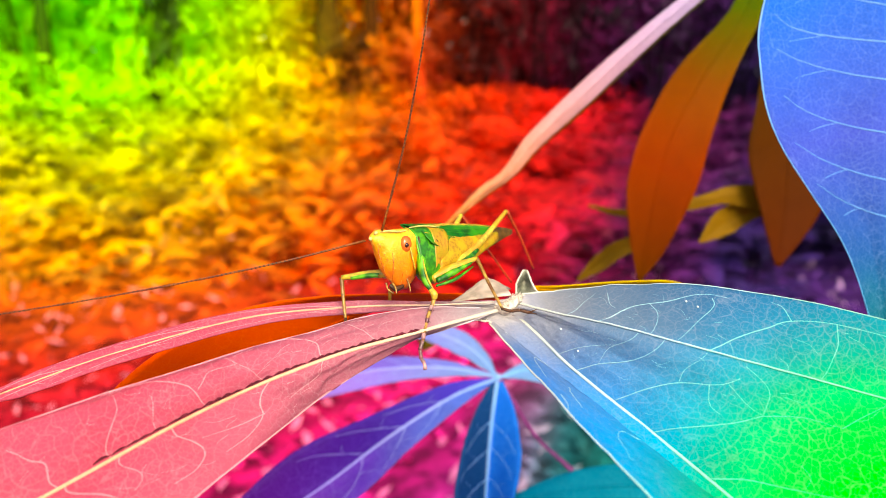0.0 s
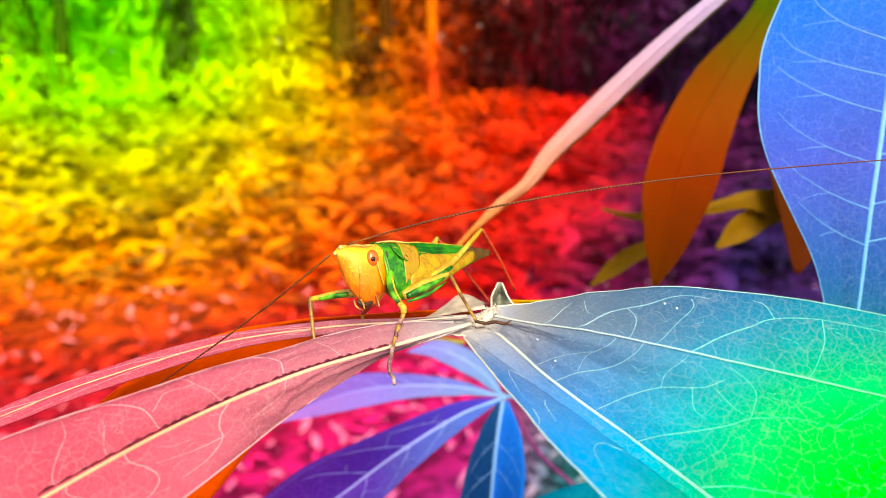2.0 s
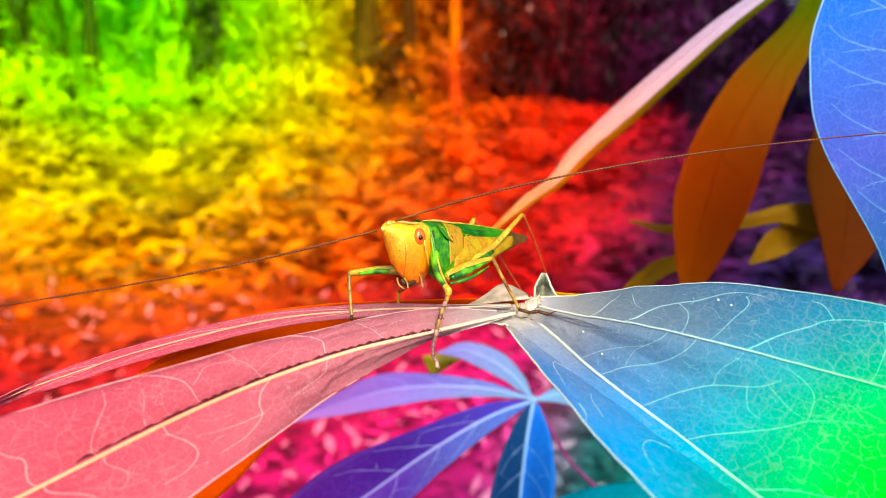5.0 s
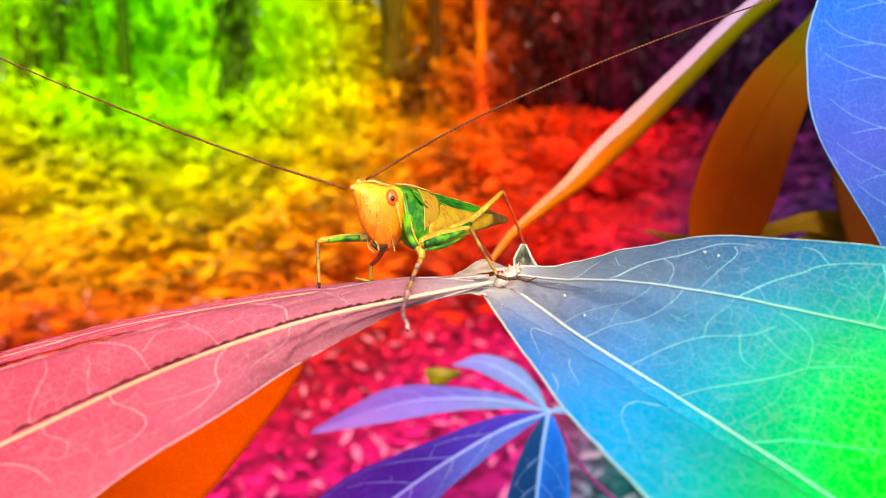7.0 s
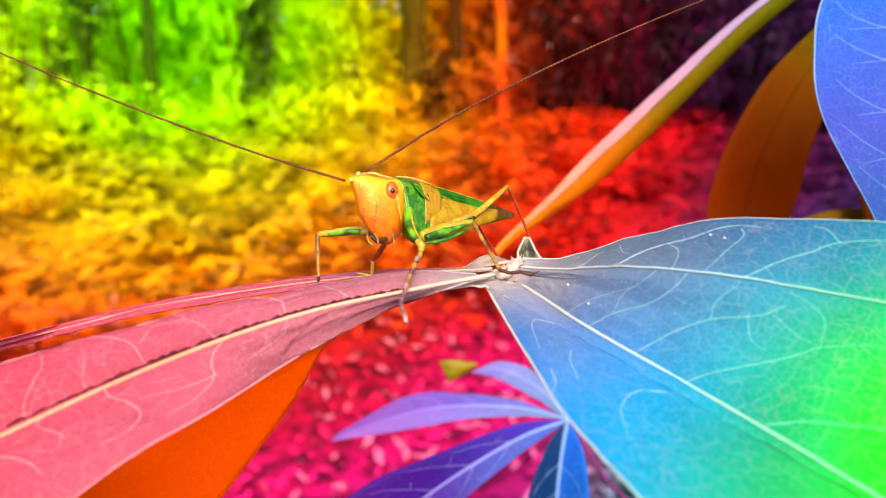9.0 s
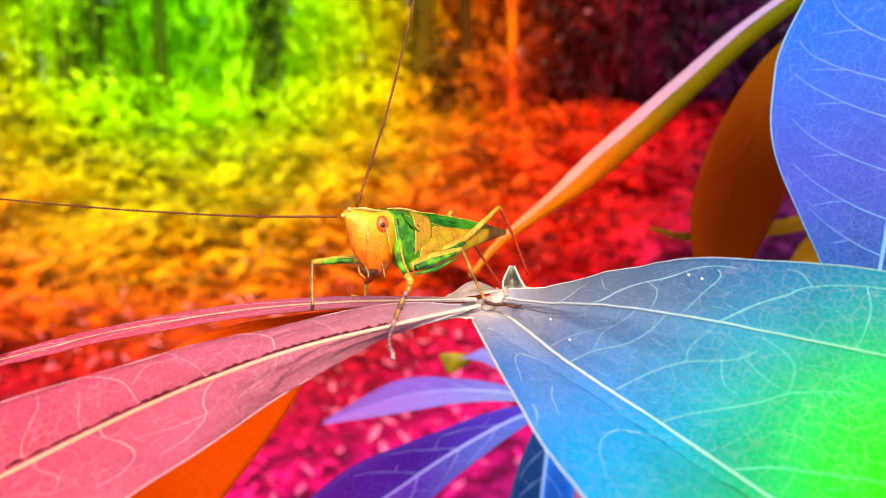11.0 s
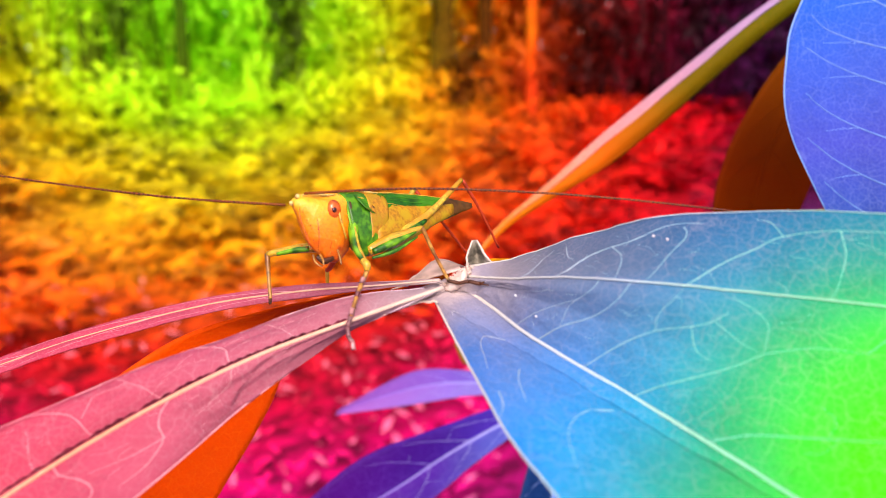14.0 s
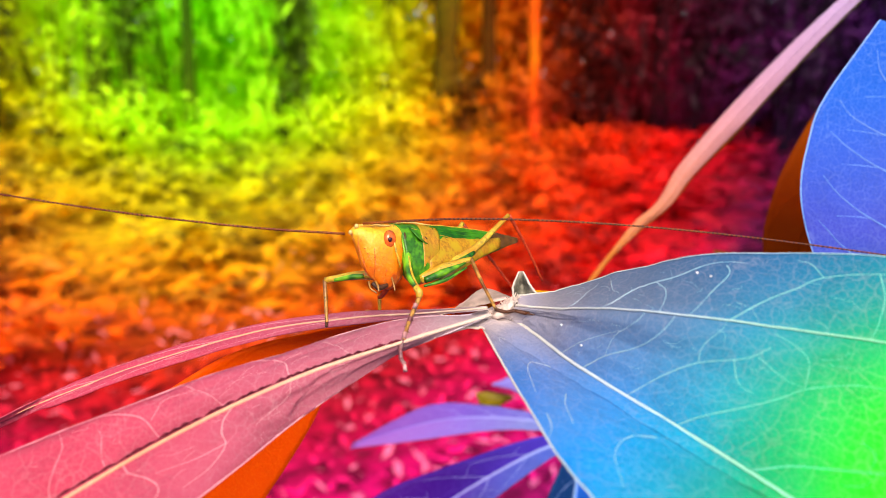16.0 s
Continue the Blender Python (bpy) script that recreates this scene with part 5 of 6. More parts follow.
STALK = plain("stalk_purple", (0.72, 0.30, 0.62), 0.5, 0.3, 0.3, 300)
low_leaf = build_low_leaf()

# a teal leaf lower still, at the edge of the view
TEAL_AT = (0.0744, 0.2195, 0.6531)


def build_teal_leaf():
    leaf = thing("palmate_leaf", "teal leaf lobe under the broad leaf", "leaf", TEAL_AT)
    lobe(leaf, [[(12.6, -8.3, 7.8), (-6.1, 2.0, 7.5), (-29.1, 8.2, -0.2), (-51.8, 9.2, -12.2)],
                [(12.6, -9.3, 4.0), (-6.9, -2.6, 1.8), (-29.8, 3.0, -4.3), (-52.3, 8.0, -12.6)],
                [(12.6, -10.8, -1.7), (-8.0, -8.4, -4.5), (-30.5, -2.4, -8.8), (-52.4, 6.9, -12.8)]],
         (TEAL_LEAF, TEAL_LEAF, TEAL_LEAF), 0.5, (0.2, 0.4, 0.6), 30, 14, 0.4, 5, 36, 0.4, (0.8, 0.6, 0.3), (0.0, 1.0), "teal lobe", 0.2, 0.14)
    return leaf


teal_leaf = build_teal_leaf()

# a small yellow-green leaf tip far under the knot
YELLOW_AT = (-0.0328, 0.2977, 0.6741)
YELLOW = plain("leaf_yellow", (0.72, 0.62, 0.05), 0.5, 0.3, 0.2, 200, None, 0.3)


def build_yellow_leaf():
    leaf = thing("leaf", "small yellow-green leaf tip below the knot", "leaf", YELLOW_AT)
    part("blade", Blade([[(-7, 0, 4), (0, 1, 4.5), (10, 2, 3)], [(-5, 0, -1), (0, -1, 0), (10, 1, 2.4)], [(-3, 0, -6), (1, 0, -4), (10, 2, 1.8)]], 0.2, 3, 41).mesh(14, 8), YELLOW, leaf)
    return leaf


yellow_leaf = build_yellow_leaf()

# ---- the tall blue leaf beside ----


def build_tall_leaf():
    leaf = thing("hanging_leaf", "large blue leaf hanging upright beside the insect", "leaf", TALL_AT)
    a = [(-6.3, 17.3, 56.9), (-13.9, 10.1, 34.0), (-15.1, 5.9, 21.9), (-13.2, -0.3, 6.5), (-4.3, -4.6, -9.3), (5.0, -7.4, -23.8), (11.7, -11.5, -43.1), (17.1, -14.4, -61.6)]
    b = [(7.8, 21.7, 57.7), (3.2, 15.4, 34.4), (2.7, 11.1, 22.0), (4.0, 5.8, 6.1), (8.7, 1.4, -10.3), (13.5, -2.6, -25.0), (16.8, -7.8, -44.5), (18.9, -12.6, -62.5)]
    c = [(21.3, 19.5, 57.3), (20.7, 13.3, 34.2), (20.4, 10.0, 21.9), (20.1, 5.8, 6.1), (19.8, 1.4, -10.3), (19.7, -2.6, -25.0), (19.5, -7.8, -44.5), (19.5, -13.0, -64.0)]
    d = [(42.5, 26.0, 58.6), (45.6, 19.7, 34.7), (47.1, 16.3, 22.0), (46.3, 11.9, 5.6), (42.5, 7.3, -11.2), (35.6, 2.3, -26.2), (27.2, -4.0, -45.9), (20.4, -13.0, -64.0)]
    lobe(leaf, [a, b, c, d], (TALL_LEAF, TALL_RIB, TALL_RIB), 0.667, (0.14, 0.24, 0.34, 0.44, 0.54, 0.64), 70, 30, 0.3, 9, 51, 0.4, (0.9, 0.7, 0.3), (0.0, 1.0), "blue blade with pale arched veins", 0.2, -0.07)
    bm = bmesh.new()
    tube(bm, mm([(21.3, 19.5, 57.3), (33.6, 43.3, 84.2), (65.6, 99.2, 138.5)]), [0.0011, 0.0013, 0.0016], 8, 10)
    part("leaf_stalk", bm, TALL_RIB, leaf, "pale stalk above the blade")
    return leaf


tall_leaf = build_tall_leaf()

# ---- the hanging brown leaf ----


def build_brown_leaf():
    leaf = thing("hanging_leaf", "drooping leaf with brown-orange lobes seen from below", "leaf", BROWN_AT)
    def one(rows, seed, label="", rib=(0.9, 0.6, 0.3)):
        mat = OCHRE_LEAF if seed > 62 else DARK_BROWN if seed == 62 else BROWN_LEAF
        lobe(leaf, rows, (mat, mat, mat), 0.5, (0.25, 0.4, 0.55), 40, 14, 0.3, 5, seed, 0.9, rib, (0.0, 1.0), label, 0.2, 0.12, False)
    one([[(39.7, 35.6, 94.1), (29.3, 24.5, 64.3), (5.2, 12.7, 39.5), (-9.1, 4.4, 16.5), (-16.2, -2.2, -4.2), (-15.1, -8.0, -26.1), (-12.1, -12.4, -42.6)],
         [(43.0, 37.7, 94.5), (36.9, 26.6, 64.4), (17.4, 15.2, 37.3), (4.4, 7.2, 15.1), (-2.8, 0.5, -5.8), (-7.4, -6.4, -27.7), (-11.1, -11.6, -43.3)],
         [(46.8, 35.6, 94.1), (42.8, 24.5, 64.3), (28.6, 13.1, 37.3), (19.0, 4.8, 14.2), (12.5, -1.8, -6.6), (-0.3, -9.2, -30.5), (-10.8, -12.7, -43.4)]], 61, "long brown-orange lobe")
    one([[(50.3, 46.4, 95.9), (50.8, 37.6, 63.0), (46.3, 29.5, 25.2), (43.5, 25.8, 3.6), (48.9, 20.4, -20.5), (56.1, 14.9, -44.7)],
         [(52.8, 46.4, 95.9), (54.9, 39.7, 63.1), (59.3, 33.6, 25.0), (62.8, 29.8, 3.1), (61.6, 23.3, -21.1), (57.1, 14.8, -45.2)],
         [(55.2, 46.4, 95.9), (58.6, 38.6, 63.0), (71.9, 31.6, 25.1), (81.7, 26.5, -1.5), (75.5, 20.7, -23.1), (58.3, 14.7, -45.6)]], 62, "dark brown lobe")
    one([[(58.6, 33.2, -11.4), (39.4, 32.9, -12.6), (22.8, 31.5, -17.5), (-6.4, 31.2, -22.7), (-24.2, 32.7, -20.9)],
         [(58.6, 31.9, -16.3), (39.0, 30.9, -16.1), (22.4, 29.9, -19.8), (-6.4, 30.7, -24.4), (-24.2, 32.6, -21.4)],
         [(58.6, 29.2, -26.2), (39.4, 30.7, -20.5), (22.8, 30.1, -23.0), (-6.4, 30.3, -26.2), (-24.2, 32.4, -21.9)]], 63, "narrow ochre lobe", (0.5, 0.3))
    one([[(58.7, 35.5, -14.4), (48.4, 34.5, -18.1), (34.2, 32.6, -25.1), (26.7, 29.3, -37.6)],
         [(59.3, 33.8, -20.6), (50.6, 35.0, -24.0), (38.9, 33.2, -30.5), (27.2, 29.1, -38.1)],
         [(59.8, 32.5, -25.6), (52.3, 31.9, -27.6), (40.7, 30.1, -34.3), (27.7, 29.0, -38.6)]], 64, "small ochre lobe", (0.5, 0.3))
    one([[(-0.7, 30.1, -34.3), (-12.3, 29.1, -38.1), (-21.4, 27.3, -45.1), (-29.1, 24.8, -54.3)],
         [(-0.2, 29.5, -36.8), (-10.8, 29.2, -41.8), (-18.6, 27.6, -47.8), (-28.6, 24.7, -54.8)],
         [(0.3, 28.5, -40.6), (-8.4, 27.4, -44.6), (-16.7, 25.9, -50.1), (-28.1, 24.5, -55.3)]], 65, "small ochre lobe", (0.5, 0.3))
    return leaf


brown_leaf = build_brown_leaf()

# ---- the pale folded leaf on its long stalk ----


def build_stem():
    """The upright stem from which the leaves grow, beside the view."""
    stem = thing("plant_stem", "upright green-brown stem that carries the leaves", "plant stem", (0.265, 0.305, 0.0))
    bm = bmesh.new()
    tube(bm, [(0.01, 0.01, -0.03), (0.0, 0.0, 0.35), (0.004, -0.004, 0.7), (-0.004, 0.0, 1.12)], [0.011, 0.009, 0.008, 0.006], 14, 24)
    for v in bm.verts:
        v.co += 0.0006 * noise.noise_vector(v.co * 120)
    part("stem", bm, BARK, stem)
    for z in (0.40, 0.62, 0.84, 0.98, 1.05):
        bm = bmesh.new()
        bmesh.ops.create_icosphere(bm, subdivisions=2, radius=0.0105)
        bmesh.ops.scale(bm, verts=bm.verts, vec=(1, 1, 0.5))
        bmesh.ops.translate(bm, verts=bm.verts, vec=(0, 0, z))
        part("node", bm, BARK, stem)
    return stem


plant_stem = build_stem()


def stalk(parent, anchor, points, end, radius, material, label):
    """A leaf stalk from places in millimetres beside the anchor to a place of the stem."""
    last = (Vector(end) - Vector(anchor)) * 1000
    bm = bmesh.new()
    mid = (Vector(points[-1]) + last) / 2 + Vector((0, 0, 12))
    tube(bm, mm([*points, mid, last]), [radius * 0.001] * 3, 8, 20)
    part("leaf_stalk", bm, material, parent, label)


def build_strap():
    leaf = thing("folded_leaf", "long narrow leaf lobe folded edge-on, pink to lavender", "leaf", STRAP_AT)
    a = [(-39.5, -8.1, -37.8), (-30.0, -7.2, -26.7), (-19.9, -4.3, -16.0), (-11.7, -2.6, -9.8), (-3.9, 0.3, 1.1), (8.8, 3.8, 14.1), (27.3, 8.2, 30.5), (49.7, 12.9, 48.0), (92.2, 26.2, 78.3)]
    b = [(-38.8, -9.2, -38.1), (-29.5, -9.3, -26.9), (-19.1, -7.7, -17.2), (-9.8, -8.0, -10.5), (-1.1, -6.1, 0.3), (11.6, -3.0, 12.0), (29.0, 2.2, 27.7), (52.2, 9.3, 46.5), (93.2, 23.6, 76.3)]
    c = [(-38.3, -8.4, -39.0), (-28.9, -7.5, -27.9), (-17.6, -5.1, -19.2), (-6.8, -3.1, -11.7), (3.1, -0.4, -1.5), (16.6, 2.5, 9.4), (33.5, 6.7, 24.9), (56.9, 12.2, 45.6), (96.2, 25.4, 75.4)]
    a, c = [tuple(Vector(p).lerp(Vector(r), 0.11)) for p, r in zip(a, c)], [tuple(Vector(r).lerp(Vector(p), 0.11)) for p, r in zip(a, c)]
    b = [tuple(Vector(q).lerp((Vector(p) + Vector(r)) / 2, 0.7)) for p, q, r in zip(a, b, c)]
    lobe(leaf, [a, b, c], (STALK_LEAF, STALK_LEAF, STALK_LEAF), 0.5, (), 60, 12, 0.2, 6, 71, 0.5, (0.5, 0.6, 0.8), (0.0, 1.0), "pale pink blade")
    wide = (0.5, 1.6, 3.0, 5.0, 7.5, 7.5, 7.0, 6.5, 5.0)
    d = [(x - 0.2, y + 0.3, z - 0.1) for x, y, z in c]
    e = [(x + 0.10 * w, y + 0.5 * w, z - 0.16 * w) for (x, y, z), w in zip(c, wide)]
    g = [(x + 0.04 * w, y + w, z - 0.04 * w) for (x, y, z), w in zip(c, wide)]
    part("under_fold", Blade([d, e, g], 0.0, 3, 72).mesh(40, 8), FOLD_LEAF, leaf, "olive and orange underside of the fold")
    return leaf


strap_leaf = build_strap()
stalk(strap_leaf, STRAP_AT, [(93.2, 23.6, 76.3), (109.8, 31.8, 87.7)], (0.265, 0.305, 0.98), 1.1, STALK_LEAF, "pale stalk")
stalk(brown_leaf, BROWN_AT, [(44.2, 37.1, 92.2), (51.6, 44.7, 108.9)], (0.265, 0.305, 0.98), 1.3, BROWN_LEAF, "brown stalk")
stalk(tall_leaf, TALL_AT, [(65.6, 99.2, 138.5), (85.5, 127.0, 164.8)], (0.265, 0.305, 1.05), 1.6, TALL_RIB, "blue stalk")
stalk(brown_leaf, BROWN_AT, [(57.8, 31.9, -16.3), (73.2, 32.5, -17.7)], (0.265, 0.305, 0.84), 0.9, OCHRE_LEAF, "thin ochre stalk")


# ---- what moves ----
def motions():
    walk(main_leaf, [
    (0, pose(0.0176, 0.1437, 0.7542, 0.01, 0.01, 0.00)),
    (0.5, pose(0.0150, 0.1439, 0.7505, -1.07, -1.46, 0.67)),
    (1, pose(0.0158, 0.1428, 0.7503, -1.30, -0.75, 1.03)),
    (1.5, pose(0.0145, 0.1427, 0.7504, -2.37, -1.68, 1.39)),
    (2, pose(0.0126, 0.1416, 0.7529, -3.79, -2.45, 1.82)),
    (2.5, pose(0.0105, 0.1417, 0.7531, -3.85, -2.97, 2.62)),
    (3, pose(0.0149, 0.1412, 0.7526, -2.54, -2.64, 2.15)),
    (3.5, pose(0.0166, 0.1421, 0.7515, -2.37, -1.98, 1.84)),
    (4, pose(0.0180, 0.1428, 0.7521, -2.25, -1.22, 1.44)),
    (6.5, pose(0.0173, 0.1438, 0.7502, -6.52, -1.48, 3.42)),
    (7, pose(0.0148, 0.1424, 0.7519, -6.94, -2.18, 4.02)),
    (7.5, pose(0.0145, 0.1425, 0.7517, -7.12, -2.82, 3.97)),
    (8, pose(0.0143, 0.1423, 0.7518, -7.72, -3.44, 3.83)),
    (8.5, pose(0.0139, 0.1414, 0.7535, -8.05, -3.32, 3.97)),
    (9, pose(0.0138, 0.1420, 0.7524, -8.80, -3.32, 4.18)),
    (11.5, pose(0.0176, 0.1433, 0.7525, -6.91, -2.74, 6.53)),
    (12, pose(0.0154, 0.1437, 0.7481, -6.83, -4.30, 7.97)),
    (12.5, pose(0.0164, 0.1445, 0.7495, -5.87, -3.85, 8.02)),
    (13, pose(0.0126, 0.1418, 0.7515, -3.45, -6.84, 8.64)),
    (13.5, pose(0.0108, 0.1390, 0.7553, -2.49, -8.32, 8.16)),
    (14, pose(0.0122, 0.1401, 0.7528, -3.12, -9.21, 7.61)),
    (14.5, pose(0.0161, 0.1426, 0.7528, -2.89, -7.64, 6.68)),
    (15, pose(0.0152, 0.1426, 0.7536, -3.55, -8.17, 6.30)),
    (15.5, pose(0.0169, 0.1442, 0.7507, -4.60, -7.75, 5.61)),
    (16, pose(0.0161, 0.1440, 0.7506, -4.40, -7.84, 5.92)),
])
    walk(flap_lobe, [
    (0, pose(0.00000, 0.00000, 0.00000, 0.00, -0.00, 0.00)),
    (0.5, pose(0.00001, -0.00004, 0.00010, 0.45, -0.43, -0.24)),
    (1, pose(0.00005, -0.00018, 0.00041, 1.81, -1.70, -0.97)),
    (1.5, pose(0.00002, -0.00009, 0.00021, 0.90, -0.86, -0.48)),
    (2, pose(0.00008, -0.00037, 0.00082, 3.66, -3.38, -2.01)),
    (2.5, pose(0.00008, -0.00042, 0.00091, 4.13, -3.79, -2.27)),
    (3, pose(0.00006, -0.00027, 0.00061, 2.74, -2.55, -1.49)),
    (3.5, pose(0.00005, -0.00018, 0.00041, 1.81, -1.70, -0.97)),
    (4, pose(0.00006, -0.00027, 0.00061, 2.74, -2.55, -1.49)),
    (6.5, pose(0.00001, -0.00142, 0.00260, 12.68, -10.62, -7.51)),
    (7, pose(-0.00006, -0.00175, 0.00306, 15.29, -12.43, -9.22)),
    (7.5, pose(-0.00007, -0.00179, 0.00310, 15.57, -12.62, -9.41)),
    (8, pose(-0.00022, -0.00229, 0.00374, 19.53, -15.11, -12.11)),
    (8.5, pose(-0.00043, -0.00285, 0.00434, 23.77, -17.47, -15.09)),
    (9, pose(-0.00033, -0.00259, 0.00407, 21.82, -16.42, -13.70)),
    (11.5, pose(-0.00006, -0.00175, 0.00306, 15.29, -12.43, -9.22)),
    (12, pose(-0.00001, -0.00153, 0.00276, 13.54, -11.23, -8.07)),
    (12.5, pose(-0.00004, -0.00166, 0.00294, 14.58, -11.95, -8.75)),
    (13, pose(0.00001, -0.00145, 0.00264, 12.90, -10.78, -7.65)),
    (13.5, pose(-0.00010, -0.00190, 0.00326, 16.50, -13.23, -10.04)),
    (14, pose(-0.00009, -0.00185, 0.00319, 16.08, -12.96, -9.75)),
    (14.5, pose(-0.00008, -0.00183, 0.00317, 15.96, -12.88, -9.67)),
    (15, pose(-0.00010, -0.00190, 0.00326, 16.49, -13.22, -10.03)),
    (15.5, pose(-0.00007, -0.00179, 0.00311, 15.60, -12.64, -9.43)),
    (16, pose(-0.00009, -0.00185, 0.00319, 16.08, -12.96, -9.75)),
])
    walk(narrow_lobe, [
    (0, pose(0.00000, 0.00000, 0.00000, 0.00, 0.00, 0.00)),
    (0.5, pose(0.00008, -0.00007, 0.00005, 0.32, -0.38, -0.96)),
    (1, pose(0.00015, -0.00014, 0.00011, 0.64, -0.75, -1.92)),
    (1.5, pose(0.00023, -0.00021, 0.00016, 0.96, -1.13, -2.88)),
    (2, pose(0.00030, -0.00028, 0.00021, 1.28, -1.50, -3.84)),
    (2.5, pose(0.00037, -0.00036, 0.00026, 1.60, -1.88, -4.80)),
    (3, pose(0.00044, -0.00043, 0.00032, 1.92, -2.26, -5.76)),
    (3.5, pose(0.00051, -0.00051, 0.00037, 2.24, -2.63, -6.72)),
    (4, pose(0.00058, -0.00059, 0.00042, 2.56, -3.01, -7.68)),
    (6.5, pose(0.00098, -0.00102, -0.00031, -5.71, -2.45, -12.91)),
    (7, pose(0.00105, -0.00112, -0.00045, -7.37, -2.34, -13.96)),
    (7.5, pose(0.00118, -0.00130, -0.00045, -6.71, -1.62, -16.03)),
    (8, pose(0.00130, -0.00149, -0.00044, -6.06, -0.90, -18.10)),
    (8.5, pose(0.00141, -0.00168, -0.00044, -5.40, -0.18, -20.17)),
    (9, pose(0.00152, -0.00187, -0.00044, -4.75, 0.54, -22.24)),
    (11.5, pose(0.00105, -0.00112, -0.00042, -3.73, 1.53, -14.14)),
    (12, pose(0.00105, -0.00112, -0.00042, -3.44, 1.88, -14.19)),
    (12.5, pose(0.00105, -0.00113, -0.00042, -3.14, 2.22, -14.25)),
    (13, pose(0.00106, -0.00113, -0.00042, -2.85, 2.56, -14.30)),
    (13.5, pose(0.00106, -0.00114, -0.00042, -2.56, 2.90, -14.36)),
    (14, pose(0.00106, -0.00114, -0.00042, -2.27, 3.24, -14.42)),
    (14.5, pose(0.00107, -0.00114, -0.00027, -0.89, 2.74, -14.34)),
    (15, pose(0.00106, -0.00114, -0.00012, 0.48, 2.25, -14.26)),
    (15.5, pose(0.00106, -0.00114, 0.00003, 1.86, 1.75, -14.18)),
    (16, pose(0.00105, -0.00114, 0.00018, 3.23, 1.25, -14.10)),
])
    walk(insect, [
    (0, pose(0.0176, 0.1437, 0.7542, -0.00, -0.48, -0.04)),
    (0.5, pose(0.0152, 0.1431, 0.7509, -1.21, -4.38, -1.06)),
    (1, pose(0.0159, 0.1422, 0.7506, -2.21, -3.61, -0.79)),
    (1.5, pose(0.0148, 0.1423, 0.7504, -3.72, -4.33, -0.50)),
    (2, pose(0.0128, 0.1407, 0.7529, -6.41, -4.02, 0.75)),
    (2.5, pose(0.0102, 0.1406, 0.7532, -7.08, -2.63, 5.02)),
    (3, pose(0.0147, 0.1408, 0.7527, -4.40, -2.75, 3.40)),
    (3.5, pose(0.0163, 0.1422, 0.7515, -4.29, -1.96, 3.13)),
    (4, pose(0.0177, 0.1431, 0.7522, -2.58, -1.36, 2.40)),
    (6.5, pose(0.0168, 0.1435, 0.7506, -7.02, 1.89, 4.99)),
    (7, pose(0.0145, 0.1417, 0.7523, -7.76, 1.55, 5.47)),
    (7.5, pose(0.0142, 0.1419, 0.7520, -7.62, 1.33, 5.59)),
    (8, pose(0.0140, 0.1413, 0.7522, -7.52, 1.09, 5.31)),
    (8.5, pose(0.0137, 0.1403, 0.7539, -7.71, 1.66, 5.60)),
    (9, pose(0.0135, 0.1408, 0.7527, -8.22, 1.92, 5.59)),
    (11.5, pose(0.0177, 0.1444, 0.7527, -3.67, 2.25, 5.19)),
    (12, pose(0.0156, 0.1451, 0.7482, -5.15, 0.01, 5.85)),
    (12.5, pose(0.0165, 0.1459, 0.7494, -4.96, 1.12, 6.25)),
    (13, pose(0.0128, 0.1433, 0.7517, -2.33, -1.25, 7.37)),
    (13.5, pose(0.0111, 0.1396, 0.7557, -1.25, -1.36, 7.80)),
    (14, pose(0.0123, 0.1410, 0.7530, -2.28, -2.67, 7.60)),
    (14.5, pose(0.0163, 0.1437, 0.7529, -1.83, -2.07, 5.89)),
    (15, pose(0.0156, 0.1434, 0.7539, -1.79, -2.78, 5.02)),
    (15.5, pose(0.0171, 0.1456, 0.7507, -3.13, -2.40, 4.53)),
    (16, pose(0.0163, 0.1453, 0.7505, -3.52, -2.51, 4.74)),
])
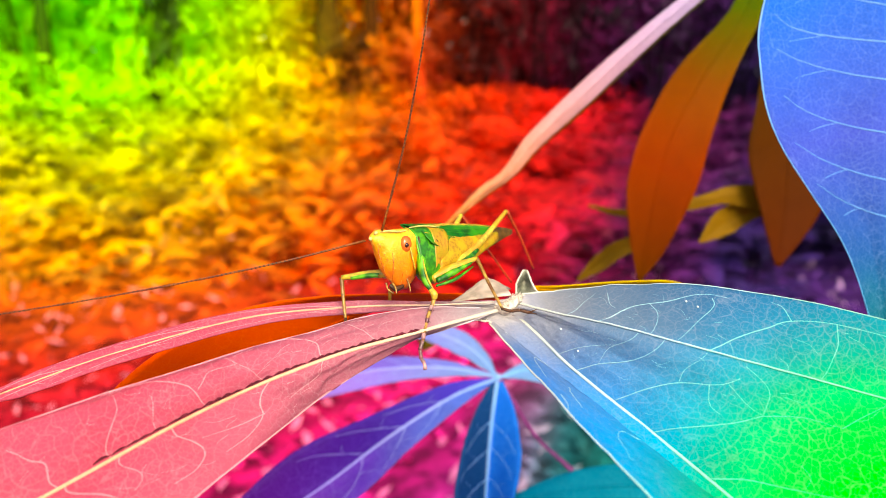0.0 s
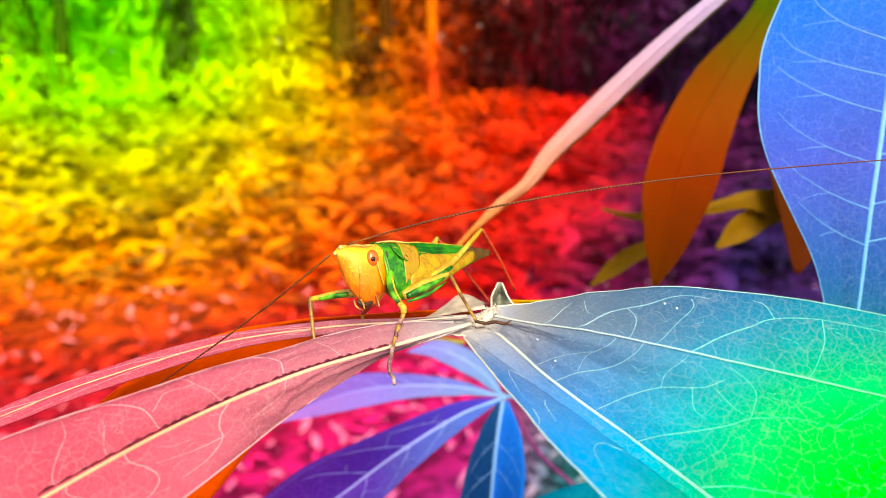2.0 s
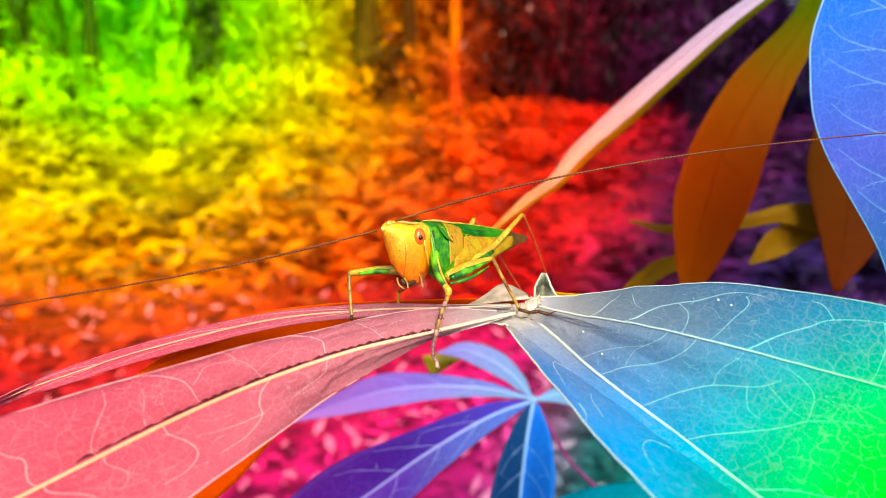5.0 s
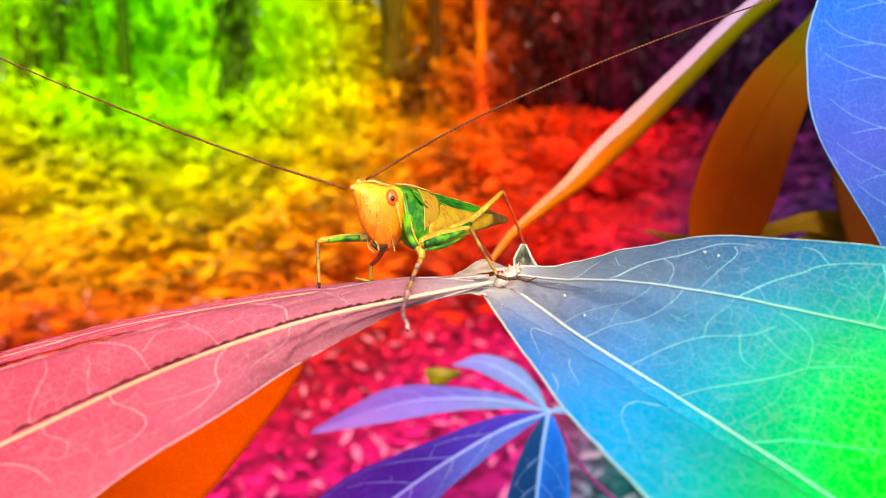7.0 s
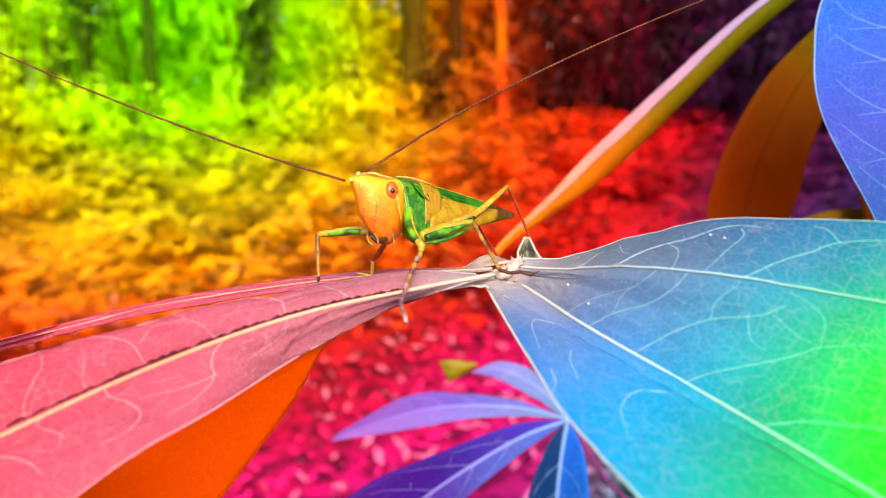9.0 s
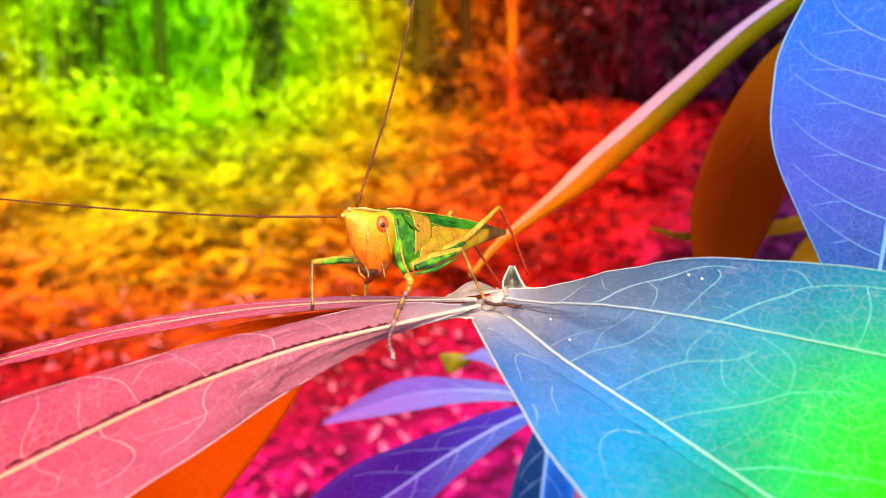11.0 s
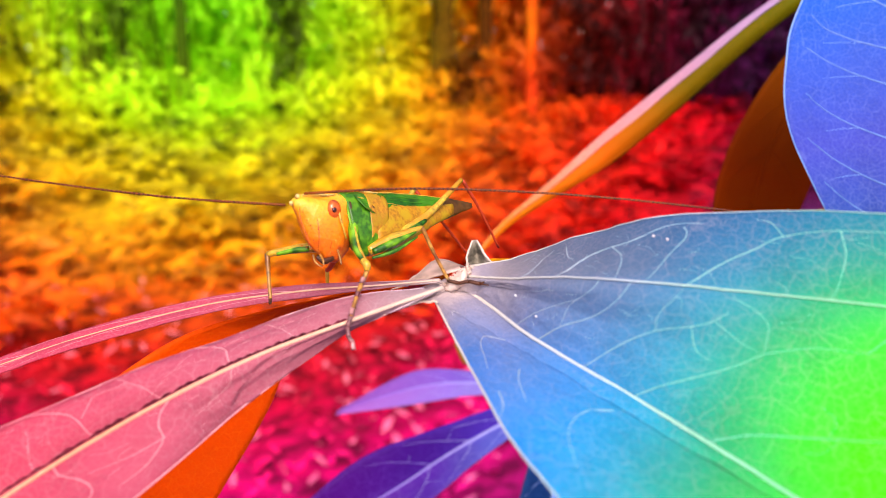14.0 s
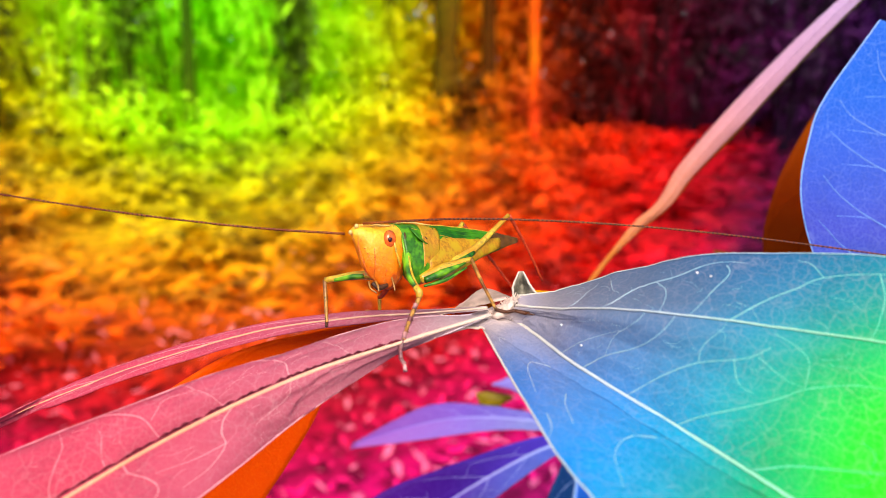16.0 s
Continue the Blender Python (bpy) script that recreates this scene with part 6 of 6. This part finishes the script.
    walk(antenna_left, [
    (0, pose(-0.0298, -0.0100, 0.0146, 0.00, 6.18, -164.57)),
    (0.5, pose(-0.0298, -0.0100, 0.0146, 0.00, 2.54, -159.16)),
    (1, pose(-0.0298, -0.0100, 0.0146, 0.00, 3.95, -160.81)),
    (1.25, pose(-0.0298, -0.0100, 0.0146, 0.00, 7.83, -163.39)),
    (1.5, pose(-0.0298, -0.0100, 0.0146, 0.00, 46.91, -179.68)),
    (2, pose(-0.0298, -0.0100, 0.0146, 0.00, 30.91, 171.13)),
    (2.5, pose(-0.0298, -0.0100, 0.0146, 0.00, 37.65, 160.34)),
    (3, pose(-0.0298, -0.0100, 0.0146, 0.00, 33.90, 167.37)),
    (3.5, pose(-0.0298, -0.0100, 0.0146, 0.00, 33.80, 170.62)),
    (4, pose(-0.0298, -0.0100, 0.0146, 0.00, 26.29, -173.10)),
    (5.2, pose(-0.0298, -0.0100, 0.0146, 0.00, 8.59, -172.17)),
    (6.5, pose(-0.0298, -0.0100, 0.0146, 0.00, -7.68, -177.82)),
    (7, pose(-0.0298, -0.0100, 0.0146, 0.00, -20.48, 179.20)),
    (7.5, pose(-0.0298, -0.0100, 0.0146, 0.00, -21.09, 179.31)),
    (8, pose(-0.0298, -0.0100, 0.0146, 0.00, -20.77, 179.54)),
    (8.5, pose(-0.0298, -0.0100, 0.0146, 0.00, -20.12, 178.09)),
    (9, pose(-0.0298, -0.0100, 0.0146, 0.00, -20.19, 179.36)),
    (10.2, pose(-0.0298, -0.0100, 0.0146, 0.00, -10.94, -177.00)),
    (11.5, pose(-0.0298, -0.0100, 0.0146, 0.00, -1.04, -171.90)),
    (12, pose(-0.0298, -0.0100, 0.0146, 0.00, 0.40, -168.69)),
    (12.15, pose(-0.0298, -0.0100, 0.0146, 0.00, 8.73, -167.77)),
    (12.45, pose(-0.0298, -0.0100, 0.0146, 0.00, 9.40, -168.33)),
    (12.6, pose(-0.0298, -0.0100, 0.0146, 0.00, -7.70, -171.95)),
    (12.8, pose(-0.0298, -0.0100, 0.0146, 0.00, -11.88, -174.58)),
    (13, pose(-0.0298, -0.0100, 0.0146, 0.00, -10.46, -176.34)),
    (13.5, pose(-0.0298, -0.0100, 0.0146, 0.00, -10.11, 176.11)),
    (14, pose(-0.0298, -0.0100, 0.0146, 0.00, -10.42, 178.76)),
    (14.5, pose(-0.0298, -0.0100, 0.0146, 0.00, -10.90, -175.88)),
    (15, pose(-0.0298, -0.0100, 0.0146, 0.00, -12.21, -174.21)),
    (15.5, pose(-0.0298, -0.0100, 0.0146, 0.00, -12.36, -169.78)),
    (16, pose(-0.0298, -0.0100, 0.0146, 0.00, -10.88, -169.40)),
])
    walk(antenna_right, [
    (0, pose(-0.0266, -0.0089, 0.0163, 146.92, -80.04, 32.69)),
    (0.2, pose(-0.0266, -0.0089, 0.0163, 158.69, -76.24, 20.76)),
    (0.35, pose(-0.0266, -0.0089, 0.0163, -0.00, -25.03, -18.80)),
    (0.5, pose(-0.0266, -0.0089, 0.0163, -0.00, 9.21, -43.64)),
    (0.7, pose(-0.0266, -0.0089, 0.0163, -0.00, 4.88, -29.79)),
    (0.85, pose(-0.0266, -0.0089, 0.0163, -0.00, 4.40, -21.70)),
    (1, pose(-0.0266, -0.0089, 0.0163, -0.00, 5.86, -16.12)),
    (1.3, pose(-0.0266, -0.0089, 0.0163, -0.00, -2.65, -0.82)),
    (1.5, pose(-0.0266, -0.0089, 0.0163, 0.00, -2.80, 2.42)),
    (2, pose(-0.0266, -0.0089, 0.0163, 0.00, -4.78, 2.95)),
    (2.5, pose(-0.0266, -0.0089, 0.0163, 0.00, -4.14, 0.20)),
    (3, pose(-0.0266, -0.0089, 0.0163, 0.00, -8.78, 3.27)),
    (3.5, pose(-0.0266, -0.0089, 0.0163, 0.00, -9.14, 3.01)),
    (4, pose(-0.0266, -0.0089, 0.0163, 0.00, -9.12, 3.94)),
    (5.2, pose(-0.0266, -0.0089, 0.0163, 0.00, -10.27, 5.03)),
    (6.5, pose(-0.0266, -0.0089, 0.0163, 0.00, -10.98, 5.84)),
    (7, pose(-0.0266, -0.0089, 0.0163, 0.00, -23.85, 9.94)),
    (7.5, pose(-0.0266, -0.0089, 0.0163, 0.00, -25.79, 11.58)),
    (8, pose(-0.0266, -0.0089, 0.0163, 0.00, -23.06, 12.27)),
    (8.5, pose(-0.0266, -0.0089, 0.0163, 0.00, -25.89, 15.66)),
    (9, pose(-0.0266, -0.0089, 0.0163, 0.00, -26.04, 14.38)),
    (10.2, pose(-0.0266, -0.0089, 0.0163, 0.00, -42.62, 25.55)),
    (11.3, pose(-0.0266, -0.0089, 0.0163, 112.41, -72.53, 66.62)),
    (11.6, pose(-0.0266, -0.0089, 0.0163, 118.14, -72.96, 60.78)),
    (11.8, pose(-0.0266, -0.0089, 0.0163, -164.68, -64.15, -13.85)),
    (12, pose(-0.0266, -0.0089, 0.0163, -0.00, -34.68, -33.62)),
    (12.15, pose(-0.0266, -0.0089, 0.0163, -0.00, -3.96, -27.36)),
    (12.3, pose(-0.0266, -0.0089, 0.0163, -0.00, 0.68, -8.68)),
    (12.5, pose(-0.0266, -0.0089, 0.0163, -0.00, 1.05, -4.96)),
    (12.8, pose(-0.0266, -0.0089, 0.0163, -0.00, 6.13, -6.45)),
    (13, pose(-0.0266, -0.0089, 0.0163, -0.00, 7.65, -5.82)),
    (13.2, pose(-0.0266, -0.0089, 0.0163, -0.00, 7.43, -4.57)),
    (13.5, pose(-0.0266, -0.0089, 0.0163, -0.00, 7.26, -2.80)),
    (14, pose(-0.0266, -0.0089, 0.0163, -0.00, 6.99, -3.50)),
    (14.5, pose(-0.0266, -0.0089, 0.0163, -0.00, 4.79, -3.50)),
    (15, pose(-0.0266, -0.0089, 0.0163, -0.00, 5.16, -0.98)),
    (15.5, pose(-0.0266, -0.0089, 0.0163, -0.00, 5.25, -1.79)),
    (16, pose(-0.0266, -0.0089, 0.0163, -0.00, 5.79, -2.51)),
])
    walk(low_leaf, [
    (0, pose(0.0240, 0.2492, 0.6843, 0.00, 0.00, 0.00)),
    (0.5, pose(0.0235, 0.2491, 0.6812, 0.00, 0.00, 0.00)),
    (1, pose(0.0234, 0.2498, 0.6798, 0.00, 0.00, 0.00)),
    (1.5, pose(0.0242, 0.2506, 0.6780, 0.00, 0.00, 0.00)),
    (2, pose(0.0251, 0.2515, 0.6774, 0.00, 0.00, 0.00)),
    (2.5, pose(0.0230, 0.2522, 0.6759, 0.00, 0.00, 0.00)),
    (3, pose(0.0277, 0.2536, 0.6777, 0.00, 0.00, 0.00)),
    (3.5, pose(0.0274, 0.2541, 0.6775, 0.00, 0.00, 0.00)),
    (4, pose(0.0287, 0.2548, 0.6790, 0.00, 0.00, 0.00)),
    (6.5, pose(0.0324, 0.2616, 0.6626, 0.00, 0.00, 0.00)),
    (7, pose(0.0322, 0.2629, 0.6634, 0.00, 0.00, 0.00)),
    (7.5, pose(0.0326, 0.2637, 0.6631, 0.00, 0.00, 0.00)),
    (8, pose(0.0334, 0.2643, 0.6619, 0.00, 0.00, 0.00)),
    (8.5, pose(0.0329, 0.2648, 0.6610, 0.00, 0.00, 0.00)),
    (9, pose(0.0331, 0.2653, 0.6593, 0.00, 0.00, 0.00)),
    (11.5, pose(0.0329, 0.2653, 0.6712, 0.00, 0.00, 0.00)),
    (12, pose(0.0334, 0.2663, 0.6699, 0.00, 0.00, 0.00)),
    (12.5, pose(0.0350, 0.2675, 0.6679, 0.00, 0.00, 0.00)),
    (13, pose(0.0352, 0.2683, 0.6673, 0.00, 0.00, 0.00)),
    (13.5, pose(0.0355, 0.2684, 0.6657, 0.00, 0.00, 0.00)),
    (14, pose(0.0364, 0.2687, 0.6660, 0.00, 0.00, 0.00)),
    (14.5, pose(0.0361, 0.2691, 0.6661, 0.00, 0.00, 0.00)),
    (15, pose(0.0386, 0.2690, 0.6627, 0.00, 0.00, 0.00)),
    (15.5, pose(0.0385, 0.2686, 0.6611, 0.00, 0.00, 0.00)),
    (16, pose(0.0388, 0.2683, 0.6618, 0.00, 0.00, 0.00)),
])
    walk(teal_leaf, [
    (0, pose(0.0773, 0.2208, 0.6554, 0.00, 0.00, 0.00)),
    (0.5, pose(0.0776, 0.2216, 0.6546, 0.00, 0.00, 0.00)),
    (1, pose(0.0780, 0.2226, 0.6534, 0.00, 0.00, 0.00)),
    (1.5, pose(0.0785, 0.2238, 0.6522, 0.00, 0.00, 0.00)),
    (2, pose(0.0790, 0.2250, 0.6512, 0.00, 0.00, 0.00)),
    (2.5, pose(0.0797, 0.2262, 0.6508, 0.00, 0.00, 0.00)),
    (3, pose(0.0803, 0.2272, 0.6512, 0.00, 0.00, 0.00)),
    (3.5, pose(0.0805, 0.2280, 0.6517, 0.00, 0.00, 0.00)),
    (4, pose(0.0802, 0.2288, 0.6517, 0.00, 0.00, 0.00)),
    (6.5, pose(0.0832, 0.2383, 0.6343, 0.00, 0.00, 0.00)),
    (7, pose(0.0831, 0.2396, 0.6329, 0.00, 0.00, 0.00)),
    (7.5, pose(0.0830, 0.2407, 0.6318, 0.00, 0.00, 0.00)),
    (8, pose(0.0830, 0.2418, 0.6308, 0.00, 0.00, 0.00)),
    (8.5, pose(0.0831, 0.2428, 0.6300, 0.00, 0.00, 0.00)),
    (9, pose(0.0832, 0.2436, 0.6296, 0.00, 0.00, 0.00)),
    (11.5, pose(0.0922, 0.2463, 0.6381, 0.00, 0.00, 0.00)),
    (12, pose(0.0932, 0.2473, 0.6377, 0.00, 0.00, 0.00)),
    (12.5, pose(0.0942, 0.2485, 0.6368, 0.00, 0.00, 0.00)),
    (13, pose(0.0950, 0.2498, 0.6355, 0.00, 0.00, 0.00)),
    (13.5, pose(0.0953, 0.2507, 0.6342, 0.00, 0.00, 0.00)),
    (14, pose(0.0948, 0.2511, 0.6333, 0.00, 0.00, 0.00)),
    (14.5, pose(0.0938, 0.2510, 0.6329, 0.00, 0.00, 0.00)),
    (15, pose(0.0925, 0.2506, 0.6329, 0.00, 0.00, 0.00)),
    (15.5, pose(0.0913, 0.2502, 0.6332, 0.00, 0.00, 0.00)),
    (16, pose(0.0903, 0.2500, 0.6335, 0.00, 0.00, 0.00)),
])
    walk(yellow_leaf, [
    (0, pose(-0.0033, 0.2997, 0.6795, 0.00, 0.00, 0.00)),
    (0.5, pose(-0.0025, 0.3002, 0.6790, 0.00, 0.00, 0.00)),
    (1, pose(-0.0012, 0.3008, 0.6784, 0.00, 0.00, 0.00)),
    (1.5, pose(0.0002, 0.3016, 0.6775, 0.00, 0.00, 0.00)),
    (2, pose(0.0011, 0.3024, 0.6764, 0.00, 0.00, 0.00)),
    (2.5, pose(0.0013, 0.3031, 0.6752, 0.00, 0.00, 0.00)),
    (3, pose(0.0004, 0.3035, 0.6742, 0.00, 0.00, 0.00)),
    (3.5, pose(-0.0015, 0.3037, 0.6733, 0.00, 0.00, 0.00)),
    (4, pose(-0.0041, 0.3037, 0.6724, 0.00, 0.00, 0.00)),
    (6.5, pose(-0.0134, 0.3081, 0.6558, 0.00, 0.00, 0.00)),
    (7, pose(-0.0145, 0.3087, 0.6557, 0.00, 0.00, 0.00)),
    (7.5, pose(-0.0149, 0.3094, 0.6564, 0.00, 0.00, 0.00)),
    (8, pose(-0.0150, 0.3101, 0.6573, 0.00, 0.00, 0.00)),
    (8.5, pose(-0.0151, 0.3107, 0.6582, 0.00, 0.00, 0.00)),
    (9, pose(-0.0153, 0.3110, 0.6589, 0.00, 0.00, 0.00)),
    (11.5, pose(-0.0108, 0.3099, 0.6672, 0.00, 0.00, 0.00)),
    (12, pose(-0.0104, 0.3107, 0.6671, 0.00, 0.00, 0.00)),
    (12.5, pose(-0.0097, 0.3117, 0.6663, 0.00, 0.00, 0.00)),
    (13, pose(-0.0089, 0.3127, 0.6658, 0.00, 0.00, 0.00)),
    (13.5, pose(-0.0084, 0.3133, 0.6657, 0.00, 0.00, 0.00)),
    (14, pose(-0.0074, 0.3133, 0.6642, 0.00, 0.00, 0.00)),
    (14.5, pose(-0.0052, 0.3126, 0.6594, 0.00, 0.00, 0.00)),
    (15, pose(-0.0011, 0.3116, 0.6509, 0.00, 0.00, 0.00)),
    (15.5, pose(-0.0008, 0.3113, 0.6503, 0.00, 0.00, 0.00)),
    (16, pose(-0.0019, 0.3115, 0.6530, 0.00, 0.00, 0.00)),
])
    walk(tall_leaf, [
    (0, pose(0.0982, 0.1764, 0.7806, -0.00, -1.33, 0.36)),
    (0.5, pose(0.0993, 0.1799, 0.7795, 0.01, -1.82, 0.49)),
    (1, pose(0.1037, 0.1827, 0.7765, 0.03, -2.32, 0.62)),
    (1.5, pose(0.0988, 0.1854, 0.7738, -0.00, 0.09, -0.03)),
    (2, pose(0.0970, 0.1861, 0.7756, -0.20, 6.23, -1.64)),
    (2.5, pose(0.1063, 0.1895, 0.7779, 0.01, -0.41, 0.11)),
    (3, pose(0.1043, 0.1905, 0.7754, 0.01, -0.28, 0.08)),
    (3.5, pose(0.1076, 0.1905, 0.7766, -0.02, 0.73, -0.19)),
    (4, pose(0.1049, 0.1897, 0.7759, -0.07, 1.73, -0.45)),
    (6.5, pose(0.1103, 0.2018, 0.7757, -0.10, 1.21, -0.28)),
    (7, pose(0.1064, 0.2020, 0.7694, -0.15, 1.61, -0.38)),
    (7.5, pose(0.1076, 0.2036, 0.7704, -0.12, 1.19, -0.29)),
    (8, pose(0.1079, 0.2057, 0.7705, -0.08, 0.78, -0.19)),
    (8.5, pose(0.1051, 0.2061, 0.7711, -0.37, 3.05, -0.73)),
    (9, pose(0.1035, 0.2064, 0.7717, -0.71, 5.33, -1.27)),
    (11.5, pose(0.0959, 0.2035, 0.7663, -1.64, 9.62, -2.52)),
    (12, pose(0.0954, 0.2056, 0.7656, -2.06, 10.86, -2.90)),
    (12.5, pose(0.0933, 0.2046, 0.7619, -2.21, 11.17, -2.97)),
    (13, pose(0.0913, 0.2042, 0.7618, -1.87, 9.57, -2.54)),
    (13.5, pose(0.0905, 0.2048, 0.7602, -2.01, 10.45, -2.83)),
    (14, pose(0.0995, 0.2092, 0.7682, -1.18, 6.59, -1.74)),
    (14.5, pose(0.0981, 0.2087, 0.7671, -1.10, 6.05, -1.54)),
    (15, pose(0.0943, 0.2041, 0.7548, -2.62, 13.18, -3.36)),
    (15.5, pose(0.0968, 0.2036, 0.7529, -3.08, 15.10, -3.77)),
    (16, pose(0.0978, 0.2031, 0.7542, -3.00, 15.13, -3.68)),
])
    walk(brown_leaf, [
    (0, pose(0.0930, 0.2801, 0.7608, 0.00, 0.00, -0.00)),
    (0.5, pose(0.0956, 0.2806, 0.7565, 0.00, -0.00, 0.00)),
    (1, pose(0.0951, 0.2816, 0.7559, 0.00, -0.00, 0.00)),
    (1.5, pose(0.0960, 0.2834, 0.7578, 0.00, -0.00, 0.00)),
    (2, pose(0.0952, 0.2778, 0.7618, -0.00, 0.00, -0.00)),
    (2.5, pose(0.0921, 0.2722, 0.7621, -0.00, 0.00, -0.00)),
    (3, pose(0.0940, 0.2663, 0.7624, -0.00, 0.00, -0.00)),
    (3.5, pose(0.0951, 0.2671, 0.7618, -0.00, 0.00, -0.00)),
    (4, pose(0.0948, 0.2678, 0.7624, -0.00, 0.00, -0.00)),
    (6.5, pose(0.0996, 0.2735, 0.7489, -0.00, 0.00, -0.00)),
    (7, pose(0.0952, 0.2638, 0.7505, -0.00, 0.00, -0.00)),
    (7.5, pose(0.0946, 0.2617, 0.7508, -0.00, 0.00, -0.00)),
    (8, pose(0.0937, 0.2602, 0.7505, -0.00, 0.00, -0.00)),
    (8.5, pose(0.0948, 0.2634, 0.7498, -0.00, 0.00, -0.00)),
    (9, pose(0.0959, 0.2663, 0.7492, -0.00, 0.00, -0.00)),
    (11.5, pose(0.0925, 0.2572, 0.7575, -0.00, 0.00, -0.00)),
    (12, pose(0.0928, 0.2589, 0.7556, -0.00, 0.00, -0.00)),
    (12.5, pose(0.0985, 0.2614, 0.7551, -0.00, 0.00, -0.00)),
    (13, pose(0.0948, 0.2618, 0.7541, -0.00, 0.00, -0.00)),
    (13.5, pose(0.0959, 0.2621, 0.7530, -0.00, 0.00, -0.00)),
    (14, pose(0.0984, 0.2626, 0.7533, -0.00, 0.00, -0.00)),
    (14.5, pose(0.0984, 0.2628, 0.7534, -0.00, 0.00, -0.00)),
    (15, pose(0.1094, 0.2635, 0.7528, -0.00, 0.00, -0.00)),
    (15.5, pose(0.1086, 0.2624, 0.7526, -0.00, 0.00, -0.00)),
    (16, pose(0.1104, 0.2614, 0.7525, -0.00, 0.00, -0.00)),
])
    walk(strap_leaf, [
    (0, pose(0.0345, 0.2428, 0.7762, 0.00, 0.02, 0.00)),
    (0.5, pose(0.0340, 0.2433, 0.7750, -0.03, 1.43, -0.37)),
    (1, pose(0.0349, 0.2441, 0.7741, -0.04, 2.01, -0.53)),
    (1.5, pose(0.0384, 0.2451, 0.7738, -0.01, 0.51, -0.14)),
    (2, pose(0.0392, 0.2461, 0.7734, -0.70, -1.69, -0.26)),
    (2.5, pose(0.0390, 0.2469, 0.7728, -1.36, -3.20, -0.56)),
    (3, pose(0.0408, 0.2475, 0.7716, -2.08, -3.37, -1.20)),
    (3.5, pose(0.0406, 0.2478, 0.7709, -4.20, -3.40, -3.28)),
    (4, pose(0.0400, 0.2483, 0.7715, -6.27, -4.29, -5.12)),
    (6.5, pose(0.0460, 0.2550, 0.7671, -34.48, -18.41, -28.32)),
    (7, pose(0.0441, 0.2554, 0.7646, -35.32, -22.60, -30.06)),
    (7.5, pose(0.0420, 0.2557, 0.7627, -36.31, -25.06, -31.42)),
    (8, pose(0.0402, 0.2559, 0.7610, -38.36, -26.17, -32.72)),
    (8.5, pose(0.0380, 0.2559, 0.7599, -40.95, -26.80, -33.85)),
    (9, pose(0.0369, 0.2560, 0.7594, -42.67, -28.46, -35.05)),
    (11.5, pose(0.0414, 0.2569, 0.7654, -41.52, -23.90, -32.90)),
    (12, pose(0.0421, 0.2586, 0.7661, -39.75, -22.25, -31.71)),
    (12.5, pose(0.0442, 0.2592, 0.7623, -40.65, -24.80, -32.97)),
    (13, pose(0.0409, 0.2596, 0.7622, -42.30, -26.58, -34.14)),
    (13.5, pose(0.0401, 0.2604, 0.7633, -44.77, -27.63, -35.17)),
    (14, pose(0.0422, 0.2609, 0.7634, -47.21, -28.77, -36.13)),
    (14.5, pose(0.0463, 0.2623, 0.7627, -25.81, -13.17, -21.99)),
    (15, pose(0.0655, 0.2658, 0.7649, -0.89, -7.64, -0.40)),
    (15.5, pose(0.0638, 0.2642, 0.7638, -0.33, -6.69, 0.03)),
    (16, pose(0.0689, 0.2643, 0.7656, 0.39, -7.09, 0.76)),
])


motions()
